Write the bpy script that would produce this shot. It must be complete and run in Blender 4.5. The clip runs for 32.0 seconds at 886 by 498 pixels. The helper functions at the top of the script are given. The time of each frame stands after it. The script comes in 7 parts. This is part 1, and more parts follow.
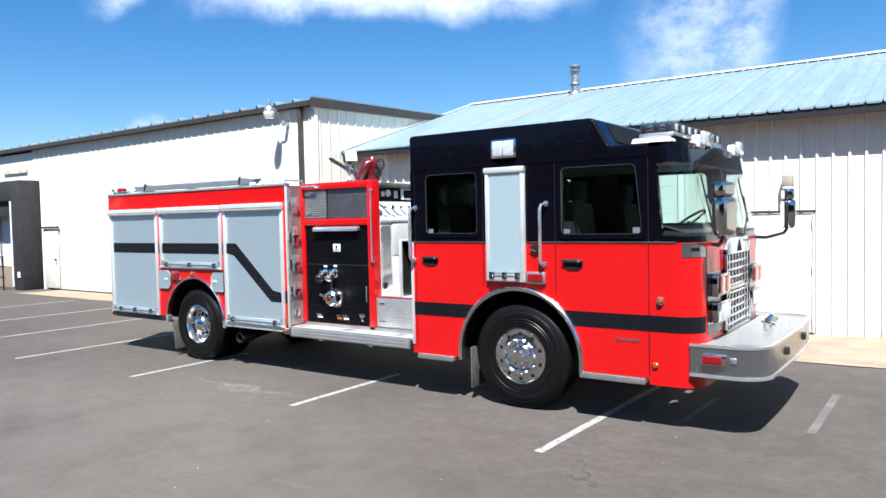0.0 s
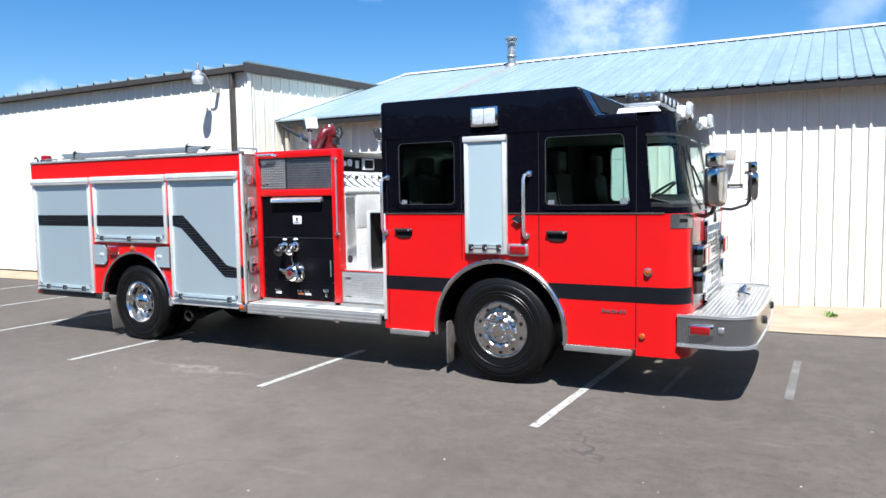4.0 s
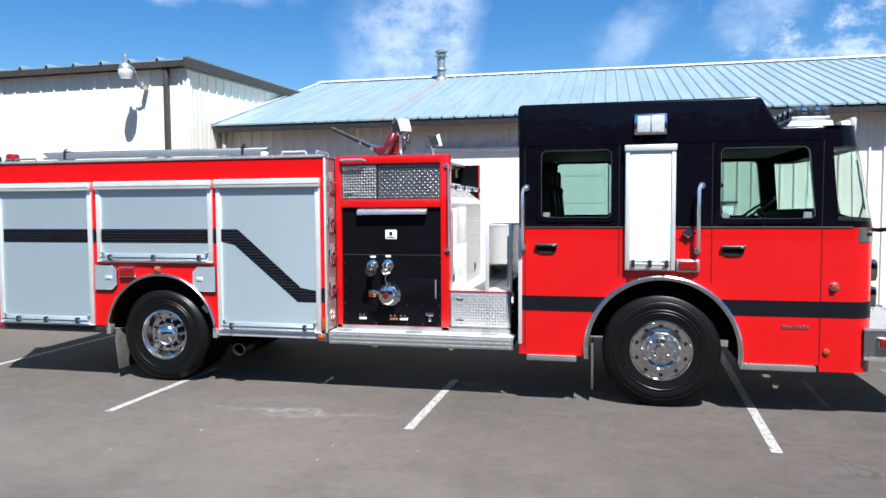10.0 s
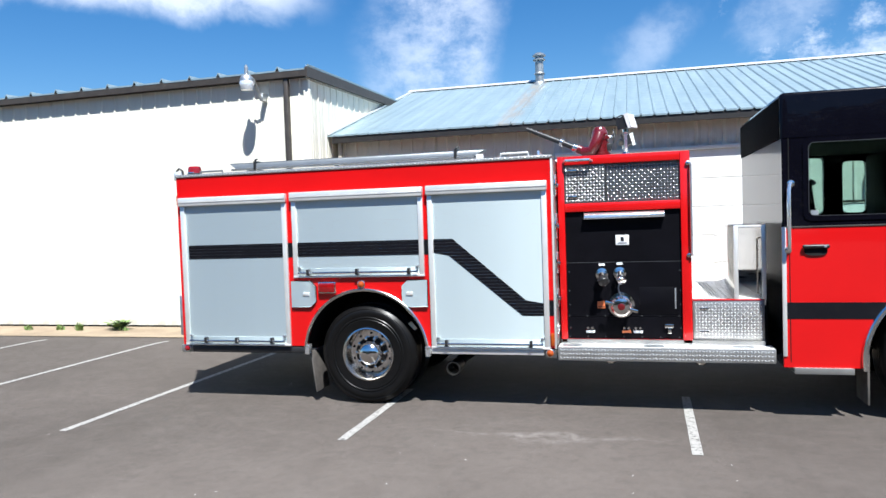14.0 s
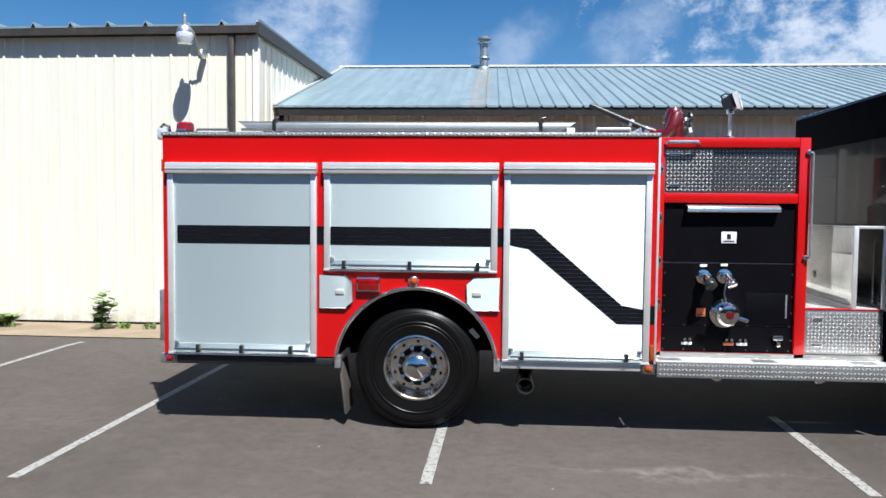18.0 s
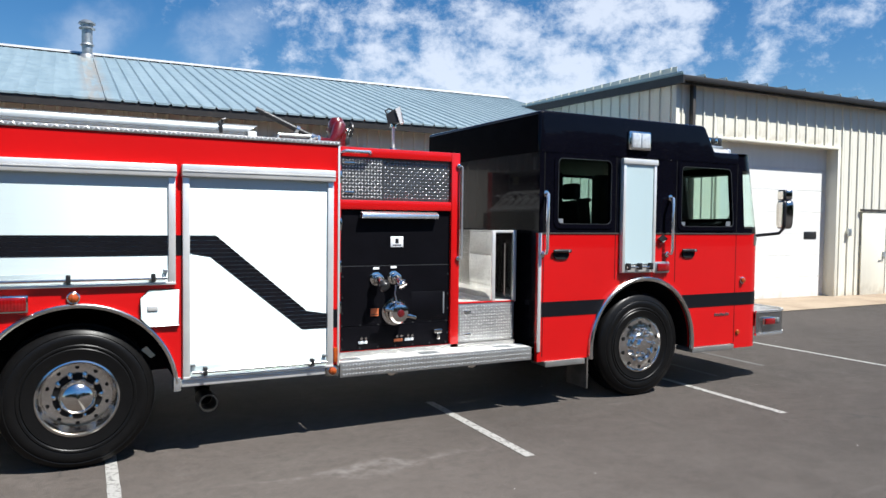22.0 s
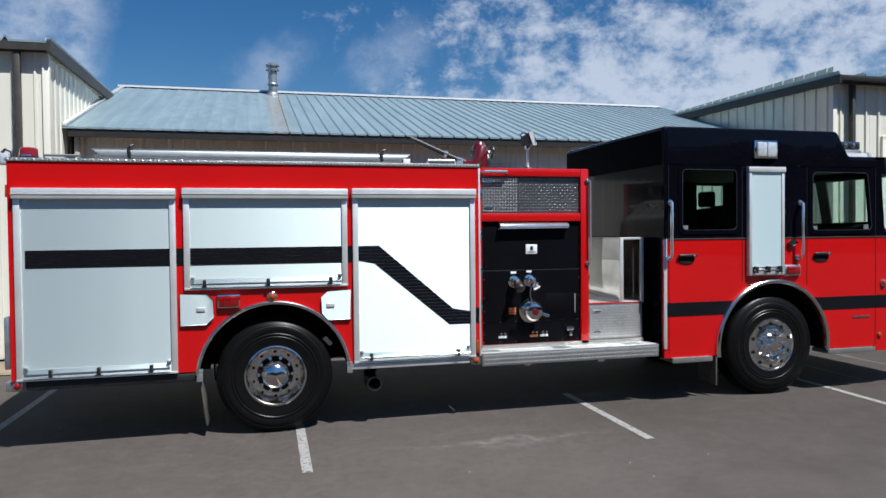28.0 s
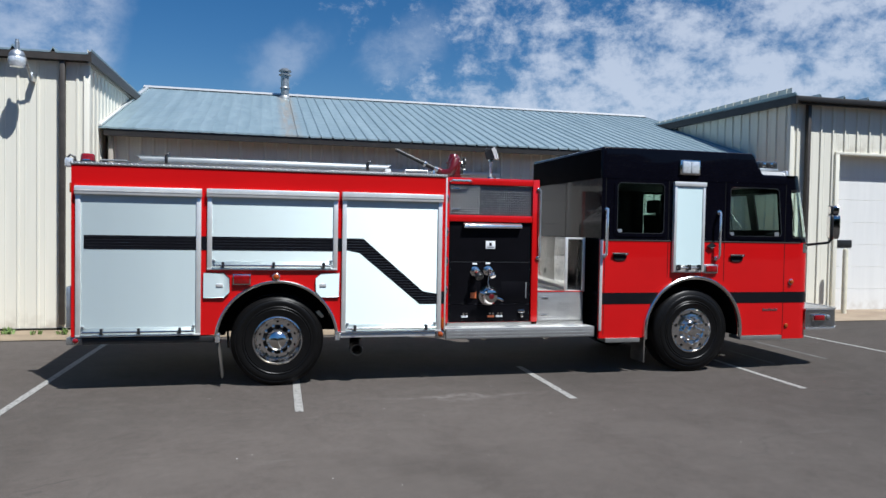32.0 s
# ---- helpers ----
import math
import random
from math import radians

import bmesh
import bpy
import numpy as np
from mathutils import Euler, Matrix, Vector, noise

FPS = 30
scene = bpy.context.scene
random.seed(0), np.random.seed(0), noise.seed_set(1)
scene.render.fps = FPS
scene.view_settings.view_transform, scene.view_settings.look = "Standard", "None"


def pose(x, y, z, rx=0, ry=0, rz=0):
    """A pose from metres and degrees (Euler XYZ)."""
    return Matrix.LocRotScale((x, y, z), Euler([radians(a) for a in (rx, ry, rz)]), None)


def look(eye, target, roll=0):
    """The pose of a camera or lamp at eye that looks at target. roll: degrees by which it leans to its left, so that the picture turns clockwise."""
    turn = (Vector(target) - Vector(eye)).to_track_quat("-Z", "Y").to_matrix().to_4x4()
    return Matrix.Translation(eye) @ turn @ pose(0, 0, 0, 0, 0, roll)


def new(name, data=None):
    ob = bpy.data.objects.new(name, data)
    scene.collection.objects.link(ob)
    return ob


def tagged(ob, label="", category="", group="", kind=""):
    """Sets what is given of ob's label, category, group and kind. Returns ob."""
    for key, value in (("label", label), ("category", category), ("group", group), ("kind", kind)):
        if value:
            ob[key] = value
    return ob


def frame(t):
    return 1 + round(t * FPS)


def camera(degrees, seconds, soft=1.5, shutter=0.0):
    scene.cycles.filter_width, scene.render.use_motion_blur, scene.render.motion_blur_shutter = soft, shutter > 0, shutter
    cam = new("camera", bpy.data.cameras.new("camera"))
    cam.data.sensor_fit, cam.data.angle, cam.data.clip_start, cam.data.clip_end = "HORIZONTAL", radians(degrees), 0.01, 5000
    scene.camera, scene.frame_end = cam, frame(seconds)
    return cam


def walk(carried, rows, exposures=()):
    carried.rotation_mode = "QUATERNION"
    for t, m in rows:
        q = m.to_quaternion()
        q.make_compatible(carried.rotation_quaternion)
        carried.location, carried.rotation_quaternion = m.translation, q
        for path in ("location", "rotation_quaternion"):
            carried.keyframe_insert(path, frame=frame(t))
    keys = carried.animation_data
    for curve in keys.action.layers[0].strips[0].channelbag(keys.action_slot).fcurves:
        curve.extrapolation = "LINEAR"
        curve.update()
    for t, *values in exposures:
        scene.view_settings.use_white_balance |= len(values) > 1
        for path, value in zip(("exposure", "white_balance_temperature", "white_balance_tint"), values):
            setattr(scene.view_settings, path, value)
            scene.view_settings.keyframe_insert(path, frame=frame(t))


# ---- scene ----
cam = camera(63.0, 32.0)
METRES, EYE, TILT, LEAN, TURN = 11.8, 1.9, 0.0, 0.0, 35.0
EXPOSURES = [(0.0, 1.05, 5650, 10), (6.0, 1.05, 5650, 10), (11.0, 0.93, 5650, 10), (14.0, 0.90, 5700, 10), (17.0, 0.67, 5750, 10), (18.0, 0.57, 5800, 10), (19.0, 0.52, 5850, 10), (19.5, 0.30, 5850, 10), (20.0, 0.22, 5880, 10), (20.5, 0.34, 5900, 10),
             (21.0, 0.60, 5900, 10), (22.0, 0.64, 5900, 10), (23.0, 0.52, 5850, 10), (24.0, 0.18, 5750, 10), (26.0, 0.14, 5750, 10), (29.0, 0.13, 5700, 10), (32.0, 0.14, 5650, 10)]
ROWS = [
    (0.0, 0.0, 0.0, 0.0, -0.05, -2.42, 1.22),
    (0.5, -0.0, -0.0004, 0.0, 0.23, -2.59, 1.36),
    (1.0, 0.0, -0.0005, -0.0, 0.34, -2.14, 1.3),
    (1.5, -0.001, 0.0001, -0.0003, 0.38, -2.64, 1.15),
    (2.0, -0.0048, 0.0016, -0.0006, 0.11, -2.75, 0.48),
    (2.5, -0.0114, 0.0039, -0.0009, -1.98, -3.94, 0.44),
    (4.5, -0.0733, 0.0329, -0.0023, -7.43, -4.41, 0.98),
    (5.0, -0.0939, 0.043, -0.0021, -6.74, -3.75, 0.15),
    (5.5, -0.1133, 0.0575, -0.0032, -9.01, -2.59, 0.23),
    (6.0, -0.1326, 0.0674, -0.0029, -9.87, -1.93, -0.73),
    (6.5, -0.1564, 0.0752, -0.0024, -11.3, -2.96, 0.11),
    (7.0, -0.1763, 0.0859, -0.0035, -12.61, -1.49, -0.54),
    (7.5, -0.197, 0.0983, -0.0017, -11.72, -0.26, -0.34),
    (8.0, -0.2194, 0.1071, -0.0036, -12.92, -0.61, -0.03),
    (8.5, -0.2419, 0.1162, -0.0025, -15.76, -1.81, -0.85),
    (9.0, -0.2612, 0.1305, -0.004, -16.83, -2.75, -0.4),
    (9.5, -0.2796, 0.1432, -0.0034, -19.63, -1.8, -1.76),
    (10.0, -0.3016, 0.1523, -0.0042, -22.19, -3.36, 0.36),
    (10.5, -0.3199, 0.1612, -0.0037, -22.02, -2.68, -0.64),
    (11.0, -0.3332, 0.1756, -0.0046, -23.47, -2.25, 0.71),
    (11.5, -0.3466, 0.1876, -0.0045, -24.94, -2.67, -0.18),
    (12.0, -0.3651, 0.1966, -0.0053, -27.04, -3.18, 0.6),
    (12.5, -0.3831, 0.206, -0.0055, -23.94, -3.71, -0.58),
    (13.0, -0.3997, 0.223, -0.0071, -21.37, -2.99, 1.08),
    (13.5, -0.4165, 0.2395, -0.0063, -20.15, -2.17, 0.95),
    (14.0, -0.4377, 0.2575, -0.0068, -20.25, -2.36, 1.94),
    (14.5, -0.4515, 0.2779, -0.0084, -20.68, -3.04, 0.63),
    (16.5, -0.4876, 0.3681, -0.012, -25.68, -3.16, 0.3),
    (17.0, -0.4955, 0.3891, -0.0107, -26.99, -2.61, -1.12),
    (17.5, -0.5129, 0.4073, -0.012, -30.15, -2.32, 0.13),
    (18.0, -0.5288, 0.424, -0.0116, -31.21, -3.01, -0.53),
    (18.5, -0.541, 0.4446, -0.0129, -34.13, -2.97, 0.69),
    (19.0, -0.5513, 0.4591, -0.013, -39.33, -2.54, -0.04),
    (19.5, -0.5623, 0.4675, -0.0121, -47.14, -3.13, 0.42),
    (20.0, -0.5668, 0.4693, -0.0115, -55.2, -2.76, 0.36),
    (20.5, -0.5668, 0.4679, -0.0117, -60.53, -2.55, -0.02),
    (21.0, -0.566, 0.466, -0.0117, -63.02, -2.43, -0.19),
    (21.5, -0.5659, 0.4662, -0.0117, -63.14, -2.37, -0.4),
    (22.0, -0.5652, 0.4675, -0.0118, -62.55, -2.26, -0.66),
    (22.5, -0.5648, 0.4691, -0.0117, -60.02, -2.04, -0.49),
    (23.0, -0.5655, 0.4706, -0.0116, -55.7, -1.66, -0.42),
    (23.5, -0.5672, 0.4712, -0.0122, -51.75, -1.28, -0.3),
    (24.0, -0.5702, 0.4711, -0.0124, -46.98, -0.89, -0.42),
    (24.5, -0.5727, 0.4717, -0.0124, -42.76, -1.69, -0.76),
    (25.0, -0.5734, 0.4713, -0.0127, -42.23, -1.72, -0.74),
    (25.5, -0.5741, 0.4704, -0.0127, -43.66, -1.54, -1.02),
    (26.0, -0.5778, 0.4675, -0.0135, -46.48, -2.02, -1.34),
    (26.5, -0.5835, 0.4569, -0.0139, -48.07, -1.77, -0.77),
    (28.5, -0.6324, 0.3897, -0.0122, -50.11, -1.27, 0.45),
    (29.0, -0.6426, 0.3696, -0.0112, -49.82, -1.92, -0.54),
    (29.5, -0.6539, 0.3553, -0.0112, -49.49, -0.8, 0.18),
    (30.0, -0.6665, 0.3421, -0.0111, -49.86, -2.42, -0.91),
    (30.5, -0.6738, 0.3291, -0.0106, -48.06, -1.22, -0.01),
    (31.0, -0.6793, 0.3144, -0.0109, -48.21, -2.61, -1.97),
    (31.5, -0.6861, 0.3047, -0.0098, -47.72, -0.98, -0.84),
    (32.0, -0.6958, 0.2973, -0.011, -49.03, -1.7, -1.01),
]
walk(cam, [(t, pose(0, 0, EYE, TILT, LEAN, TURN) @ pose(METRES * x, METRES * y, METRES * z, 90 + pitch, roll, yaw)) for t, x, y, z, yaw, pitch, roll in ROWS],
     exposures=EXPOSURES)

# ---- light ----
SUN_TO = Vector((0.29, -0.52, 1.0)).normalized()
ELEV = math.asin(SUN_TO.z)
world = bpy.data.worlds.new("world")
scene.world = world
world.use_nodes = True
wn, wl = world.node_tree.nodes, world.node_tree.links
wn.clear()
sky = wn.new("ShaderNodeTexSky")
sky.sky_type = "NISHITA"
sky.sun_disc = False
sky.sun_elevation = ELEV
sky.sun_rotation = math.atan2(SUN_TO.x, SUN_TO.y)
sky.air_density, sky.dust_density, sky.ozone_density = 1.0, 0.3, 2.0


def wmath(op, a, b=None, c=None):
    n = wn.new("ShaderNodeMath")
    n.operation = op
    for k, v in enumerate((a, b, c)):
        if v is None:
            continue
        if isinstance(v, (int, float)):
            n.inputs[k].default_value = v
        else:
            wl.new(v, n.inputs[k])
    return n.outputs[0]


# clouds, by azimuth (0 straight over the sheds, growing to the right) and by height above the horizon
wtc = wn.new("ShaderNodeTexCoord")
wsep = wn.new("ShaderNodeSeparateXYZ")
wl.new(wtc.outputs["Generated"], wsep.inputs[0])
wup = wsep.outputs[2]
waz = wmath("ARCTAN2", wsep.outputs[0], wsep.outputs[1])


def wnoise(scale, detail, rough, distortion=0.0, stretch=(1, 1, 1)):
    m = wn.new("ShaderNodeMapping")
    m.inputs["Scale"].default_value = stretch
    wl.new(wtc.outputs["Generated"], m.inputs[0])
    n = wn.new("ShaderNodeTexNoise")
    for key, v in (("Scale", scale), ("Detail", detail), ("Roughness", rough), ("Distortion", distortion)):
        n.inputs[key].default_value = v
    wl.new(m.outputs[0], n.inputs["Vector"])
    return n.outputs[0]


def wramp(v, a, b, c=0.0, d=1.0):
    n = wn.new("ShaderNodeMapRange")
    n.interpolation_type = "SMOOTHSTEP"
    wl.new(v, n.inputs[0])
    for k, x in enumerate((a, b, c, d)):
        n.inputs[k + 1].default_value = x
    return n.outputs[0]


wfine, wmid, wbroad = wnoise(20.0, 10, 0.66, 0.10, (1, 1, 1.35)), wnoise(9.0, 6, 0.6, 0.3), wnoise(3.5, 3, 0.5)
wfray = wmath("SUBTRACT", wmid, 0.5)


def wspan(v, a0, a1, b0, b1, fray):
    """A soft-edged stretch from a0..a1 to b0..b1, its edges frayed."""
    w = wmath("ADD", v, wmath("MULTIPLY", wfray, fray))
    return wmath("MULTIPLY", wramp(w, a0, a1), wramp(w, b0, b1, 1.0, 0.0))


def wover(a, b):
    return wmath("MAXIMUM", a, b)


# broken small clouds, thickening to the right
wcover = wmath("ADD", wramp(waz, -0.14, 0.30, -0.22, 0.0), wramp(waz, 0.30, 0.70, 0.0, 0.06))
wcover = wmath("ADD", wcover, wramp(waz, 1.0, 1.6, 0.0, -0.16))
wcover = wmath("ADD", wcover, wramp(wup, 0.32, 0.60, 0.0, 0.01))
wheap = wmath("ADD", wmath("MULTIPLY", wfine, 0.62), wmath("MULTIPLY", wbroad, 0.60))
wmask = wramp(wmath("ADD", wheap, wcover), 0.575, 0.77, 0.0, 0.72)
# a tall thin veil, and a white bank high on the left with a small puff on either side
wveil = wmath("MULTIPLY", wspan(waz, -0.38, -0.28, -0.22, -0.15, 0.10), wramp(wfine, 0.28, 0.70, 0.08, 0.55))
wmask = wover(wmask, wmath("MULTIPLY", wveil, wspan(wup, 0.06, 0.13, 0.45, 0.6, 0.02)))
wbank = wmath("MULTIPLY", wspan(waz, -0.98, -0.80, -0.50, -0.38, 0.12), wspan(wup, 0.252, 0.292, 0.40, 0.50, 0.07))
wmask = wover(wmask, wmath("MULTIPLY", wbank, wramp(wfine, 0.25, 0.6, 0.40, 0.80)))
for az0, up0, size, most in ((-1.02, 0.272, 0.025, 0.62), (-1.01, 0.104, 0.026, 0.62), (0.03, 0.215, 0.040, 0.30), (0.19, 0.235, 0.045, 0.32)):
    d2 = wmath("ADD", wmath("POWER", wmath("ABSOLUTE", wmath("SUBTRACT", wmath("SUBTRACT", waz, wmath("MULTIPLY", wmath("SUBTRACT", wup, up0), 0.7)), az0)), 2.0), wmath("POWER", wmath("ABSOLUTE", wmath("SUBTRACT", wup, up0)), 2.0))
    puff = wramp(wmath("ADD", wmath("DIVIDE", wmath("SQRT", d2), size), wmath("MULTIPLY", wfray, 3.2)), 0.1, 1.6, most, 0.0)
    wmask = wover(wmask, wmath("MULTIPLY", puff, wramp(wfine, 0.3, 0.62, 0.35, 1.0)))
whue = wn.new("ShaderNodeHueSaturation")
whue.inputs["Saturation"].default_value = 1.36
whue.inputs["Value"].default_value = 1.22
wl.new(sky.outputs[0], whue.inputs["Color"])
wmix = wn.new("ShaderNodeMix")
wmix.data_type = "RGBA"
wl.new(wmask, wmix.inputs[0])
wl.new(whue.outputs[0], wmix.inputs[6])
wmix.inputs[7].default_value = (12.6, 12.7, 12.9, 1)
wbg = wn.new("ShaderNodeBackground")
wbg.inputs[1].default_value = 0.053
wout = wn.new("ShaderNodeOutputWorld")
wl.new(wmix.outputs[2], wbg.inputs[0])
wl.new(wbg.outputs[0], wout.inputs[0])

sun_data = bpy.data.lights.new("sun", "SUN")
sun_data.energy, sun_data.angle, sun_data.color = 6.7, radians(0.55), (1.0, 0.94, 0.825)
sun = new("sun", sun_data)
sun.matrix_world = look(SUN_TO * 60, (0, 0, 0))


# ---- materials ----
class Nodes:
    """A small wrapper to write node trees in few lines."""

    def __init__(self, name):
        self.mat = bpy.data.materials.new(name)
        self.mat.use_nodes = True
        self.n, self.l = self.mat.node_tree.nodes, self.mat.node_tree.links
        self.bsdf = self.n["Principled BSDF"]
        self.co = self.n.new("ShaderNodeTexCoord").outputs["Object"]

    def put(self, socket, v):
        if isinstance(v, (int, float, tuple)):
            socket.default_value = v
        else:
            self.l.new(v, socket)

    def math(self, op, *args):
        n = self.n.new("ShaderNodeMath")
        n.operation = op
        for k, v in enumerate(args):
            self.put(n.inputs[k], v)
        return n.outputs[0]

    def noise(self, scale, detail=3.0, rough=0.5, vec=None, stretch=None):
        n = self.n.new("ShaderNodeTexNoise")
        n.inputs["Scale"].default_value, n.inputs["Detail"].default_value, n.inputs["Roughness"].default_value = scale, detail, rough
        v = vec or self.co
        if stretch:
            m = self.n.new("ShaderNodeMapping")
            m.inputs["Scale"].default_value = stretch
            self.l.new(v, m.inputs[0])
            v = m.outputs[0]
        self.l.new(v, n.inputs["Vector"])
        return n.outputs[0]

    def remap(self, v, a, b, c=0.0, d=1.0):
        n = self.n.new("ShaderNodeMapRange")
        n.interpolation_type = "SMOOTHSTEP"
        self.l.new(v, n.inputs[0])
        for k, x in enumerate((a, b, c, d)):
            n.inputs[k + 1].default_value = x
        return n.outputs[0]

    def mix(self, f, a, b, mode="MIX"):
        n = self.n.new("ShaderNodeMix")
        n.data_type, n.blend_type = "RGBA", mode
        self.put(n.inputs[0], f)
        self.put(n.inputs[6], (*a, 1) if isinstance(a, tuple) and len(a) == 3 else a)
        self.put(n.inputs[7], (*b, 1) if isinstance(b, tuple) and len(b) == 3 else b)
        return n.outputs[2]

    def bump(self, h, strength, dist):
        n = self.n.new("ShaderNodeBump")
        n.inputs["Strength"].default_value, n.inputs["Distance"].default_value = strength, dist
        self.l.new(h, n.inputs["Height"])
        self.l.new(n.outputs[0], self.bsdf.inputs["Normal"])

    def set(self, **kw):
        for k, v in kw.items():
            self.put(self.bsdf.inputs[k.replace("_", " ")], v)
        return self.mat


def plain(name, col, rough=0.5, metal=0.0, var=0.12, scale=5.0, fine=90.0, bump=0.15, dist=0.001, dirt=(0.2, 0.17, 0.14), soil=0.1, coat=0.0, stretch=None, spec=0.5, coat_ior=1.5):
    """A surface of one colour with broad and fine variation, a little soil and fine relief."""
    m = Nodes(name)
    broad = m.noise(scale, 4, 0.6, stretch=stretch)
    grain = m.noise(fine, 2, 0.5, stretch=stretch)
    dark = tuple(c * (1 - var) for c in col)
    light = tuple(min(1, c * (1 + var)) for c in col)
    c = m.mix(m.remap(broad, 0.3, 0.7), dark, light)
    c = m.mix(m.math("MULTIPLY", m.remap(m.noise(scale * 2.3, 5, 0.7), 0.52, 0.78), soil), c, dirt)
    m.set(Specular_IOR_Level=spec)
    m.set(Base_Color=c, Metallic=metal, Roughness=m.remap(grain, 0.25, 0.75, max(0.02, rough * 0.85), min(1, rough * 1.15)))
    if coat:
        m.set(Coat_Weight=coat, Coat_Roughness=0.03, Coat_IOR=coat_ior)
    if bump:
        m.bump(grain, bump, dist)
    return m.mat


def asphalt():
    m = Nodes("asphalt")
    broad = m.noise(0.35, 6, 0.6)
    mid = m.noise(3.0, 5, 0.65)
    fine = m.noise(140, 2, 0.6)
    c = m.mix(m.remap(broad, 0.3, 0.72), (0.0505, 0.0420, 0.0356), (0.0750, 0.0628, 0.0544))
    c = m.mix(m.math("MULTIPLY", m.remap(mid, 0.35, 0.75), 0.5), c, (0.0880, 0.0750, 0.0660))
    c = m.mix(m.remap(fine, 0.60, 0.74, 0.0, 0.55), c, (0.20, 0.195, 0.185))
    c = m.mix(m.remap(fine, 0.28, 0.40, 0.5, 0.0), c, (0.028, 0.028, 0.028))
    # fine cracks, broken up
    vor = m.n.new("ShaderNodeTexVoronoi")
    vor.feature = "DISTANCE_TO_EDGE"
    vor.inputs["Scale"].default_value = 0.42
    warp = m.n.new("ShaderNodeVectorMath")
    warp.operation = "ADD"
    col = m.n.new("ShaderNodeTexNoise")
    col.inputs["Scale"].default_value, col.inputs["Detail"].default_value = 2.2, 5
    m.l.new(m.co, col.inputs["Vector"])
    sc = m.n.new("ShaderNodeVectorMath")
    sc.operation = "SCALE"
    m.l.new(col.outputs["Color"], sc.inputs[0])
    sc.inputs["Scale"].default_value = 0.7
    m.l.new(m.co, warp.inputs[0])
    m.l.new(sc.outputs[0], warp.inputs[1])
    m.l.new(warp.outputs[0], vor.inputs["Vector"])
    crack = m.math("MULTIPLY", m.remap(vor.outputs["Distance"], 0.002, 0.007, 1.0, 0.0), m.remap(m.noise(0.5, 2), 0.56, 0.66))
    c = m.mix(m.math("MULTIPLY", crack, 0.5), c, (0.02, 0.02, 0.02))
    # pale scuffs, drawn out along the bays
    scuff = m.noise(0.9, 4, 0.6, stretch=(0.55, 2.6, 1.0))
    c = m.mix(m.remap(scuff, 0.68, 0.80, 0.0, 0.30), c, (0.24, 0.23, 0.21))
    # one pale ground-in patch beside the bays
    sep = m.n.new("ShaderNodeSeparateXYZ")
    m.l.new(warp.outputs[0], sep.inputs[0])
    px = m.math("ABSOLUTE", m.math("MULTIPLY", m.math("ADD", sep.outputs[0], 6.30), 0.62))
    py = m.math("ABSOLUTE", m.math("MULTIPLY", m.math("SUBTRACT", sep.outputs[1], 5.76), 5.5))
    patch = m.math("MULTIPLY", m.remap(m.math("ADD", px, py), 0.15, 0.8, 1.0, 0.0), m.remap(m.noise(9, 5, 0.7), 0.35, 0.65))
    c = m.mix(m.math("MULTIPLY", patch, 0.5), c, (0.22, 0.20, 0.185))
    c = m.mix(m.remap(m.noise(11, 4, 0.7), 0.42, 0.70, 0.0, 0.4), c, (0.035, 0.031, 0.027))
    # a paler ellipse in front of the bays: brighter light on the ground, painted in
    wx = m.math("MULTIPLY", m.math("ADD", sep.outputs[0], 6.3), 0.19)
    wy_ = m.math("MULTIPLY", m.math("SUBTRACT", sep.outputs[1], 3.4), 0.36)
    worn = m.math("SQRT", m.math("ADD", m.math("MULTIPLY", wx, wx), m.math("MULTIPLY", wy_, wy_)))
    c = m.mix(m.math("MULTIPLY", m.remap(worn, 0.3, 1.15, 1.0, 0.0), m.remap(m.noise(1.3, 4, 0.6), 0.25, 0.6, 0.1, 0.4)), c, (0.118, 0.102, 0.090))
    # scattered pale specks of grit
    c = m.mix(m.remap(m.noise(22, 3, 0.7), 0.70, 0.76, 0.0, 0.5), c, (0.26, 0.245, 0.22))
    # loose white chips of stone, a few to the metre
    chips = m.n.new("ShaderNodeTexVoronoi")
    chips.inputs["Scale"].default_value = 9.0
    m.l.new(m.co, chips.inputs["Vector"])
    tone = m.n.new("ShaderNodeSeparateColor")
    m.l.new(chips.outputs["Color"], tone.inputs[0])
    near = m.math("LESS_THAN", chips.outputs["Distance"], m.math("MULTIPLY", tone.outputs[1], 0.07))
    c = m.mix(m.math("MULTIPLY", near, m.math("GREATER_THAN", tone.outputs[0], 0.80)), c, (0.42, 0.40, 0.38))
    # faint pale drag marks
    drag = m.noise(1.7, 5, 0.7, stretch=(0.35, 5.0, 1.0))
    c = m.mix(m.remap(drag, 0.60, 0.76, 0.0, 0.13), c, (0.20, 0.185, 0.175))
    # dark drips
    c = m.mix(m.remap(m.noise(0.8, 5, 0.7), 0.66, 0.78, 0.0, 0.35), c, (0.03, 0.03, 0.03))
    m.set(Base_Color=c, Roughness=m.remap(broad, 0.3, 0.7, 0.82, 0.94), Specular_IOR_Level=0.25, Diffuse_Roughness=1.0)
    m.bump(m.math("ADD", fine, m.math("MULTIPLY", m.noise(45, 2), 0.6)), 0.55, 0.006)
    return m.mat


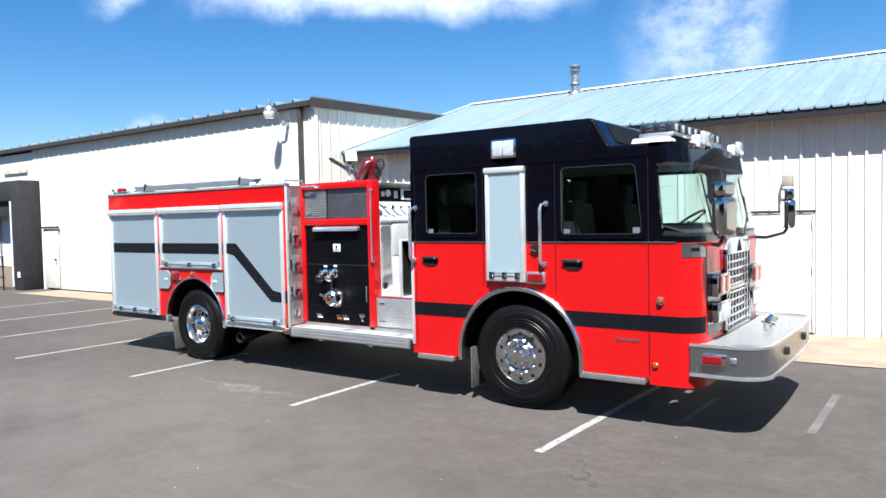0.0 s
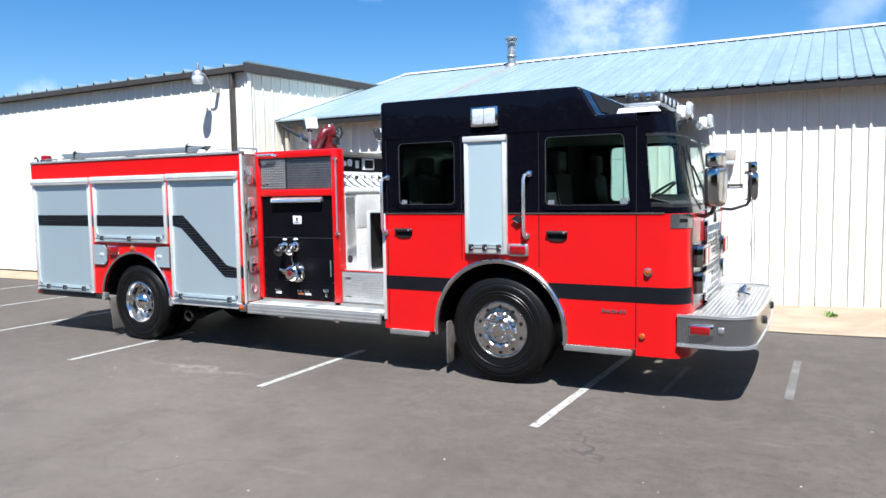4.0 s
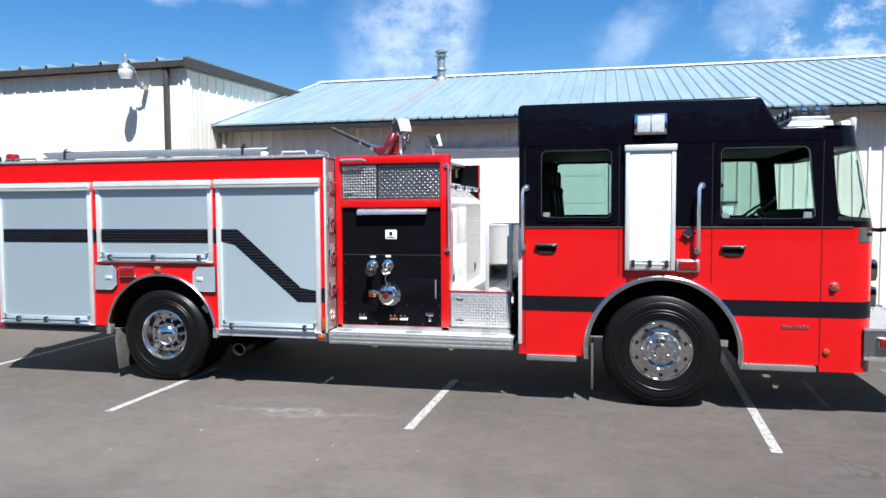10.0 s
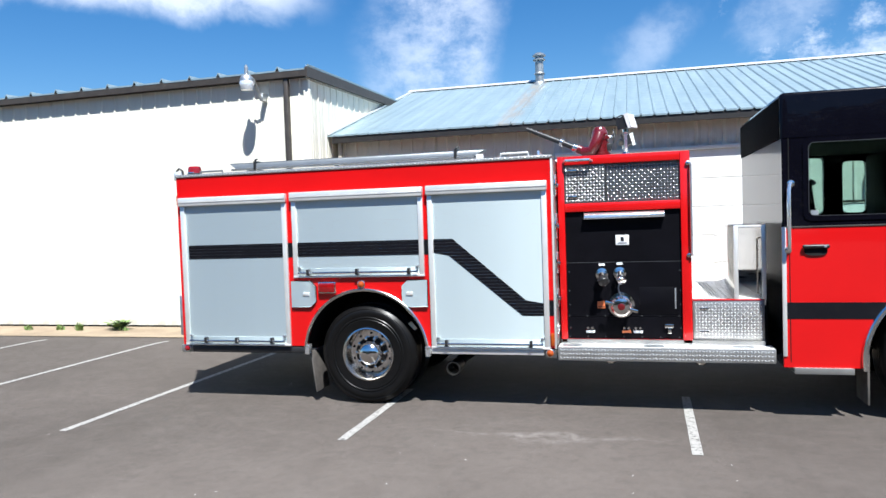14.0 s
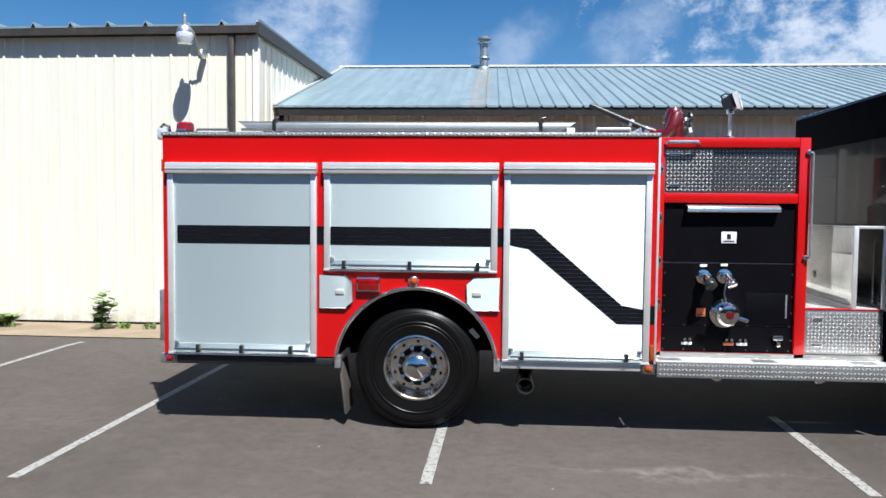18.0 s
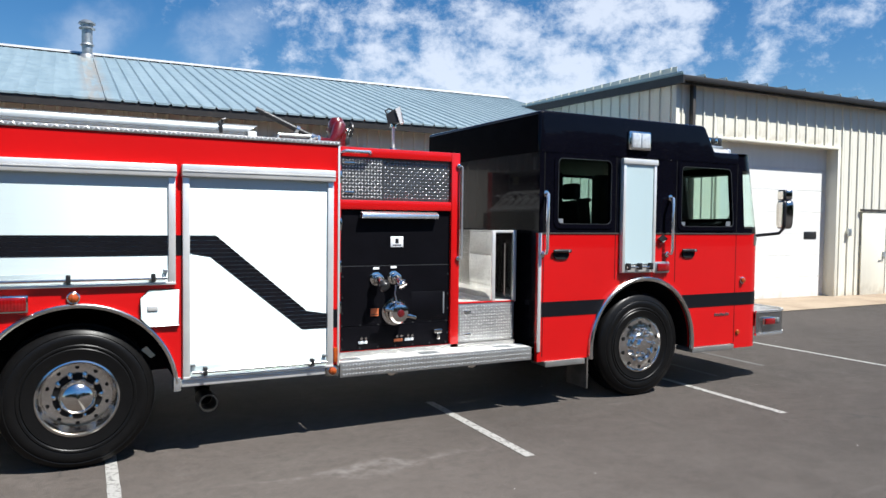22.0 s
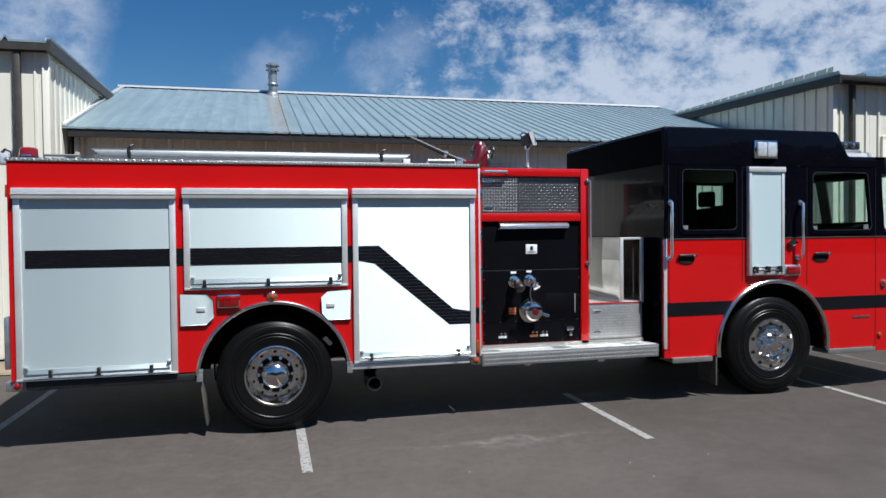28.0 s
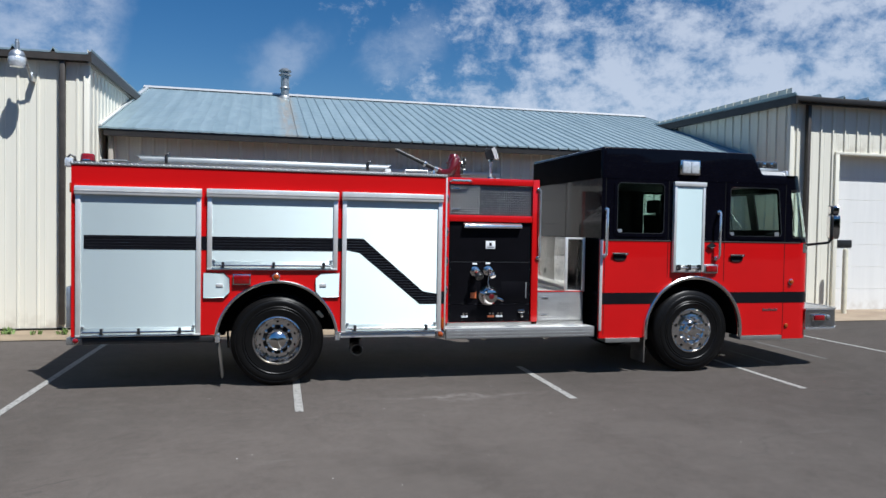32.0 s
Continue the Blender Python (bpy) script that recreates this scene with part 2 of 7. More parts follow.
def line_paint(name="line paint", worn=0.56):
    m = Nodes(name)
    wear = m.noise(28, 5, 0.7)
    c = m.mix(m.remap(wear, worn - 0.06, worn + 0.06), (0.290, 0.282, 0.262), (0.085, 0.080, 0.074))
    c = m.mix(m.remap(m.noise(2.2, 4), 0.45, 0.7, 0.0, 0.35), c, (0.22, 0.21, 0.2))
    m.set(Base_Color=c, Roughness=0.85)
    m.bump(m.noise(140, 2), 0.5, 0.004)
    return m.mat


def brushed(name, col, rough, aniso_dir=(1, 1, 40), var=0.06):
    """Satin aluminium, drawn along one way."""
    m = Nodes(name)
    g = m.noise(14, 3, 0.6, stretch=aniso_dir)
    c = m.mix(m.remap(m.noise(2.0, 3), 0.3, 0.7), tuple(x * (1 - var) for x in col), col)
    m.set(Base_Color=c, Metallic=0.85, Roughness=m.remap(g, 0.3, 0.7, rough * 0.9, rough * 1.12))
    m.bump(g, 0.05, 0.0006)
    return m.mat


def slat_metal(name, col, rough, metal=0.92):
    """Satin aluminium drawn lengthwise: its fine lines scatter light up and down."""
    m = Nodes(name)
    tan = m.n.new("ShaderNodeTangent")
    tan.direction_type, tan.uv_map = "UV_MAP", "grain"
    m.l.new(tan.outputs[0], m.bsdf.inputs["Tangent"])
    c = m.mix(m.remap(m.noise(1.6, 4), 0.3, 0.7), tuple(x * 0.96 for x in col), col)
    m.set(Base_Color=c, Metallic=metal, Anisotropic=0.74, Roughness=m.remap(m.noise(5, 3), 0.3, 0.7, rough * 0.97, rough * 1.03))
    return m.mat


def glass(name, tint, rough=0.0, alpha=1.0):
    m = Nodes(name)
    m.set(Base_Color=(*tint, 1), Roughness=rough, Transmission_Weight=1.0, IOR=1.06, Specular_IOR_Level=0.5)
    m.set(Coat_Weight=0.6, Coat_Roughness=0.0, Coat_IOR=1.45)
    return m.mat


def lens(name, col, rough=0.12, metal=0.0):
    m = Nodes(name)
    sep = m.n.new("ShaderNodeSeparateXYZ")
    m.l.new(m.co, sep.inputs[0])
    ribs = m.math("SINE", m.math("MULTIPLY", sep.outputs[0], 320.0))
    m.set(Base_Color=m.mix(m.remap(m.noise(30, 2), 0.3, 0.7), tuple(c * 0.75 for c in col), col), Roughness=rough, Metallic=metal, Coat_Weight=0.8, Coat_Roughness=0.04)
    m.bump(ribs, 0.35, 0.002)
    return m.mat


def siding(name, col):
    """Painted steel cladding with light weathering streaks."""
    m = Nodes(name)
    streak = m.noise(2.6, 5, 0.6, stretch=(2.2, 2.2, 0.12))
    c = m.mix(m.remap(streak, 0.3, 0.75), tuple(x * 0.93 for x in col), col)
    c = m.mix(m.remap(m.noise(0.8, 5, 0.65), 0.58, 0.82, 0.0, 0.22), c, tuple(x * 0.72 for x in col))
    sep = m.n.new("ShaderNodeSeparateXYZ")
    m.l.new(m.co, sep.inputs[0])
    splash = m.math("MULTIPLY", m.remap(sep.outputs[2], 0.0, 0.45, 0.5, 0.0), m.remap(m.noise(5, 4), 0.35, 0.7))
    c = m.mix(splash, c, (0.33, 0.27, 0.2))
    m.set(Base_Color=c, Roughness=m.remap(m.noise(20, 2), 0.3, 0.7, 0.42, 0.55), Specular_IOR_Level=0.4)
    m.bump(m.noise(1.4, 3), 0.08, 0.02)
    return m.mat


def roofing():
    m = Nodes("roof steel")
    streak = m.noise(1.6, 5, 0.65, stretch=(2.5, 0.18, 0.18))
    c = m.mix(m.remap(streak, 0.3, 0.75), (0.240, 0.318, 0.352), (0.300, 0.382, 0.418))
    sep = m.n.new("ShaderNodeSeparateXYZ")
    m.l.new(m.co, sep.inputs[0])
    # rust and soot run below the flue
    near = m.remap(m.math("ABSOLUTE", m.math("ADD", sep.outputs[0], 3.49)), 0.10, 0.26, 0.9, 0.0)
    near = m.math("MULTIPLY", near, m.remap(m.noise(4.0, 4, 0.6, stretch=(3.0, 0.3, 0.3)), 0.3, 0.65))
    c = m.mix(near, c, (0.32, 0.30, 0.265))
    m.set(Base_Color=c, Metallic=0.4, Roughness=m.remap(m.noise(5, 4), 0.3, 0.7, 0.36, 0.5))
    m.bump(m.noise(3, 3), 0.06, 0.01)
    return m.mat


def rusty():
    """Cream paint with a ragged run of rust."""
    m = Nodes("rust stain")
    run = m.noise(3.0, 6, 0.7, stretch=(1.6, 1.0, 0.7))
    c = m.mix(m.remap(run, 0.46, 0.62), (0.68, 0.65, 0.55), (0.55, 0.36, 0.17))
    c = m.mix(m.remap(m.noise(7, 5, 0.7), 0.56, 0.70, 0.0, 0.4), c, (0.36, 0.19, 0.08))
    m.set(Base_Color=c, Roughness=0.85)
    m.bump(m.noise(30, 3), 0.3, 0.003)
    return m.mat


def concrete(name, a, b):
    m = Nodes(name)
    c = m.mix(m.remap(m.noise(1.2, 6, 0.65), 0.3, 0.7), a, b)
    c = m.mix(m.remap(m.noise(60, 3), 0.55, 0.75, 0.0, 0.35), c, tuple(x * 0.6 for x in a))
    c = m.mix(m.remap(m.noise(3.5, 5, 0.7), 0.58, 0.75, 0.0, 0.4), c, tuple(x * 0.75 for x in a))
    m.set(Base_Color=c, Roughness=0.92)
    m.bump(m.noise(50, 4), 0.5, 0.006)
    return m.mat


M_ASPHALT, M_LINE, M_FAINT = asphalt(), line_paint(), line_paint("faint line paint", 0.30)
M_APRON = concrete("worn concrete", (0.208, 0.154, 0.104), (0.300, 0.237, 0.167))
M_SOIL = concrete("sandy soil", (0.200, 0.150, 0.096), (0.283, 0.221, 0.146))
M_SIDING = siding("cream siding", (0.709, 0.681, 0.581))
M_SIDING_MID = siding("pale siding", (0.650, 0.629, 0.567))
M_ROOF = roofing()
M_BROWN = plain("brown trim", (0.036, 0.030, 0.025), 0.5, var=0.2, soil=0.25)
M_BROWNDARK = plain("dark bronze trim", (0.014, 0.012, 0.011), 0.5, var=0.2, soil=0.1)
M_TAN = plain("tan soffit", (0.30, 0.27, 0.23), 0.7)
M_WHITEDOOR = siding("white door paint", (0.704, 0.695, 0.669))
M_GALV = plain("galvanised steel", (0.52, 0.54, 0.55), 0.42, 0.9, var=0.18, scale=9)
M_RED = plain("red enamel", (0.462, 0.002, 0.002), 0.4, 0.0, var=0.03, scale=2, bump=0.015, soil=0.0, coat=0.7, spec=0.2)
M_BLACK = plain("black enamel", (0.0025, 0.0025, 0.005), 0.2, 0.0, var=0.1, bump=0.015, soil=0.01, coat=1.0, coat_ior=1.20, spec=0.04)
M_SATIN = plain("black crackle panel", (0.0022, 0.0021, 0.0034), 0.5, var=0.2, fine=320, bump=0.15, soil=0.005, spec=0.09)
M_RUBBER = plain("tyre rubber", (0.0050, 0.0048, 0.0048), 0.36, var=0.1, scale=12, soil=0.015, bump=0.05, spec=0.18)
M_BLACKP = plain("black plastic", (0.014, 0.014, 0.015), 0.42, var=0.2, soil=0.05)
M_CHASSIS = plain("chassis black", (0.006, 0.006, 0.006), 0.7, var=0.3, soil=0.02, spec=0.15)
M_GLOSS = plain("polished black", (0.003, 0.003, 0.004), 0.25, var=0.1, soil=0.01, bump=0.01, coat=0.5, coat_ior=1.27, spec=0.06)
M_MATTE = plain("matt black", (0.004, 0.004, 0.005), 0.8, var=0.2, soil=0.01, bump=0.05, spec=0.02)
M_DECAL = plain("black decal", (0.006, 0.006, 0.008), 0.35, var=0.1, bump=0.02, soil=0.02, spec=0.2)
M_SHUTTER = slat_metal("satin aluminium shutter", (0.655, 0.74, 0.735), 0.57, 0.78)
M_LOCKER = slat_metal("satin aluminium locker", (0.67, 0.80, 0.80), 0.58, 0.72)
M_RAIL = plain("aluminium rail", (0.77, 0.76, 0.73), 0.36, 0.55, var=0.06, bump=0.03, soil=0.03)
M_DARKSTEEL = plain("dark exhaust steel", (0.06, 0.058, 0.055), 0.45, 0.8, var=0.3, scale=20)
M_SSDARK = plain("darkened stainless", (0.36, 0.35, 0.34), 0.16, 0.95, var=0.03, bump=0.0, soil=0.02)
M_CHROME = plain("chrome", (0.82, 0.78, 0.73), 0.13, 1.0, var=0.03, bump=0.02, soil=0.03)
# Chrome in a darker colour, which stands for dark reflections in it.
M_CHROMEDIM = plain("dimmed chrome", (0.50, 0.48, 0.46), 0.09, 1.0, var=0.03, bump=0.02, soil=0.03)
M_STAINLESS = plain("polished stainless", (0.78, 0.79, 0.80), 0.16, 0.85, var=0.05, bump=0.04, soil=0.04)
M_SSFRONT = plain("plain stainless", (0.20, 0.195, 0.195), 0.16, 1.0, var=0.05, bump=0.03, soil=0.02)
M_BRIGHT = plain("bright satin sheet", (0.80, 0.80, 0.78), 0.30, 0.4, var=0.05, bump=0.03, soil=0.03)
M_RIM = plain("polished rim", (0.76, 0.73, 0.69), 0.18, 1.0, var=0.06, bump=0.03, soil=0.06)
M_SSMIRROR = plain("mirror sheet", (0.70, 0.69, 0.67), 0.06, 1.0, var=0.06, bump=0.05, soil=0.05)
M_COVER = plain("dull aluminium", (0.25, 0.265, 0.27), 0.40, 0.7, var=0.08, bump=0.03, soil=0.05)
M_PALEPOST = plain("pale cream paint", (0.62, 0.58, 0.45), 0.6, var=0.1, soil=0.15)
M_FLUE = plain("weathered zinc", (0.34, 0.36, 0.37), 0.45, 0.85, var=0.2, scale=9)
M_CREAM = plain("cream paper", (0.66, 0.56, 0.36), 0.7, var=0.08, bump=0)
M_BRUSHSS = plain("brushed stainless", (0.40, 0.395, 0.39), 0.24, 0.95, var=0.05, scale=1.2, fine=2.5, bump=0.0, soil=0.02)
M_TREAD = plain("tread plate", (0.34, 0.335, 0.32), 0.32, 0.7, var=0.10, scale=6, bump=0.06, soil=0.08)
M_TREADDULL = plain("dull tread plate", (0.15, 0.15, 0.15), 0.34, 0.85, var=0.12, scale=6, bump=0.06, soil=0.10)
M_LOZ = plain("tread lozenge", (0.74, 0.73, 0.70), 0.28, 0.5, var=0.05, bump=0.02, soil=0.02)
M_LOZDULL = plain("dull tread lozenge", (0.42, 0.42, 0.41), 0.26, 0.85, var=0.05, bump=0.02, soil=0.02)
M_GLASS = glass("window glass", (0.88, 0.98, 0.93))
M_GLASSD = glass("tinted glass", (0.53, 0.68, 0.63))
M_REDLENS, M_AMBER = lens("red lens", (0.24, 0.004, 0.005)), lens("amber lens", (0.36, 0.065, 0.006))
M_CLEAR = lens("clear lens", (0.76, 0.79, 0.82), 0.12, 0.35)
M_LENSBLUE = lens("pale lens", (0.10, 0.115, 0.13), 0.10, 0.6)
M_BEAD = plain("dull window bead", (0.045, 0.047, 0.05), 0.4, 0.4, var=0.1, bump=0.02)
M_WHITE = plain("white enamel", (0.702, 0.702, 0.693), 0.35, var=0.05, bump=0.02)
M_LABEL = plain("white label", (0.74, 0.75, 0.76), 0.5, var=0.05, bump=0)
M_ORANGE = plain("orange label", (0.62, 0.16, 0.05), 0.5, var=0.05, bump=0)
M_MONITOR = plain("monitor red", (0.10, 0.004, 0.005), 0.3, var=0.1, bump=0.02, coat=0.6)
M_SEAT = plain("seat cloth", (0.006, 0.0065, 0.008), 0.85, var=0.3)
M_YELLOW = plain("faded yellow paint", (0.66, 0.55, 0.22), 0.6, var=0.15, soil=0.2)
M_FOAM = plain("black dock foam", (0.018, 0.017, 0.017), 0.8, var=0.3)
M_RUST = rusty()
M_FLAP = plain("dusty rubber", (0.070, 0.062, 0.055), 0.8, var=0.25, scale=8, bump=0.3)
M_LEAF = plain("weed leaf", (0.13, 0.20, 0.05), 0.6, var=0.35, scale=30)
M_TREE = plain("tree leaf", (0.020, 0.034, 0.012), 0.6, var=0.4, scale=3)


# ---- mesh helpers ----
def box(bm, x0, x1, y0, y1, z0, z1):
    r = bmesh.ops.create_cube(bm, size=1.0)
    for v in r["verts"]:
        v.co = Vector(((x0 + x1) / 2 + v.co.x * (x1 - x0), (y0 + y1) / 2 + v.co.y * (y1 - y0), (z0 + z1) / 2 + v.co.z * (z1 - z0)))
    return bm


def prism(bm, pts, axis, a, b):
    """A polygon drawn out along an axis. pts are in the two other axes, in order."""
    def at(p, d):
        return Vector((d, p[0], p[1])) if axis == "x" else Vector((p[0], d, p[1])) if axis == "y" else Vector((p[0], p[1], d))
    lo, hi = [bm.verts.new(at(p, a)) for p in pts], [bm.verts.new(at(p, b)) for p in pts]
    faces = [bm.faces.new(lo), bm.faces.new(hi)]
    n = len(pts)
    for k in range(n):
        bm.faces.new((lo[k], lo[(k + 1) % n], hi[(k + 1) % n], hi[k]))
    bmesh.ops.triangulate(bm, faces=faces)
    return bm


def ring_prism(bm, outer, inner, axis, a, b):
    """A closed band between two outlines of as many points, drawn out along an axis."""
    def at(p, d):
        return Vector((d, p[0], p[1])) if axis == "x" else Vector((p[0], d, p[1])) if axis == "y" else Vector((p[0], p[1], d))
    n = len(outer)
    oa, ob, ia, ib = ([bm.verts.new(at(p, d)) for p in pts] for pts, d in ((outer, a), (outer, b), (inner, a), (inner, b)))
    for k in range(n):
        j = (k + 1) % n
        for q in ((oa[k], oa[j], ia[j], ia[k]), (ob[k], ib[k], ib[j], ob[j]), (oa[k], ob[k], ob[j], oa[j]), (ia[k], ia[j], ib[j], ib[k])):
            bm.faces.new(q)
    return bm


def rod(bm, p0, p1, r, seg=14, r2=None):
    p0, p1 = Vector(p0), Vector(p1)
    d = p1 - p0
    m = Matrix.Translation((p0 + p1) / 2) @ d.to_track_quat("Z", "Y").to_matrix().to_4x4()
    bmesh.ops.create_cone(bm, cap_ends=True, segments=seg, radius1=r, radius2=r if r2 is None else r2, depth=d.length, matrix=m)
    return bm


def pipe(bm, pts, r, seg=8):
    """A bent tube through the points."""
    pts = [Vector(p) for p in pts]
    rings = []
    for k, p in enumerate(pts):
        d = (pts[min(k + 1, len(pts) - 1)] - pts[max(k - 1, 0)]).normalized()
        u = d.orthogonal().normalized() if k == 0 else (rings_u - d * rings_u.dot(d)).normalized()
        rings_u = u
        w = d.cross(u)
        rings.append([bm.verts.new(p + (u * math.cos(2 * math.pi * j / seg) + w * math.sin(2 * math.pi * j / seg)) * r) for j in range(seg)])
    for a, b in zip(rings, rings[1:]):
        for j in range(seg):
            bm.faces.new((a[j], a[(j + 1) % seg], b[(j + 1) % seg], b[j]))
    bm.faces.new(rings[0]), bm.faces.new(rings[-1])
    return bm


def lathe(bm, profile, centre, axis="y", seg=40, closed=False, caps=True):
    """Turns (radius, along) pairs round an axis through centre."""
    c = Vector(centre)
    rings = []
    for r, d in profile:
        ring = []
        for j in range(seg):
            a = 2 * math.pi * j / seg
            u, w = r * math.cos(a), r * math.sin(a)
            ring.append(bm.verts.new(c + (Vector((u, d, w)) if axis == "y" else Vector((u, w, d)) if axis == "z" else Vector((d, u, w)))))
        rings.append(ring)
    pairs = list(zip(rings, rings[1:])) + ([(rings[-1], rings[0])] if closed else [])
    for a, b in pairs:
        for j in range(seg):
            bm.faces.new((a[j], a[(j + 1) % seg], b[(j + 1) % seg], b[j]))
    if caps and not closed:
        for ring, (r, d) in ((rings[0], profile[0]), (rings[-1], profile[-1])):
            if r > 0.0005:
                bm.faces.new(ring)
    return bm


def arch_band(bm, cx, cz, r0, r1, a0, a1, ya, yb, n=44):
    """A bent band round the y axis, from angle a0 to a1."""
    rows = []
    for k in range(n + 1):
        a = radians(a0 + (a1 - a0) * k / n)
        c, s = math.cos(a), math.sin(a)
        rows.append([bm.verts.new((cx + r * c, y, cz + r * s)) for r, y in ((r0, ya), (r1, ya), (r1, yb), (r0, yb))])
    for a, b in zip(rows, rows[1:]):
        for j in range(4):
            bm.faces.new((a[j], a[(j + 1) % 4], b[(j + 1) % 4], b[j]))
    bm.faces.new(rows[0]), bm.faces.new(rows[-1])
    return bm


def arch_tube(bm, cx, cz, r, a0, a1, yc, rr, ry, n=48, seg=10):
    """A rolled trim of oval section bent round the y axis."""
    rows = []
    for k in range(n + 1):
        a = radians(a0 + (a1 - a0) * k / n)
        rows.append([bm.verts.new((cx + (r + rr * math.cos(t)) * math.cos(a), yc + ry * math.sin(t), cz + (r + rr * math.cos(t)) * math.sin(a))) for t in (2 * math.pi * j / seg for j in range(seg))])
    for a, b in zip(rows, rows[1:]):
        for j in range(seg):
            bm.faces.new((a[j], a[(j + 1) % seg], b[(j + 1) % seg], b[j]))
    bm.faces.new(rows[0]), bm.faces.new(rows[-1])
    return bm


def slab(bm, top, low, ya, yb):
    """A bent plate: upper and lower outlines of as many points in x and z, drawn out along y."""
    q = [[bm.verts.new((x, y, z)) for x, z in pts] for pts, y in ((top, ya), (top, yb), (low, yb), (low, ya))]
    for k in range(len(top) - 1):
        for a, b in zip(q, q[1:] + q[:1]):
            bm.faces.new((a[k], a[k + 1], b[k + 1], b[k]))
    bm.faces.new([v[0] for v in q]), bm.faces.new([v[-1] for v in q])
    return bm


def rounded(x0, x1, z0, z1, r, seg=5, skew=0.0):
    """A rounded rectangle; skew moves the top's far side by so much."""
    pts = []
    for cx, cz, a0 in ((x1 - r, z1 - r, 0), (x0 + r, z1 - r, 90), (x0 + r, z0 + r, 180), (x1 - r, z0 + r, 270)):
        for k in range(seg + 1):
            a = radians(a0 + 90 * k / seg)
            x, z = cx + r * math.cos(a), cz + r * math.sin(a)
            if cx > (x0 + x1) / 2:
                x += skew * (z - z0) / (z1 - z0)
            pts.append((x, z))
    return pts


def soften(bm, w, seg=2, angle=40):
    es = [e for e in bm.edges if len(e.link_faces) == 2 and e.calc_face_angle(0) > radians(angle)]
    bmesh.ops.bevel(bm, geom=es, offset=w, segments=seg, profile=0.5, affect="EDGES", clamp_overlap=True)
    return bm


def mesh_of(name, bm, material, origin=(0, 0, 0), sharp=32, flat=False):
    bmesh.ops.recalc_face_normals(bm, faces=bm.faces)
    bmesh.ops.translate(bm, verts=bm.verts, vec=-Vector(origin))
    for f in bm.faces:
        f.smooth = not flat
    for e in bm.edges:
        e.smooth = len(e.link_faces) == 2 and e.calc_face_angle(0) < radians(sharp)
    me = bpy.data.meshes.new(name)
    bm.to_mesh(me)
    bm.free()
    me.materials.append(material)
    if material.name.startswith("satin aluminium"):
        uv = me.uv_layers.new(name="grain")
        for l in me.loops:
            q = me.vertices[l.vertex_index].co
            uv.data[l.index].uv = (q.z + 0.001 * q.x, q.x + q.y)
    return me


def root(ob):
    while ob.parent:
        ob = ob.parent
    return ob


def part(name, bm, material, parent, label=""):
    """One mesh part under a thing or a part; the bmesh is in world metres."""
    ob = new(name, mesh_of(name, bm, material, root(parent).location))
    ob.parent = parent
    return tagged(ob, label)


def part_at(name, me, where, parent, label=""):
    """A further part that shares a mesh, at a place in world metres."""
    ob = new(name, me)
    ob.parent = parent
    ob.location = Vector(where) - root(parent).location
    return tagged(ob, label)


def thing(name, where, label, category, group="", kind=""):
    ob = new(name)
    ob.location = where
    ob.empty_display_size = 0.2
    return tagged(ob, label, category, group, kind)


def single(name, bm, material, where, label, category, group="", kind=""):
    ob = new(name, mesh_of(name, bm, material, where))
    ob.location = where
    return tagged(ob, label, category, group, kind)


NB = bmesh.new


def lozenges(plane, u0, u1, v0, v1, w, out, pitch=0.034, skip=None):
    """The raised marks of tread plate over a rectangle. plane: the two axes; w: the third axis's place; out: the way it faces."""
    bm = NB()
    a, b = "xyz".index(plane[0]), "xyz".index(plane[1])
    c = 3 - a - b
    nu, nv = max(1, int((u1 - u0) / pitch)), max(1, int((v1 - v0) / pitch))
    for i in range(nu):
        for j in range(nv):
            cu, cv = u0 + (i + 0.5) * (u1 - u0) / nu, v0 + (j + 0.5) * (v1 - v0) / nv
            if skip and skip(cu, cv):
                continue
            s = 0.7071 if (i + j) % 2 else -0.7071
            du, dv = (0.7071, s), (-s, 0.7071)
            vs = []
            for l, k, h in ((0.50 * pitch, 0, 0), (0, 0.24 * pitch, 0), (-0.50 * pitch, 0, 0), (0, -0.24 * pitch, 0), (0.2 * pitch, 0, 0.0022), (-0.2 * pitch, 0, 0.0022)):
                q = [0.0, 0.0, 0.0]
                q[a], q[b], q[c] = cu + du[0] * l + dv[0] * k, cv + du[1] * l + dv[1] * k, w + out * (h + 0.0002)
                vs.append(bm.verts.new(q))
            for f in ((0, 1, 4), (1, 2, 5), (1, 5, 4), (2, 3, 5), (3, 0, 4), (3, 4, 5)):
                bm.faces.new([vs[k] for k in f])
    return bm


def tread(parent, plane, u0, u1, v0, v1, w, out, material=None, pitch=0.034, skip=None):
    return tagged(part("tread_pattern", lozenges(plane, u0, u1, v0, v1, w, out, pitch, skip), material or M_LOZ, parent), kind="stuff")


# ---- ground ----
def rise(x, y):
    """The ground's height: level in the lot, a little low along the sheds, a little high at the big door."""
    s = min(1.0, max(0.0, (y - 9.2) / 2.0))
    k = min(1.0, max(0.0, (x + 1.5) / 4.5))
    return s * s * (3 - 2 * s) * (-0.11 + 0.18 * k * k * (3 - 2 * k))


def sheet(bm, xs, ys, lift=0.0):
    grid = [[bm.verts.new((x, y, rise(x, y) + lift)) for x in xs] for y in ys]
    for a, b in zip(grid, grid[1:]):
        for k in range(len(xs) - 1):
            bm.faces.new((a[k], a[k + 1], b[k + 1], b[k]))
    return bm


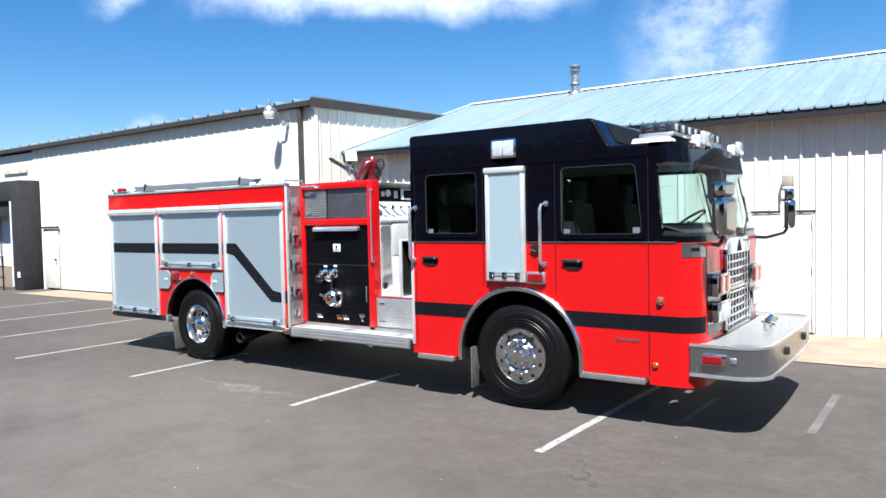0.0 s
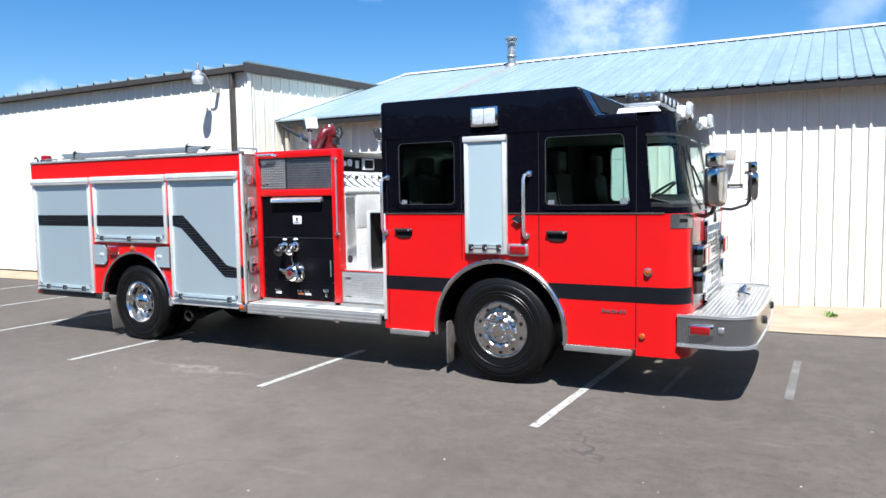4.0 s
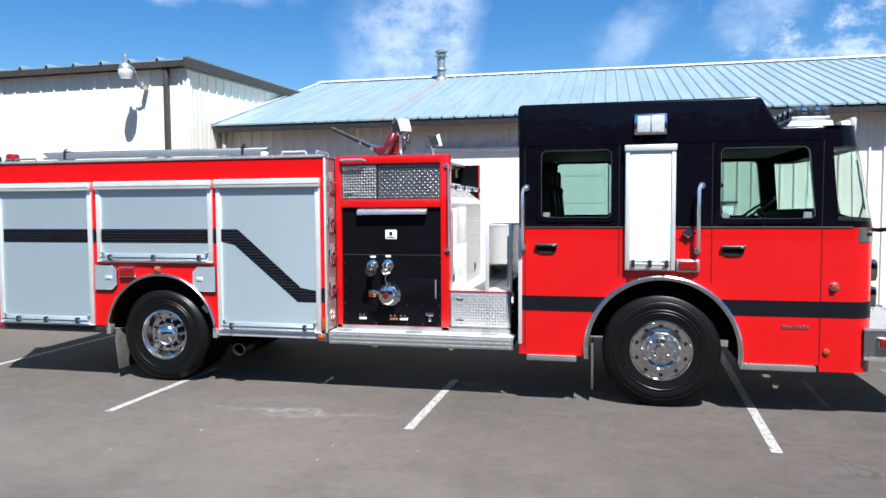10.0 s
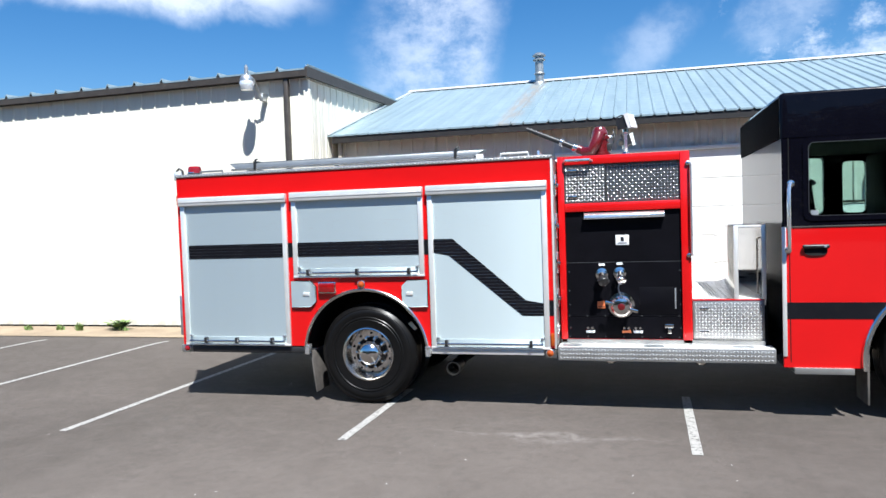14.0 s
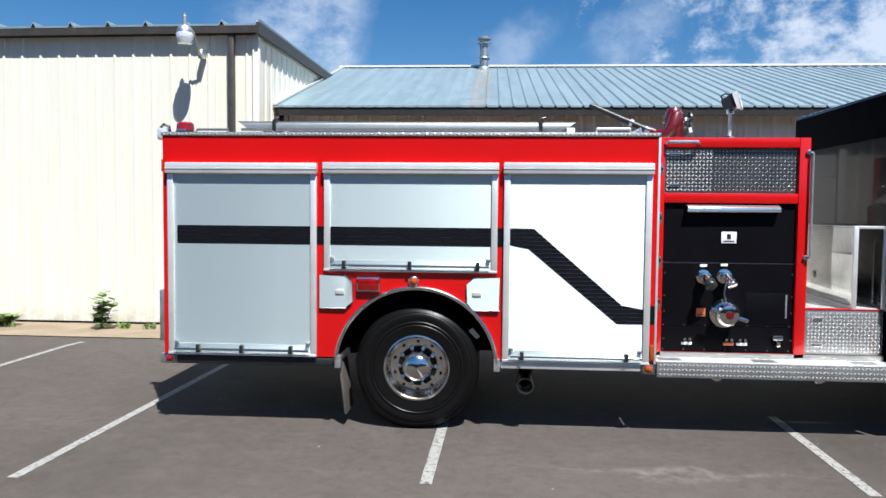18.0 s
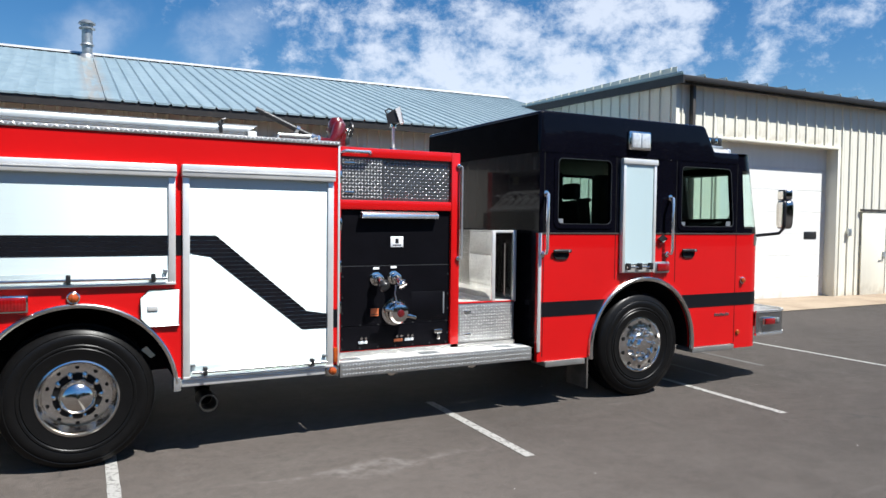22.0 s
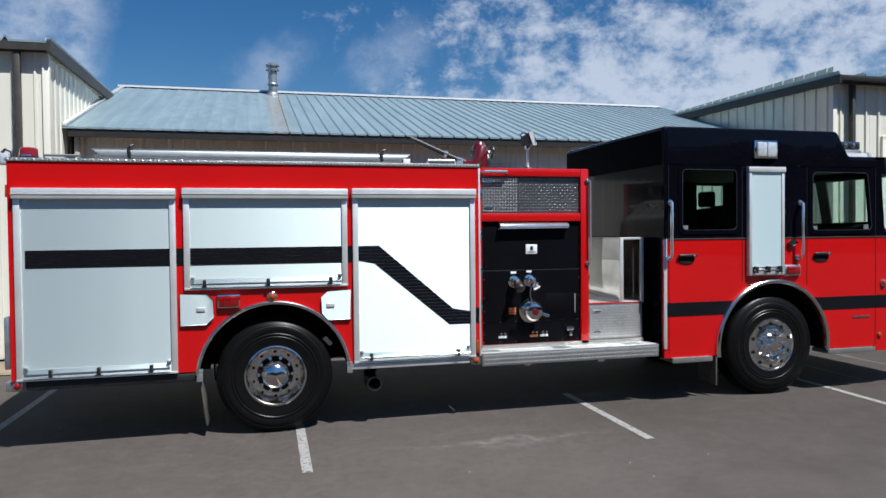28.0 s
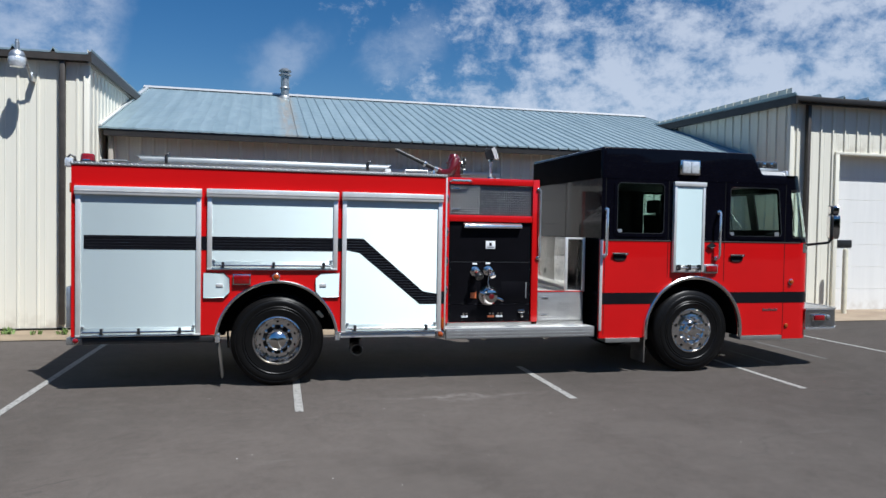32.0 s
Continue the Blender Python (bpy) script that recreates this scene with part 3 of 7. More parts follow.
span = lambda a, b, n: [a + (b - a) * k / n for k in range(n + 1)]
bm = sheet(NB(), [-900, -200, -60] + span(-32, 16, 48) + [60, 200, 900], [-900, -200, -40] + span(-12, 9, 21) + span(9.25, 11.5, 9) + [14, 40, 200, 900])
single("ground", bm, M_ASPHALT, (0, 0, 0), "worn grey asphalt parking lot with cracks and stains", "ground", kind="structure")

bm = sheet(NB(), span(-3.2, 14, 40), span(10.2, 13.2, 8), 0.012)
single("apron", bm, M_APRON, (0, 0, 0), "strip of tan weathered concrete along the sheds", "pavement", kind="structure")
bm = sheet(NB(), span(-23.0, -3.2, 40), span(10.25, 13.2, 8), 0.012)
single("verge", bm, M_SOIL, (0, 0, 0), "strip of sandy soil and old concrete by the wall", "ground", kind="structure")


def stripe_on_ground(name, x0, y0, x1, y1, w, label, material=M_LINE):
    d = Vector((x1 - x0, y1 - y0, 0))
    n = Vector((-d.y, d.x, 0)).normalized() * w / 2
    bm = NB()
    steps = 14
    rows = []
    for k in range(steps + 1):
        p = Vector((x0, y0, 0)) + d * k / steps
        j = 1 + 0.10 * noise.noise((x0 * 3.1, k * 0.9, 0))
        rows.append([bm.verts.new((q.x, q.y, rise(q.x, q.y) + 0.004)) for q in (p - n * j, p + n * j)])
    for a, b in zip(rows, rows[1:]):
        bm.faces.new((a[0], a[1], b[1], b[0]))
    single(name, bm, material, (0, 0, 0), label, "road marking", "bay lines", "structure")


for x0, y0, x1, y1 in ((-2.70, 5.13, -2.55, 9.6), (-5.55, 5.13, -5.52, 6.9), (-8.38, 5.08, -8.34, 6.9), (-11.07, 4.95, -10.92, 9.6), (-13.48, 5.3, -13.36, 9.7),
                       (-15.95, 5.6, -15.75, 9.7), (0.50, 5.6, 0.38, 9.5), (-18.6, 6.0, -18.4, 9.7)):
    stripe_on_ground("bay_line", x0, y0, x1, y1, 0.080, "worn white parking bay line painted on asphalt")
stripe_on_ground("bay_line", -0.95, 6.75, -0.93, 8.35, 0.075, "short faded white paint stroke on the asphalt", M_FAINT)
stripe_on_ground("bay_line", -1.98, 6.55, -1.93, 7.6, 0.05, "short faded white paint stroke on the asphalt", M_FAINT)


# ---- sheds ----
def ribbed(pitch, count, height, rib=0.032, foot=0.062, crown=0.030):
    """One cladding sheet: flat pans and raised ribs, x along, ribs towards -y, z up from 0."""
    pts = []
    for k in range(count):
        c = (k + 0.5) * pitch
        pts += [(c - pitch / 2, 0), (c - foot / 2, 0), (c - crown / 2, -rib), (c + crown / 2, -rib), (c + foot / 2, 0)]
        pts += [(c + pitch * 0.33, 0), (c + pitch * 0.345, -0.004), (c + pitch * 0.38, -0.004), (c + pitch * 0.395, 0)]
    pts.append((count * pitch, 0))
    bm = NB()
    lo, hi = [bm.verts.new((x, y, 0)) for x, y in pts], [bm.verts.new((x, y, height)) for x, y in pts]
    for k in range(len(pts) - 1):
        bm.faces.new((lo[k], lo[k + 1], hi[k + 1], hi[k]))
    r = bmesh.ops.extrude_face_region(bm, geom=bm.faces[:])
    bmesh.ops.translate(bm, verts=[v for v in r["geom"] if isinstance(v, bmesh.types.BMVert)], vec=(0, 0.004, 0))
    return bm


def clad(owner, origin, yaw, length, z0, height, pitch, count, material, rib=0.032):
    """A run of cladding sheets, each a part, along a wall that faces -y when yaw is 0."""
    w = pitch * count
    n = max(1, math.ceil(length / w - 0.02))
    me, used = mesh_of("siding_sheet", ribbed(pitch, count, height, rib), material), 0
    for k in range(n):
        rest = min(w, length - k * w)
        if rest < w - 0.02:
            cut = max(1, round(rest / pitch))
            me = mesh_of("siding_sheet", ribbed(pitch * rest / (cut * pitch), cut, height, rib), material)
        d = Matrix.Rotation(radians(yaw), 4, "Z") @ Vector((k * w, 0, 0))
        ob = part_at("siding_sheet", me, Vector(origin) + d + Vector((0, 0, z0)), owner)
        ob.rotation_euler = (0, 0, radians(yaw))


def seam_roof(bm, x0, x1, y0, z0, y1, z1, pitch, rib, foot, thick=0.03):
    """A sloping roof of ribbed sheets, ribs up and down the slope."""
    n = round((x1 - x0) / pitch)
    pitch = (x1 - x0) / n
    prof = []
    for k in range(n):
        c = x0 + k * pitch
        prof += [(c, rib), (c + foot * 0.3, rib), (c + foot, 0), (c + pitch - foot * 0.7, 0)]
    prof.append((x1, rib))
    lo, hi = [bm.verts.new((x, y0, z0 + h)) for x, h in prof], [bm.verts.new((x, y1, z1 + h)) for x, h in prof]
    for k in range(len(prof) - 1):
        bm.faces.new((lo[k], lo[k + 1], hi[k + 1], hi[k]))
    r = bmesh.ops.extrude_face_region(bm, geom=bm.faces[:])
    bmesh.ops.translate(bm, verts=[v for v in r["geom"] if isinstance(v, bmesh.types.BMVert)], vec=(0, 0, -thick))
    return bm


# left shed
LX, LY, LZ = -11.67, 11.75, 4.63
left = thing("shed", (-20, 11.75, -0.1), "cream ribbed steel shed with brown eaves and a loading dock", "building")


def fall(x):
    return 0.006 * min(0.0, x - LX)


def eave_run(bm, x0, x1, y0, y1, za, zb, n=1):
    """A long bar along the eave that follows its fall."""
    c = []
    for x in (x0, x1):
        f = fall(x)
        c.append([bm.verts.new((x, y, z + f)) for y, z in ((y0, za), (y1, za), (y1, zb), (y0, zb))])
    for k in range(4):
        bm.faces.new((c[0][k], c[0][(k + 1) % 4], c[1][(k + 1) % 4], c[1][k]))
    bm.faces.new(c[0]), bm.faces.new(c[1])
    return bm


def left_wall_sheets():
    w, x = 0.915, LX
    while x > -40:
        if not (-27.9 < x - w / 2 < -24.2):
            h = LZ - 0.12 + fall(x - w / 2) + 0.12
            me = mesh_of("siding_sheet", ribbed(0.305, 3, h, 0.020, 0.055, 0.028), M_SIDING)
            part_at("siding_sheet", me, (x - w, LY, -0.12), left)
        x -= w


left_wall_sheets()
part("siding_sheet", box(NB(), -28.2, -23.8, LY + 0.006, LY + 0.026, 3.0, 4.33), M_SIDING, left)
part("siding_sheet", box(NB(), -24.75, -23.8, LY + 0.006, LY + 0.026, -0.12, 2.998), M_SIDING, left)
clad(left, (LX, LY, 0), 90, 12.2, -0.12, LZ + 0.20, 0.305, 3, M_SIDING, rib=0.018)
part("core_wall", box(NB(), -40, LX - 0.02, 14.0, 24, -0.12, LZ - 0.30), M_SIDING, left)
part("corner_trim", soften(box(NB(), LX - 0.05, LX + 0.045, LY - 0.045, LY + 0.06, -0.1, LZ - 0.08), 0.006), M_SIDING, left)
part("eave_fascia", eave_run(NB(), -40, LX + 0.06, LY - 0.105, LY - 0.085, LZ - 0.17, LZ + 0.0), M_BROWN, left, "dark brown metal eave fascia")
part("gutter", eave_run(NB(), -40, LX + 0.06, LY - 0.165, LY - 0.105, LZ - 0.15, LZ - 0.02), M_BROWN, left, "dark brown gutter")
part("soffit", eave_run(NB(), -40, LX + 0.05, LY - 0.085, LY + 0.02, LZ - 0.15, LZ - 0.13), M_TAN, left)
bm = NB()
seam_roof(bm, -40, LX + 0.103, LY - 0.17, LZ - 0.01, 24, LZ + 0.27, 0.61, 0.065, 0.05)
for v in bm.verts:
    v.co.z += fall(v.co.x)
part("roof", bm, M_ROOF, left, "grey standing-seam metal roof")
bm = prism(NB(), [(LY - 0.175, LZ - 0.17), (24, LZ + 0.17), (24, LZ + 0.36), (LY - 0.175, LZ + 0.01)], "x", LX + 0.05, LX + 0.10)
part("rake_trim", bm, M_BROWN, left, "dark brown rake trim")
bm = box(NB(), LX + 0.01, LX + 0.05, LY - 0.14, 24, LZ - 0.19, LZ - 0.17)
for v in bm.verts:
    v.co.z += 0.027 * (v.co.y - LY)
part("rake_soffit", bm, M_TAN, left)
bm = soften(box(NB(), -12.08, -11.99, LY - 0.135, LY - 0.04, 0.0, LZ - 0.12), 0.012)
part("downspout", bm, M_BROWN, left, "dark brown square downspout")
# Black strip on the wall's foot paints the shade of the gap there.
part("base_strip", box(NB(), -23.7, LX + 0.03, LY - 0.030, LY - 0.022, -0.118, -0.065), M_CHASSIS, left, "black strip along the wall's foot, standing for its shaded gap")

# yard light on the left shed
lamp = thing("yard_light", (-12.46, 11.44, 4.1), "white dusk-to-dawn yard light on a bent arm", "lamp")
part("wall_plate", soften(box(NB(), -12.385, -12.315, 11.40, 11.565, 4.06, 4.20), 0.006), M_GALV, lamp)
part("arm", pipe(NB(), [(-12.35, 11.42, 4.10), (-12.35, 11.36, 4.15), (-12.36, 11.28, 4.30), (-12.38, 11.20, 4.42), (-12.42, 11.14, 4.46)], 0.018, 10), M_GALV, lamp, "bent galvanised arm")
LX_, LY_ = -12.46, 11.10
part("head", lathe(NB(), [(0.0, 4.49), (0.05, 4.49), (0.095, 4.46), (0.118, 4.41), (0.118, 4.37), (0.0, 4.37)], (LX_, LY_, 0), "z", 24), M_GALV, lamp)
part("photocell", lathe(NB(), [(0.0, 4.67), (0.026, 4.66), (0.026, 4.63), (0.036, 4.62), (0.036, 4.49), (0.0, 4.49)], (LX_, LY_, 0), "z", 18), M_GALV, lamp)
part("refractor", lathe(NB(), [(0.120, 4.37), (0.132, 4.345), (0.124, 4.27), (0.105, 4.215), (0.0, 4.21)], (LX_, LY_, 0), "z", 28), M_CLEAR, lamp, "ribbed clear plastic refractor")

lamp.location += Vector((-0.15, 0.17, 0.03))

# loading dock in the left shed
dock = thing("dock_shelter", (-25.4, 11.3, -0.1), "black foam loading dock shelter with a white trailer door behind", "loading dock")
part("side_pad", soften(box(NB(), -24.15, -23.55, 10.85, 11.5, -0.1, 3.40), 0.03), M_FOAM, dock)
part("side_pad", soften(box(NB(), -27.3, -26.7, 10.85, 11.5, -0.1, 3.40), 0.03), M_FOAM, dock)
part("head_pad", soften(box(NB(), -26.7, -24.15, 10.85, 11.5, 2.75, 3.40), 0.03), M_FOAM, dock)
part("head_curtain", soften(box(NB(), -26.7, -24.15, 10.95, 11.0, 2.25, 2.80), 0.01), M_FOAM, dock)
part("warning_label", box(NB(), -25.75, -25.45, 10.93, 10.948, 2.42, 2.62), M_YELLOW, dock, "faded yellow label")
part("edge_strip", box(NB(), -24.22, -24.14, 10.84, 10.93, 0.0, 2.75), M_WHITE, dock, "white torn edge strip")
part("side_label", box(NB(), -23.86, -23.70, 10.835, 10.848, 0.30, 0.48), M_LABEL, dock)
part("dock_door", box(NB(), -26.7, -24.15, 11.42, 11.47, 0.6, 2.75), M_WHITEDOOR, dock, "white overhead dock door")
for k in range(3):
    part("door_track", box(NB(), -26.2 + k * 0.85, -26.1 + k * 0.85, 11.38, 11.42, 0.6, 2.75), M_GALV, dock)
part("dock_wall", box(NB(), -26.7, -24.15, 11.30, 11.47, -0.1, 0.6), M_APRON, dock)
rail = thing("dock_rail", (-25.2, 10.6, -0.1), "dark steel handrail beside the loading dock", "railing")
for x in (-24.3, -25.2, -26.1):
    part("post", rod(NB(), (x, 10.6, -0.1), (x, 10.6, 0.98), 0.025, 10), M_BLACKP, rail)
for z in (0.3, 0.65, 0.95):
    part("bar", rod(NB(), (-26.2, 10.6, z), (-24.2, 10.6, z + 0.02), 0.02, 10), M_BLACKP, rail)
rust = single("rust_stain", soften(box(NB(), -25.9, -24.3, 11.452, 11.462, 3.70, 3.90), 0.003), M_RUST, (-25, 11.45, 3.7), "rust brown stain on the cream wall over the dock", "stain")

# plain entry door beside the dock
d1 = thing("door_1", (-22.9, 11.46, -0.1), "cream painted steel entry door in the shed wall", "door", kind="structure")
part("leaf", soften(box(NB(), -23.35, -22.45, 11.450, 11.466, -0.05, 1.84), 0.004), M_SIDING, d1)
part("head_trim", box(NB(), -23.42, -22.38, 11.40, 11.462, 1.85, 1.91), M_BROWN, d1)
part("door_handle", rod(NB(), (-22.56, 11.37, 0.86), (-22.56, 11.42, 0.86), 0.035, 12), M_BLACKP, d1)
for ob in (dock, rail, rust, d1):
    ob.location += Vector((-0.52, 0.25, 0.0))

# middle shed
MY, MZ = 12.92, 3.51
RIDGE_Y, RIDGE_Z = 18.4, 5.28
mid = thing("shed", (-4.7, 12.92, -0.1), "pale ribbed steel shed with a blue-grey metal roof", "building")
clad(mid, (-11.56, MY, 0), 0, 4.30, -0.12, MZ + 0.1, 0.2286, 4, M_SIDING_MID)
clad(mid, (-3.90, MY, 0), 0, 6.15, -0.12, MZ + 0.1, 0.2286, 4, M_SIDING_MID)
hs = mesh_of("siding_sheet", ribbed(0.2286, 3, 0.5), M_SIDING_MID)
for k in range(5):
    part_at("siding_sheet", hs, (-7.29 + k * 0.6858, MY + 0.001, 2.92), mid)
part("core_wall", box(NB(), -11.5, 2.15, 13.5, 24, -0.12, 3.3), M_SIDING_MID, mid)
part("roof", seam_roof(NB(), -8.09, 2.60, 12.58, MZ, RIDGE_Y, RIDGE_Z, 0.2286, 0.028, 0.030), M_ROOF, mid, "blue-grey ribbed metal roof")
part("roof", seam_roof(NB(), -11.75, -8.092, 12.58, MZ, RIDGE_Y, RIDGE_Z, 0.2286, 0.008, 0.050), M_ROOF, mid, "smoother blue-grey metal roof")
part("rake_flashing", prism(NB(), [(12.57, MZ + 0.012), (RIDGE_Y, RIDGE_Z + 0.012), (RIDGE_Y, RIDGE_Z + 0.05), (12.57, MZ + 0.05)], "x", -11.66, -11.60), M_RAIL, mid, "bright flashing along the roof edge")
part("back_roof", seam_roof(NB(), -11.75, 2.60, RIDGE_Y, RIDGE_Z, 24.2, MZ, 0.2286, 0.022, 0.045), M_ROOF, mid)
part("ridge_cap", prism(NB(), [(RIDGE_Y - 0.2, RIDGE_Z - 0.03), (RIDGE_Y, RIDGE_Z + 0.055), (RIDGE_Y + 0.2, RIDGE_Z - 0.03), (RIDGE_Y, RIDGE_Z + 0.03)], "x", -11.75, 2.62), M_RAIL, mid, "bright metal ridge cap")
# Fascia drawn darker and taller, so its colour takes in the eave's shade.
part("eave_fascia", box(NB(), -11.58, 2.2, 12.60, 12.64, MZ - 0.155, MZ - 0.032), M_BROWNDARK, mid, "dark brown eave fascia with the shade below it painted in")
part("soffit", box(NB(), -11.56, 2.18, 12.64, MY, MZ - 0.11, MZ - 0.09), M_BROWN, mid)
part("gable_wall", prism(NB(), [(13.5, 3.3), (23.9, 3.3), (23.9, 3.45), (RIDGE_Y, RIDGE_Z - 0.06), (13.5, 3.66)], "x", 2.42, 2.52), M_SIDING_MID, mid)
part("downspout", soften(box(NB(), -11.52, -11.44, 12.72, 12.80, -0.1, MZ - 0.1), 0.01), M_TAN, mid)
# overhead door in the middle shed
od = thing("door_2", (-5.58, 12.95, -0.1), "pale overhead door of horizontal steel panels", "door", kind="structure")
for k in range(6):
    bm = box(NB(), -7.22, -3.94, MY - 0.005, MY + 0.04, -0.1 + k * 0.497, -0.1 + (k + 1) * 0.497 - 0.006)
    soften(bm, 0.008, 1)
    part("panel", bm, M_WHITEDOOR, od)
part("head_trim", soften(box(NB(), -7.34, -3.82, MY - 0.05, MY + 0.01, 2.88, 2.95), 0.006), M_WHITEDOOR, od)
for x in (-7.34, -3.92):
    part("side_trim", soften(box(NB(), x, x + 0.10, MY - 0.05, MY + 0.01, -0.1, 2.88), 0.006), M_WHITEDOOR, od)
# entry door in the middle shed
d3 = thing("door_3", (-2.2, 12.9, -0.1), "white flush steel entry door with a dark head trim", "door", kind="structure")
part("leaf", soften(box(NB(), -2.70, -1.80, MY - 0.055, MY - 0.034, -0.06, 1.86), 0.004), M_WHITEDOOR, d3)
part("head_trim", box(NB(), -2.76, -1.74, MY - 0.075, MY - 0.034, 1.87, 1.91), M_BROWN, d3)
for x in (-2.745, -1.785):
    part("jamb", box(NB(), x, x + 0.03, MY - 0.06, MY - 0.034, -0.06, 1.87), M_WHITEDOOR, d3)
for z in (0.15, 0.95, 1.68):
    part("hinge", rod(NB(), (-1.795, MY - 0.065, z - 0.05), (-1.795, MY - 0.065, z + 0.05), 0.012, 8), M_GALV, d3)
part("door_handle", rod(NB(), (-2.62, MY - 0.12, 0.9), (-2.62, MY - 0.05, 0.9), 0.03, 12), M_GALV, d3)
# wall pack light
wp = thing("wall_light", (-2.12, 12.86, 2.3), "small bronze wall pack light over the entry door", "lamp")
part("housing", soften(box(NB(), -2.22, -2.06, MY - 0.17, MY - 0.03, 2.30, 2.48), 0.015), M_TAN, wp)
part("lens", soften(box(NB(), -2.21, -2.07, MY - 0.175, MY - 0.06, 2.235, 2.298), 0.01), M_CLEAR, wp)

# flue on the middle roof
FX, FY = -8.19, 18.0
flue = thing("flue_pipe", (FX, FY, 4.95), "galvanised flue pipe with a cap and a weathered collar", "chimney")
part("flashing", lathe(NB(), [(0.30, 5.06), (0.17, 5.130), (0.125, 5.200), (0.12, 5.200), (0.12, 5.06)], (FX, FY, 0), "z", 24), M_FLUE, flue)
part("pipe", lathe(NB(), [(0.105, 5.040), (0.105, 5.780), (0.098, 5.780), (0.098, 5.040)], (FX, FY, 0), "z", 24), M_FLUE, flue)
part("storm_collar", lathe(NB(), [(0.106, 5.440), (0.135, 5.400), (0.135, 5.390), (0.106, 5.420)], (FX, FY, 0), "z", 24), M_FLUE, flue)
part("cap", lathe(NB(), [(0.0, 5.940), (0.09, 5.920), (0.165, 5.870), (0.165, 5.840), (0.115, 5.830), (0.115, 5.780), (0.16, 5.760), (0.16, 5.740), (0.106, 5.730), (0.0, 5.730)], (FX, FY, 0), "z", 24), M_FLUE, flue, "round louvred cap")

# right shed
RX, RY, RZ = 2.26, 11.5, 4.70
right = thing("shed", (9, 11.5, 0), "cream ribbed steel shed with a big white door", "building")
clad(right, (RX, RY, 0), 0, 1.22, 0.0, RZ - 0.02, 0.305, 4, M_SIDING)
clad(right, (7.40, RY, 0), 0, 14.95, 0.0, RZ - 0.02, 0.305, 4, M_SIDING)
hb = mesh_of("siding_sheet", ribbed(0.327, 4, 1.14), M_SIDING)
for k in range(3):
    part_at("siding_sheet", hb, (3.475 + k * 1.308, RY, 3.54), right)
clad(right, (RX, 23.7, 0), -90, 12.2, 0.0, RZ + 0.2, 0.305, 4, M_SIDING)
part("core_wall", box(NB(), RX + 0.02, 22, 14.0, 24, 0.0, RZ - 0.3), M_SIDING, right)
part("corner_trim", soften(box(NB(), RX - 0.045, RX + 0.05, RY - 0.045, RY + 0.06, 0.02, RZ - 0.08), 0.006), M_SIDING, right)
part("eave_fascia", box(NB(), RX - 0.12, 22.3, RY - 0.20, RY - 0.16, RZ - 0.17, RZ), M_BROWNDARK, right, "dark brown metal eave fascia")
part("gutter", soften(box(NB(), RX - 0.12, 22.3, RY - 0.31, RY - 0.20, RZ - 0.13, RZ - 0.02), 0.01), M_BROWNDARK, right, "dark brown gutter")
part("soffit", box(NB(), RX - 0.10, 22.3, RY - 0.16, RY + 0.02, RZ - 0.15, RZ - 0.13), M_TAN, right)
part("roof", seam_roof(NB(), RX - 0.16, 22.3, RY - 0.30, RZ - 0.02, 24, RZ + 0.15, 0.61, 0.065, 0.05), M_ROOF, right, "grey standing-seam metal roof")
part("rake_trim", prism(NB(), [(RY - 0.32, RZ - 0.19), (24, RZ + 0.02), (24, RZ + 0.20), (RY - 0.32, RZ - 0.03)], "x", RX - 0.155, RX - 0.10), M_BROWNDARK, right, "dark brown rake trim")
part("downspout", soften(box(NB(), 2.58, 2.66, RY - 0.145, RY - 0.04, 0.05, RZ - 0.12), 0.012), M_BROWN, right, "dark brown downspout")
gd = thing("door_4", (5.2, 11.6, 0), "tall white sectional overhead door, closed", "door", kind="structure")
for k in range(7):
    bm = soften(box(NB(), 3.5, 7.36, RY + 0.24, RY + 0.29, 0.05 + k * 0.50, 0.05 + (k + 1) * 0.50 - 0.004), 0.003, 1)
    part("panel", bm, M_WHITEDOOR, gd)
part("head_trim", soften(box(NB(), 3.40, 7.46, RY - 0.05, RY + 0.29, 3.52, 3.58), 0.006), M_SIDING, gd)
for x in (3.40, 7.36):
    part("jamb", soften(box(NB(), x, x + 0.10, RY - 0.05, RY + 0.29, 0.04, 3.52), 0.006), M_SIDING, gd)
part("vision_panel", soften(box(NB(), 3.68, 4.15, RY + 0.225, RY + 0.245, 1.48, 1.65), 0.01), M_BLACKP, gd)
part("vision_panel", soften(box(NB(), 6.62, 7.06, RY + 0.225, RY + 0.245, 1.43, 1.60), 0.01), M_BLACKP, gd, "small dark window slot")
d5 = thing("door_5", (8.8, 11.46, 0.05), "cream steel entry door with a lever handle", "door", kind="structure")
part("leaf", soften(box(NB(), 8.34, 9.28, RY - 0.06, RY - 0.034, 0.06, 2.08), 0.004), M_SIDING, d5)
part("head_trim", box(NB(), 8.28, 9.34, RY - 0.08, RY - 0.034, 2.09, 2.15), M_BROWN, d5)
part("door_handle", rod(NB(), (9.20, RY - 0.13, 1.02), (9.05, RY - 0.13, 1.02), 0.012, 8), M_GALV, d5)
part("lock_plate", soften(box(NB(), 9.17, 9.23, RY - 0.10, RY - 0.06, 0.95, 1.12), 0.004), M_GALV, d5)
single("switch_box", soften(box(NB(), 7.80, 7.90, RY - 0.09, RY - 0.034, 1.50, 1.68), 0.006), M_GALV, (7.85, RY - 0.04, 1.5), "small grey key switch box on the wall", "switch")
bol = thing("bollard", (3.40, 11.1, 0.05), "pale cream steel pipe bollard by the big door", "bollard")
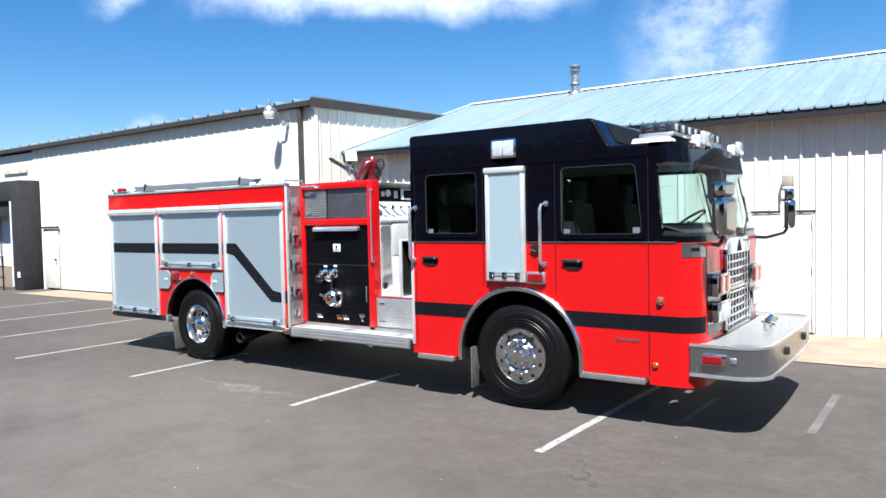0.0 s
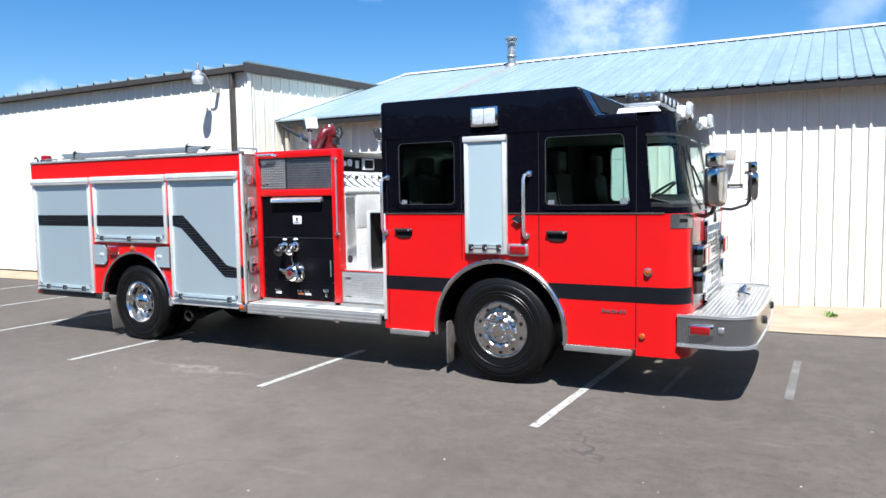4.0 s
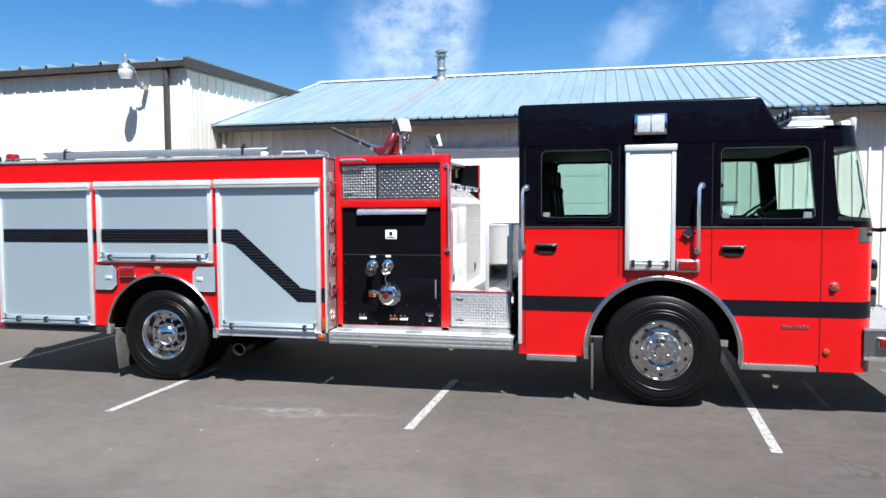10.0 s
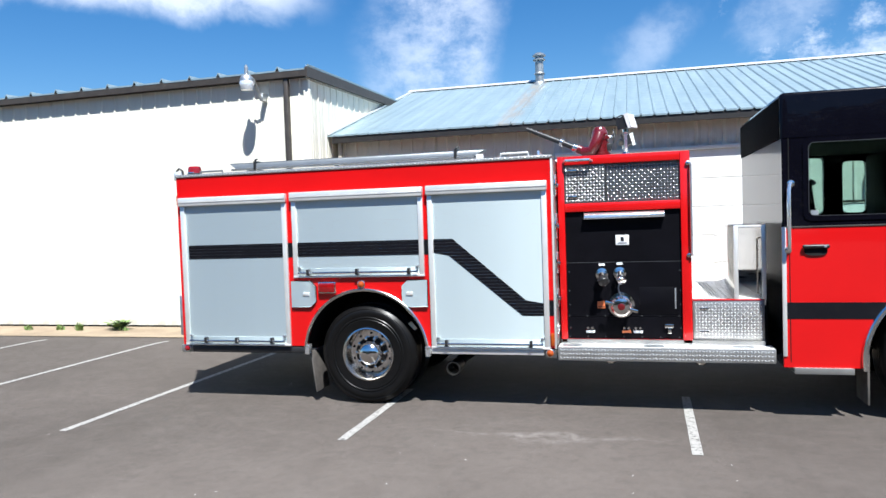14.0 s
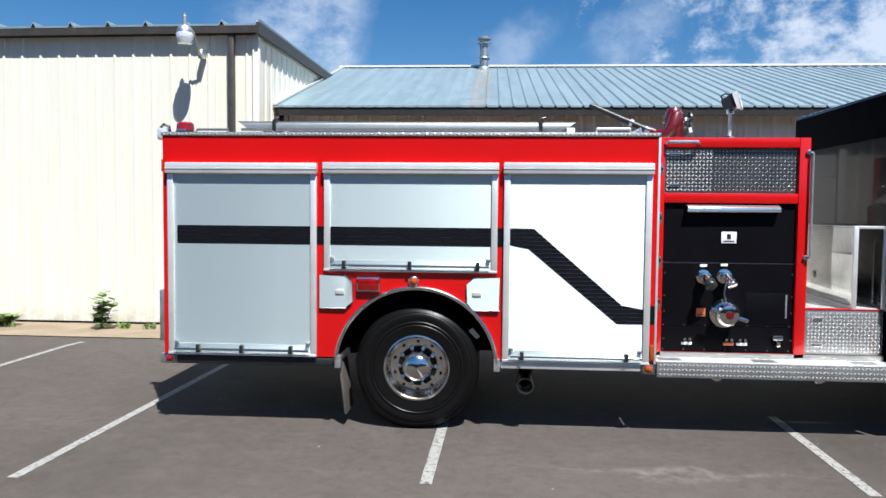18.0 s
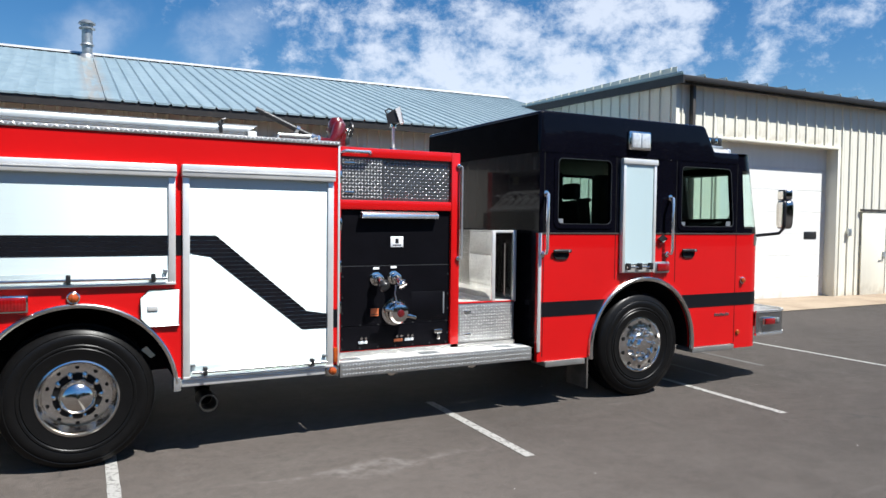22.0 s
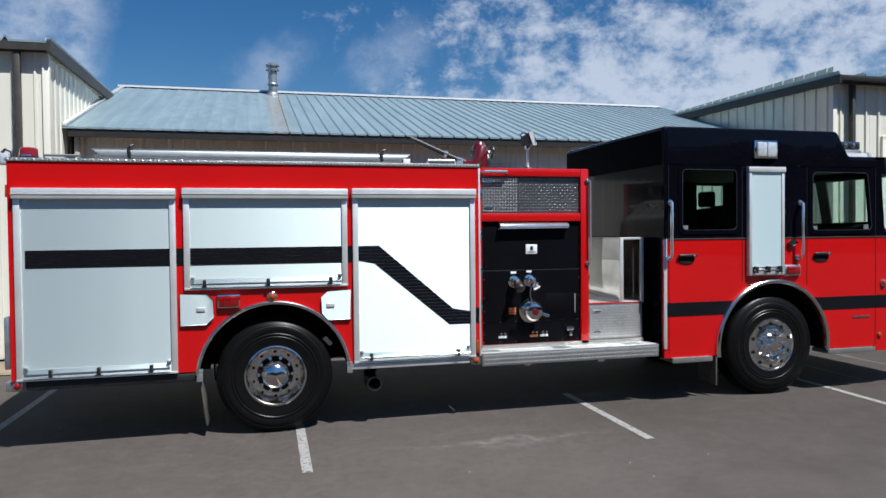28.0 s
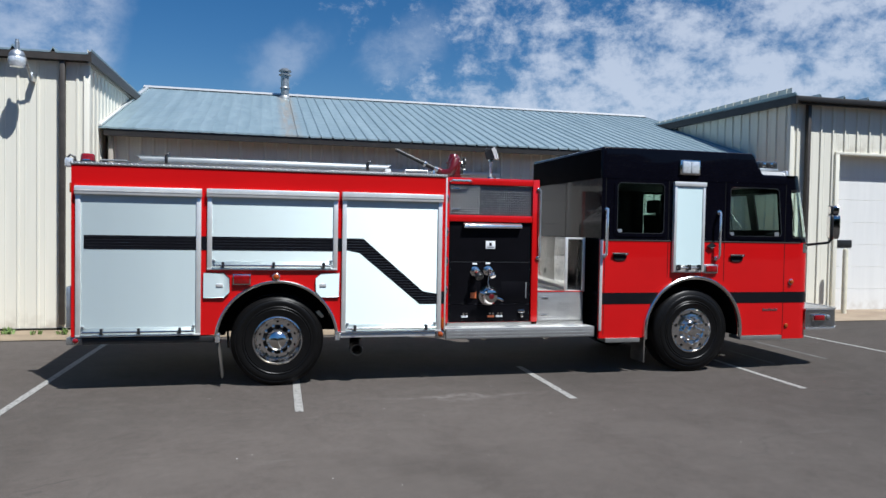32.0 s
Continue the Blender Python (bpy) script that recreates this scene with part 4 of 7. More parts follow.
part("post", lathe(NB(), [(0.055, 0.04), (0.055, 1.42), (0.045, 1.46), (0.0, 1.48)], (3.40, 11.1, 0), "z", 18), M_PALEPOST, bol)


# ---- woods behind the lot: unseen, added to darken reflections ----
random.seed(11)


def wood_row(x0, x1, y, depth, height, n):
    bm = NB()
    for k in range(n):
        x, yy = random.uniform(x0, x1), y - random.uniform(0, depth)
        h = height * random.uniform(0.7, 1.1)
        rod(bm, (x, yy, 0), (x + random.uniform(-0.4, 0.4), yy, h * 0.6), 0.22, 6, 0.08)
        for j in range(620):
            a, t = random.uniform(0, 6.283), random.uniform(0.03, 1.0)
            rr = h * 0.34 * math.sqrt(max(0.05, 1 - (2 * t - 1.05) ** 2)) * math.sqrt(random.random())
            c = Vector((x + math.cos(a) * rr, yy + math.sin(a) * rr, h * t))
            s = random.uniform(0.28, 0.6)
            u = Vector((random.uniform(-1, 1), random.uniform(-1, 1), random.uniform(-1, 1))).normalized()
            w = u.orthogonal().normalized()
            q = u.cross(w)
            bm.faces.new([bm.verts.new(c + w * s * ca + q * s * sa * 0.7) for ca, sa in ((1, 0), (0.3, 0.9), (-0.8, 0.5), (-0.9, -0.4), (0.2, -1))])
    me = bpy.data.meshes.new("woods")
    bm.to_mesh(me)
    bm.free()
    me.materials.append(M_TREE)
    return tagged(new("woods", me), "unseen belt of leafy green trees beyond the lot, there to darken reflections", "woods", kind="stuff")


wood_row(-75, 70, -34, 9, 11.5, 165)


# ---- fire engine ----
YN, YF = 6.20, 8.62
eng = thing("fire_engine", (-6.2, 7.4, 0), "red and black fire engine with silver roller shutters, parked", "fire engine")


def arc(cx, cz, r, a0, a1, n=28):
    return [(cx + r * math.cos(radians(a0 + (a1 - a0) * k / n)), cz + r * math.sin(radians(a0 + (a1 - a0) * k / n))) for k in range(n + 1)]


def side_plate(x0, x1, z0, z1, cx, cz, r, ya, yb):
    """A side panel with a round wheel arch cut from below."""
    bm = NB()
    a0 = math.degrees(math.asin(max(0.0, z0 - cz) / r))
    low = [(x1, z0)] + ([(cx + r, z0)] if z0 < cz else []) + arc(cx, cz, r, a0, 180 - a0, 36) + ([(cx - r, z0)] if z0 < cz else []) + [(x0, z0)]
    for y in (ya, yb):
        lo = [bm.verts.new((x, y, z)) for x, z in low]
        hi = [bm.verts.new((x, y, z1)) for x, z in low]
        for k in range(len(low) - 1):
            if abs(low[k][0] - low[k + 1][0]) > 1e-6:
                bm.faces.new((lo[k], lo[k + 1], hi[k + 1], hi[k]))
        if y == ya:
            first = (lo, hi)
    for a, b in zip(first, (lo, hi)):
        for k in range(len(low) - 1):
            if a is first[0] or abs(low[k][0] - low[k + 1][0]) > 1e-6:
                bm.faces.new((a[k], a[k + 1], b[k + 1], b[k]))
    for k in (0, -1):
        bm.faces.new((first[0][k], first[1][k], hi[k], lo[k]))
    bmesh.ops.remove_doubles(bm, verts=bm.verts, dist=1e-5)
    return bm


# chassis
ch = part("chassis", box(NB(), -10.3, -1.9, 7.05, 7.30, 0.50, 0.72), M_CHASSIS, eng)
part("frame_rail", box(NB(), -10.3, -1.9, 7.55, 7.80, 0.50, 0.72), M_CHASSIS, eng)
part("rear_axle", rod(NB(), (-8.56, 6.45, 0.50), (-8.56, 8.40, 0.50), 0.11, 14), M_CHASSIS, eng)
part("differential", lathe(NB(), [(0.0, -0.2), (0.16, -0.16), (0.22, 0), (0.16, 0.16), (0.0, 0.2)], (-8.56, 7.42, 0.5), "x", 18), M_CHASSIS, eng)
part("front_axle", soften(box(NB(), -3.53, -3.39, 6.5, 8.35, 0.36, 0.48), 0.02), M_CHASSIS, eng)
part("fuel_tank", soften(box(NB(), -5.9, -4.9, 6.95, 8.2, 0.36, 0.62), 0.05), M_CHASSIS, eng)
part("pump_casing", soften(box(NB(), -6.5, -5.95, 6.9, 8.0, 0.40, 0.75), 0.05), M_CHASSIS, eng)
part("drive_shaft", rod(NB(), (-8.4, 7.42, 0.5), (-3.2, 7.42, 0.62), 0.05, 12), M_CHASSIS, eng)
part("exhaust_pipe", lathe(NB(), [(0.058, 6.24), (0.067, 6.24), (0.067, 6.46), (0.058, 6.46)], (-7.69, 0, 0.375), "y", 28, True), M_DARKSTEEL, eng, "dark steel side exhaust outlet")
part("exhaust_bend", pipe(NB(), [(-7.69, 6.44, 0.375), (-7.68, 6.62, 0.41), (-7.60, 6.85, 0.46), (-7.50, 7.2, 0.48)], 0.056, 14), M_CHASSIS, eng)
part("muffler", rod(NB(), (-7.70, 7.45, 0.48), (-6.8, 7.45, 0.48), 0.12, 16), M_CHASSIS, eng)


# boxes and cross members, unseen, added to block light under the body
for x0, x1, y0, y1, z0, z1 in ((-10.40, -9.32, 6.75, 8.40, 0.46, 0.60), (-7.45, -6.75, 6.75, 8.40, 0.44, 0.60), (-4.85, -4.25, 6.85, 8.10, 0.44, 0.60)):
    part("shade_box", soften(box(NB(), x0, x1, y0, y1, z0, z1), 0.03), M_CHASSIS, eng)
for x in (-9.2, -7.6, -6.6, -4.6, -2.6):
    part("cross_member", box(NB(), x - 0.05, x + 0.05, 7.0, 7.85, 0.46, 0.58), M_CHASSIS, eng)


def wheel(cx, cz, R, y0, width, front, mirror=False):
    """A truck wheel whose outer side faces -y at y0 (or +y when mirrored)."""
    s = -1 if mirror else 1
    w = part("wheel", rod(NB(), (cx, y0 + s * width * 0.35, cz), (cx, y0 + s * width * 0.65, cz), 0.16, 20), M_CHASSIS, eng, "black tyre on a polished steel rim")
    q = 0.94 if front else 0.90
    prof = [(0.285 * q, 0.035), (0.30 * q, 0.012), (0.325 * q, 0.010), (0.345, 0.002), (0.352, 0.008), (0.36, 0.002), (0.372, 0.001), (0.378, 0.006), (0.41, -0.003), (0.44, 0.002), (0.446, 0.007), (0.452, 0.005), (R - 0.035, 0.018), (R - 0.012, 0.034), (R - 0.002, 0.055)]
    tread = []
    n = 5
    for k in range(n):
        a = 0.06 + (width - 0.12) * k / n
        b = 0.06 + (width - 0.12) * (k + 1) / n
        tread += [(R, a + 0.006), (R, b - 0.006), (R - 0.012, b - 0.004), (R - 0.012, b + 0.004)]
    prof += tread[:-2] + [(R - 0.002, width - 0.055), (R - 0.012, width - 0.034), (R - 0.035, width - 0.018), (0.45, width), (0.36, width), (0.30 * q, width - 0.012), (0.285 * q, width - 0.035)]
    part("tyre", lathe(NB(), [(r, y0 + s * d) for r, d in prof], (cx, 0, cz), "y", 72, True), M_RUBBER, w)
    if front:
        rim = [(0.288, 0.035), (0.298, 0.02), (0.296, 0.008), (0.284, 0.006), (0.276, 0.018), (0.262, 0.022), (0.21, 0.010), (0.185, 0.006), (0.17, 0.02), (0.165, 0.022)]
    else:
        rim = [(0.288, 0.035), (0.298, 0.02), (0.296, 0.008), (0.284, 0.004), (0.272, 0.02), (0.262, 0.075), (0.246, 0.122), (0.205, 0.130), (0.18, 0.126), (0.150, 0.130)]
    part("rim", lathe(NB(), [(r * q, y0 + s * d) for r, d in rim + [(0.0, rim[-1][1])] + [(0.0, width * 0.7), (0.285, width * 0.7)]], (cx, 0, cz), "y", 64, False, False), M_RIM, w, "polished steel rim")
    for k in range(10):
        a = 2 * math.pi * (k + 0.5) / 10
        rr = 0.222 if front else 0.200
        fy = 0.017 if front else 0.129
        x, z = cx + rr * math.cos(a), cz + rr * math.sin(a)
        part("hand_hole", lathe(NB(), [(0.0, y0 + s * (fy - 0.004)), (0.014 + 0.005 * front, y0 + s * (fy - 0.004)), (0.016 + 0.005 * front, y0 + s * (fy + 0.004))], (x, 0, z), "y", 14), M_CHASSIS, w)
    for k in range(10):
        a = 2 * math.pi * k / 10
        x, z = cx + 0.165 * q * math.cos(a), cz + 0.165 * q * math.sin(a)
        f = y0 + s * (0.02 if front else 0.130)
        part("lug_nut", lathe(NB(), [(0.021, f), (0.021, f - s * 0.022), (0.016, f - s * 0.045), (0.0, f - s * 0.05)], (x, 0, z), "y", 10), M_CHROME, w)
    if front:
        hubp = [(0.125, 0.022), (0.125, -0.005), (0.115, -0.014), (0.075, -0.018), (0.066, -0.032), (0.055, -0.046), (0.0, -0.05)]
        for k in range(8):
            a = 2 * math.pi * k / 8 + 0.2
            x, z = cx + 0.097 * math.cos(a), cz + 0.097 * math.sin(a)
            part("hub_bolt", lathe(NB(), [(0.013, y0 - s * 0.01), (0.013, y0 - s * 0.034), (0.0, y0 - s * 0.038)], (x, 0, z), "y", 8), M_CHROME, w)
    else:
        hubp = [(0.130, 0.132), (0.124, 0.065), (0.106, 0.026), (0.082, 0.008), (0.048, -0.006), (0.0, -0.012)]
    part("hub_cap", lathe(NB(), [(r, y0 + s * d) for r, d in hubp], (cx, 0, cz), "y", 32), M_CHROME, w)
    return w


RWX, RWZ, RWR = -8.562, 0.50, 0.502
FWX, FWZ, FWR = -3.462, 0.525, 0.527
wheel(RWX, RWZ, RWR, 6.235, 0.28, False)
wheel(RWX, RWZ, RWR, 8.60, 0.28, False, True)
wheel(FWX, FWZ, FWR, 6.225, 0.36, True)
wheel(FWX, FWZ, FWR, 8.595, 0.36, True, True)
for y in (6.56, 7.98):
    part("inner_tyre", lathe(NB(), [(0.285, y), (0.36, y - 0.005), (RWR - 0.03, y), (RWR, y + 0.04), (RWR, y + 0.24), (RWR - 0.03, y + 0.28), (0.36, y + 0.285), (0.285, y + 0.28)], (RWX, 0, RWZ), "y", 56, True), M_RUBBER, eng)

# rear body
BX0, BX1, BZ0, BZ1 = -10.62, -6.69, 0.585, 2.345
AX, AZ, AR = -8.565, 0.505, 0.640
body = part("body", side_plate(BX0, BX1, BZ0, BZ1, AX, AZ, AR, YN, YN + 0.035), M_RED, eng, "red enamelled rear body")
part("side_panel", side_plate(BX0, BX1, BZ0, BZ1, AX, AZ, AR, YF - 0.035, YF), M_RED, body)
part("rear_panel", box(NB(), BX0, BX0 + 0.03, YN + 0.035, YF - 0.035, BZ0, BZ1), M_TREAD, body)
part("front_panel", box(NB(), BX1 - 0.03, BX1, YN + 0.035, YF - 0.035, BZ0, BZ1), M_RED, body)
part("top_deck", box(NB(), BX0, BX1, YN + 0.035, YF - 0.035, BZ1 - 0.03, BZ1 - 0.004), M_TREAD, body)
part("floor_plate", box(NB(), BX0 + 0.03, -9.24, YN + 0.035, YF - 0.035, BZ0, BZ0 + 0.03), M_CHASSIS, body)
part("floor_plate", box(NB(), -7.89, BX1 - 0.03, YN + 0.035, YF - 0.035, BZ0, BZ0 + 0.03), M_CHASSIS, body)
for y0, y1 in ((YN + 0.035, YN + 0.75), (YF - 0.75, YF - 0.035)):
    part("wheel_well", arch_band(NB(), AX, AZ, AR, AR + 0.012, 7, 173, y0, y1), M_CHASSIS, body)
part("well_back", box(NB(), -9.25, -7.88, YN + 0.75, YF - 0.75, 0.75, 1.2), M_CHASSIS, body)
h0 = math.degrees(math.asin((0.555 - AZ) / AR))
for y0, y1 in ((YN - 0.022, YN + 0.012), (YF - 0.012, YF + 0.022)):
    part("fender_trim", arch_tube(NB(), AX, AZ, AR + 0.006, h0, 180 - h0, (y0 + y1) / 2, 0.018, 0.022), M_RIM, body, "polished wheel arch trim")
for x in (-9.215, -7.945):
    part("fender_foot", soften(box(NB(), x, x + 0.05, YN - 0.025, YN + 0.05, 0.50, 0.60), 0.005), M_STAINLESS, body)
part("pale_tag", prism(NB(), [(-8.150, 0.80), (-8.085, 0.735), (-8.055, 0.755), (-8.115, 0.825)], "y", YN + 0.10, YN + 0.104), M_CREAM, body, "cream paper tag")
part("deck_edge", soften(box(NB(), BX0 - 0.01, BX1 + 0.005, YN - 0.012, YN + 0.07, BZ1, BZ1 + 0.032), 0.006), M_TREAD, body, "tread plate edging")
part("deck_edge", soften(box(NB(), BX0 - 0.01, BX1 + 0.005, YF - 0.07, YF + 0.012, BZ1, BZ1 + 0.032), 0.006), M_TREAD, body)
part("corner_strip", soften(box(NB(), BX1 - 0.012, BX1 + 0.006, YN - 0.006, YN + 0.02, BZ0, BZ1), 0.003), M_RAIL, body)
part("rub_rail", soften(box(NB(), -10.52, -9.22, YN + 0.0, YN + 0.06, 0.505, 0.575), 0.012), M_BLACKP, body, "black rubber rub rail")
part("rub_rail", soften(box(NB(), -7.89, -6.80, YN - 0.01, YN + 0.05, 0.525, 0.578), 0.008), M_RAIL, body)
part("tail_step", soften(box(NB(), BX0 - 0.05, BX0 + 0.2, YN + 0.02, YF - 0.02, 0.50, 0.58), 0.01), M_TREAD, body)
part("rear_box", soften(box(NB(), BX0 - 0.055, BX0, YN + 0.03, YN + 0.5, 0.68, 1.10), 0.008), M_GALV, body, "grey panel on the tail")


def shutter(name, x0, x1, z0, z1, dents):
    """A roller shutter: head box, two tracks, slats, lift bar on brackets."""
    sh = part(name, soften(box(NB(), x0 - 0.006, x1 + 0.006, YN - 0.055, YN + 0.004, z1 - 0.088, z1), 0.008), M_RAIL, eng, "silver aluminium roller shutter")
    part("drip_lip", box(NB(), x0 - 0.006, x1 + 0.006, YN - 0.060, YN - 0.048, z1 - 0.052, z1 - 0.046), M_RAIL, sh)
    for a, b in ((x0, x0 + 0.05), (x1 - 0.05, x1)):
        part("track", soften(box(NB(), a, b, YN - 0.026, YN + 0.004, z0, z1 - 0.088), 0.006), M_RAIL, sh)
    sx0, sx1, sz0, sz1 = x0 + 0.05, x1 - 0.05, z0 + 0.085, z1 - 0.088
    n = round((sz1 - sz0) / 0.0305)
    p = (sz1 - sz0) / n
    w = (sx1 - sx0) / 2
    bm = prism(NB(), [(-0.004, 0.0), (0.0055, 0.0), (0.0055, p - 0.0002), (-0.004, p - 0.0002)], "x", -w, w)
    for v in bm.verts:
        v.co.y = -v.co.y
    me = mesh_of("slat", bm, M_SHUTTER, flat=True)
    for k in range(n):
        part_at("slat", me, (x0 + (x1 - x0) / 2, YN - 0.004, sz0 + k * p), sh)
    part("bottom_rail", soften(box(NB(), sx0, sx1, YN - 0.012, YN + 0.003, z0 + 0.012, sz0), 0.004), M_SHUTTER, sh)
    part("sill", soften(box(NB(), x0, x1, YN - 0.030, YN + 0.004, z0 - 0.006, z0 + 0.012), 0.003), M_RAIL, sh)
    part("lift_bar", rod(NB(), (sx0 + 0.01, YN - 0.042, z0 + 0.042), (sx1 - 0.01, YN - 0.042, z0 + 0.042), 0.011, 12), M_CHROME, sh, "bright lift bar")
    for f in dents:
        x = sx0 + (sx1 - sx0) * f
        part("bracket", soften(box(NB(), x - 0.014, x + 0.014, YN - 0.056, YN - 0.01, z0 + 0.018, z0 + 0.078), 0.004), M_BLACKP, sh, "black bracket")
    for x in (sx0 + 0.02, sx1 - 0.02):
        part("end_stop", soften(box(NB(), x - 0.015, x + 0.015, YN - 0.035, YN - 0.01, z0 + 0.085, z0 + 0.105), 0.003), M_GALV, sh)
    return sh, sz0, p


S1 = shutter("roller_shutter", -10.577, -9.362, 0.592, 2.132, (0.18, 0.5, 0.86))
S2 = shutter("roller_shutter", -9.302, -7.927, 1.285, 2.138, (0.09, 0.5, 0.92))
S3 = shutter("roller_shutter", -7.880, -6.742, 0.588, 2.143, (0.1, 0.88))


def decal_rows(sh, sz0, p, za, zb, left, right, gap):
    """The dark band laid over the slats, slat by slat. left and right give its ends at a height; gap: the bare line
    left between rows, standing for glint on slat edges.
    """
    bm = NB()
    k0, k1 = math.floor((za - sz0) / p), math.ceil((zb - sz0) / p)
    for k in range(k0, k1):
        a, b = max(za, sz0 + k * p + 0.6 * gap), min(zb, sz0 + (k + 1) * p - 0.4 * gap)
        if b - a < 0.002:
            continue
        prism(bm, [(left(a), a), (right(a), a), (right(b), b), (left(b), b)], "y", YN - 0.0122, YN - 0.0085)
    part("stripe", bm, M_DECAL, sh, "black diagonal stripe")


ZT, ZB_, ZT2, ZB2 = 1.632, 1.488, 1.040, 0.897
# Bare lines widen rightwards: sun glint on slat edges, put into the shape.
decal_rows(*S1, ZB_, ZT, lambda z: -10.50, lambda z: -9.413, 0.0014)
decal_rows(*S2, ZB_, ZT, lambda z: -9.25, lambda z: -7.98, 0.0018)
DX0, DX1 = -7.645, -6.955
def slope_top(z):
    return DX0 + (DX1 - DX0) * (ZT - z) / (ZT - ZT2)
def slope_low(z):
    return -7.703 + (-6.993 + 7.703) * (ZB_ - z) / (ZB_ - ZB2)
decal_rows(*S3, ZB2, ZT, lambda z: -7.83 if z > ZB_ else slope_low(z), lambda z: slope_top(z) if z > ZT2 else -6.793, 0.0028)
for a, b, z0, z1 in ((-9.362, -9.302, ZB_, ZT), (-7.927, -7.880, ZB_, ZT), (-6.742, BX1 + 0.004, ZB2, ZT2)):
    part("stripe", box(NB(), a, b, YN - 0.003, YN + 0.002, z0, z1), M_DECAL, body)

# fittings on the rear body
def hatch(x0, x1, z0, z1, cut_right):
    c = 0.055
    if cut_right:
        pts = [(x0, z0), (x1 - c, z0), (x1, z0 + c), (x1, z1 - c), (x1 - c, z1), (x0, z1)]
    else:
        pts = [(x0 + c, z0), (x1, z0), (x1, z1), (x0 + c, z1), (x0, z1 - c), (x0, z0 + c)]
    hx, hz = (x0 + x1) / 2, (z0 + z1) / 2
    h = part("filler_hatch", soften(prism(NB(), pts, "y", YN - 0.024, YN + 0.002), 0.004, 2, 30), M_SHUTTER, eng, "brushed aluminium access hatch with cut corners")
    part("gasket", prism(NB(), [(hx + (x - hx) * 1.035, hz + (z - hz) * 1.035) for x, z in pts], "y", YN - 0.010, YN + 0.001), M_CHASSIS, h, "black rubber gasket")
    cx = (x0 + x1) / 2 + (0.03 if cut_right else -0.05)
    part("latch", soften(box(NB(), cx - 0.035, cx + 0.035, YN - 0.032, YN - 0.022, (z0 + z1) / 2 - 0.018, (z0 + z1) / 2 + 0.018), 0.004), M_RAIL, h)


hatch(-9.332, -9.074, 0.985, 1.242, True)
hatch(-8.160, -7.909, 0.985, 1.240, False)


def box_light(name, x0, x1, z0, z1, y, material, label):
    b = part(name, soften(box(NB(), x0, x1, y - 0.025, y + 0.002, z0, z1), 0.008), M_CHROME, eng, label)
    part("lens", soften(box(NB(), x0 + 0.012, x1 - 0.012, y - 0.045, y - 0.022, z0 + 0.012, z1 - 0.012), 0.009), material, b)
    return b


def round_light(x, z, r, y, material, label):
    b = part("marker_light", lathe(NB(), [(r, y + 0.002), (r, y - 0.012), (r * 0.85, y - 0.016), (0.0, y - 0.016)], (x, 0, z), "y", 20), M_CHROME, eng, label)
    part("lens", lathe(NB(), [(r * 0.82, y - 0.015), (r * 0.75, y - 0.03), (r * 0.4, y - 0.04), (0.0, y - 0.043)], (x, 0, z), "y", 18), material, b)


box_light("warning_light", -9.04, -8.85, 1.118, 1.235, YN, M_REDLENS, "red warning light in a chrome bezel")
round_light(-8.585, 1.205, 0.042, YN, M_AMBER, "amber marker light")
round_light(-10.575, 0.548, 0.036, YN + 0.01, M_REDLENS, "round red marker light")
round_light(-6.745, 0.550, 0.040, YN - 0.002, M_AMBER, "round amber marker light")
part("light_bracket", soften(box(NB(), -6.795, BX1 + 0.004, YN, YN + 0.03, 0.50, 0.60), 0.004), M_BRUSHSS, eng)
part("side_marker", soften(box(NB(), -6.735, -6.70, YN - 0.018, YN + 0.002, 0.615, 0.735), 0.006), M_AMBER, eng, "slim amber side marker")
part("rear_side_marker", soften(box(NB(), BX0 - 0.02, BX0, YN + 0.01, YN + 0.05, 2.06, 2.16), 0.006), M_AMBER, eng)

# mud flap
for cx, y in ((-9.19, 6.27), (-9.19, 8.27)):
    bm = soften(box(NB(), cx - 0.012, cx + 0.006, y, y + 0.30, 0.10, 0.52), 0.004)
    for v in bm.verts:
        v.co.x += 0.12 * (0.52 - v.co.z) * (1 if y < 7 else 0.5)
    part("mud_flap", bm, M_FLAP, eng, "grey rubber mud flap")
bm = soften(box(NB(), -4.09, -4.07, 6.30, 6.62, 0.12, 0.55), 0.004)
part("mud_flap", bm, M_FLAP, eng)

# on the deck
bm = soften(prism(NB(), [(YN + 0.05, 2.405), (YN + 0.05, 2.452), (YN + 0.075, 2.468), (YN + 0.19, 2.468), (YN + 0.19, 2.405)], "x", -9.93, -7.405), 0.006, 2, 25)
for v in bm.verts:
    v.co.x += (1 if v.co.x > -8.6 else -1) * 1.4 * (v.co.z - 2.405)
rl = part("top_rail", bm, M_COVER, eng, "long aluminium cover rail")
part("rail_lip", box(NB(), -9.99, -7.42, YN + 0.04, YN + 0.052, 2.39, 2.412), M_STAINLESS, rl)
part("end_cap", soften(box(NB(), -7.40, -7.335, YN + 0.045, YN + 0.10, 2.376, 2.42), 0.004), M_WHITE, rl)
for x in (-9.72, -7.60):
    part("strap", soften(box(NB(), x - 0.014, x + 0.014, YN + 0.038, YN + 0.2, 2.39, 2.482), 0.004), M_BLACKP, rl, "black latch strap")
    part("strap_hook", pipe(NB(), [(x, YN + 0.05, 2.45), (x + 0.01, YN + 0.04, 2.49), (x + 0.035, YN + 0.05, 2.50)], 0.009), M_BLACKP, rl)
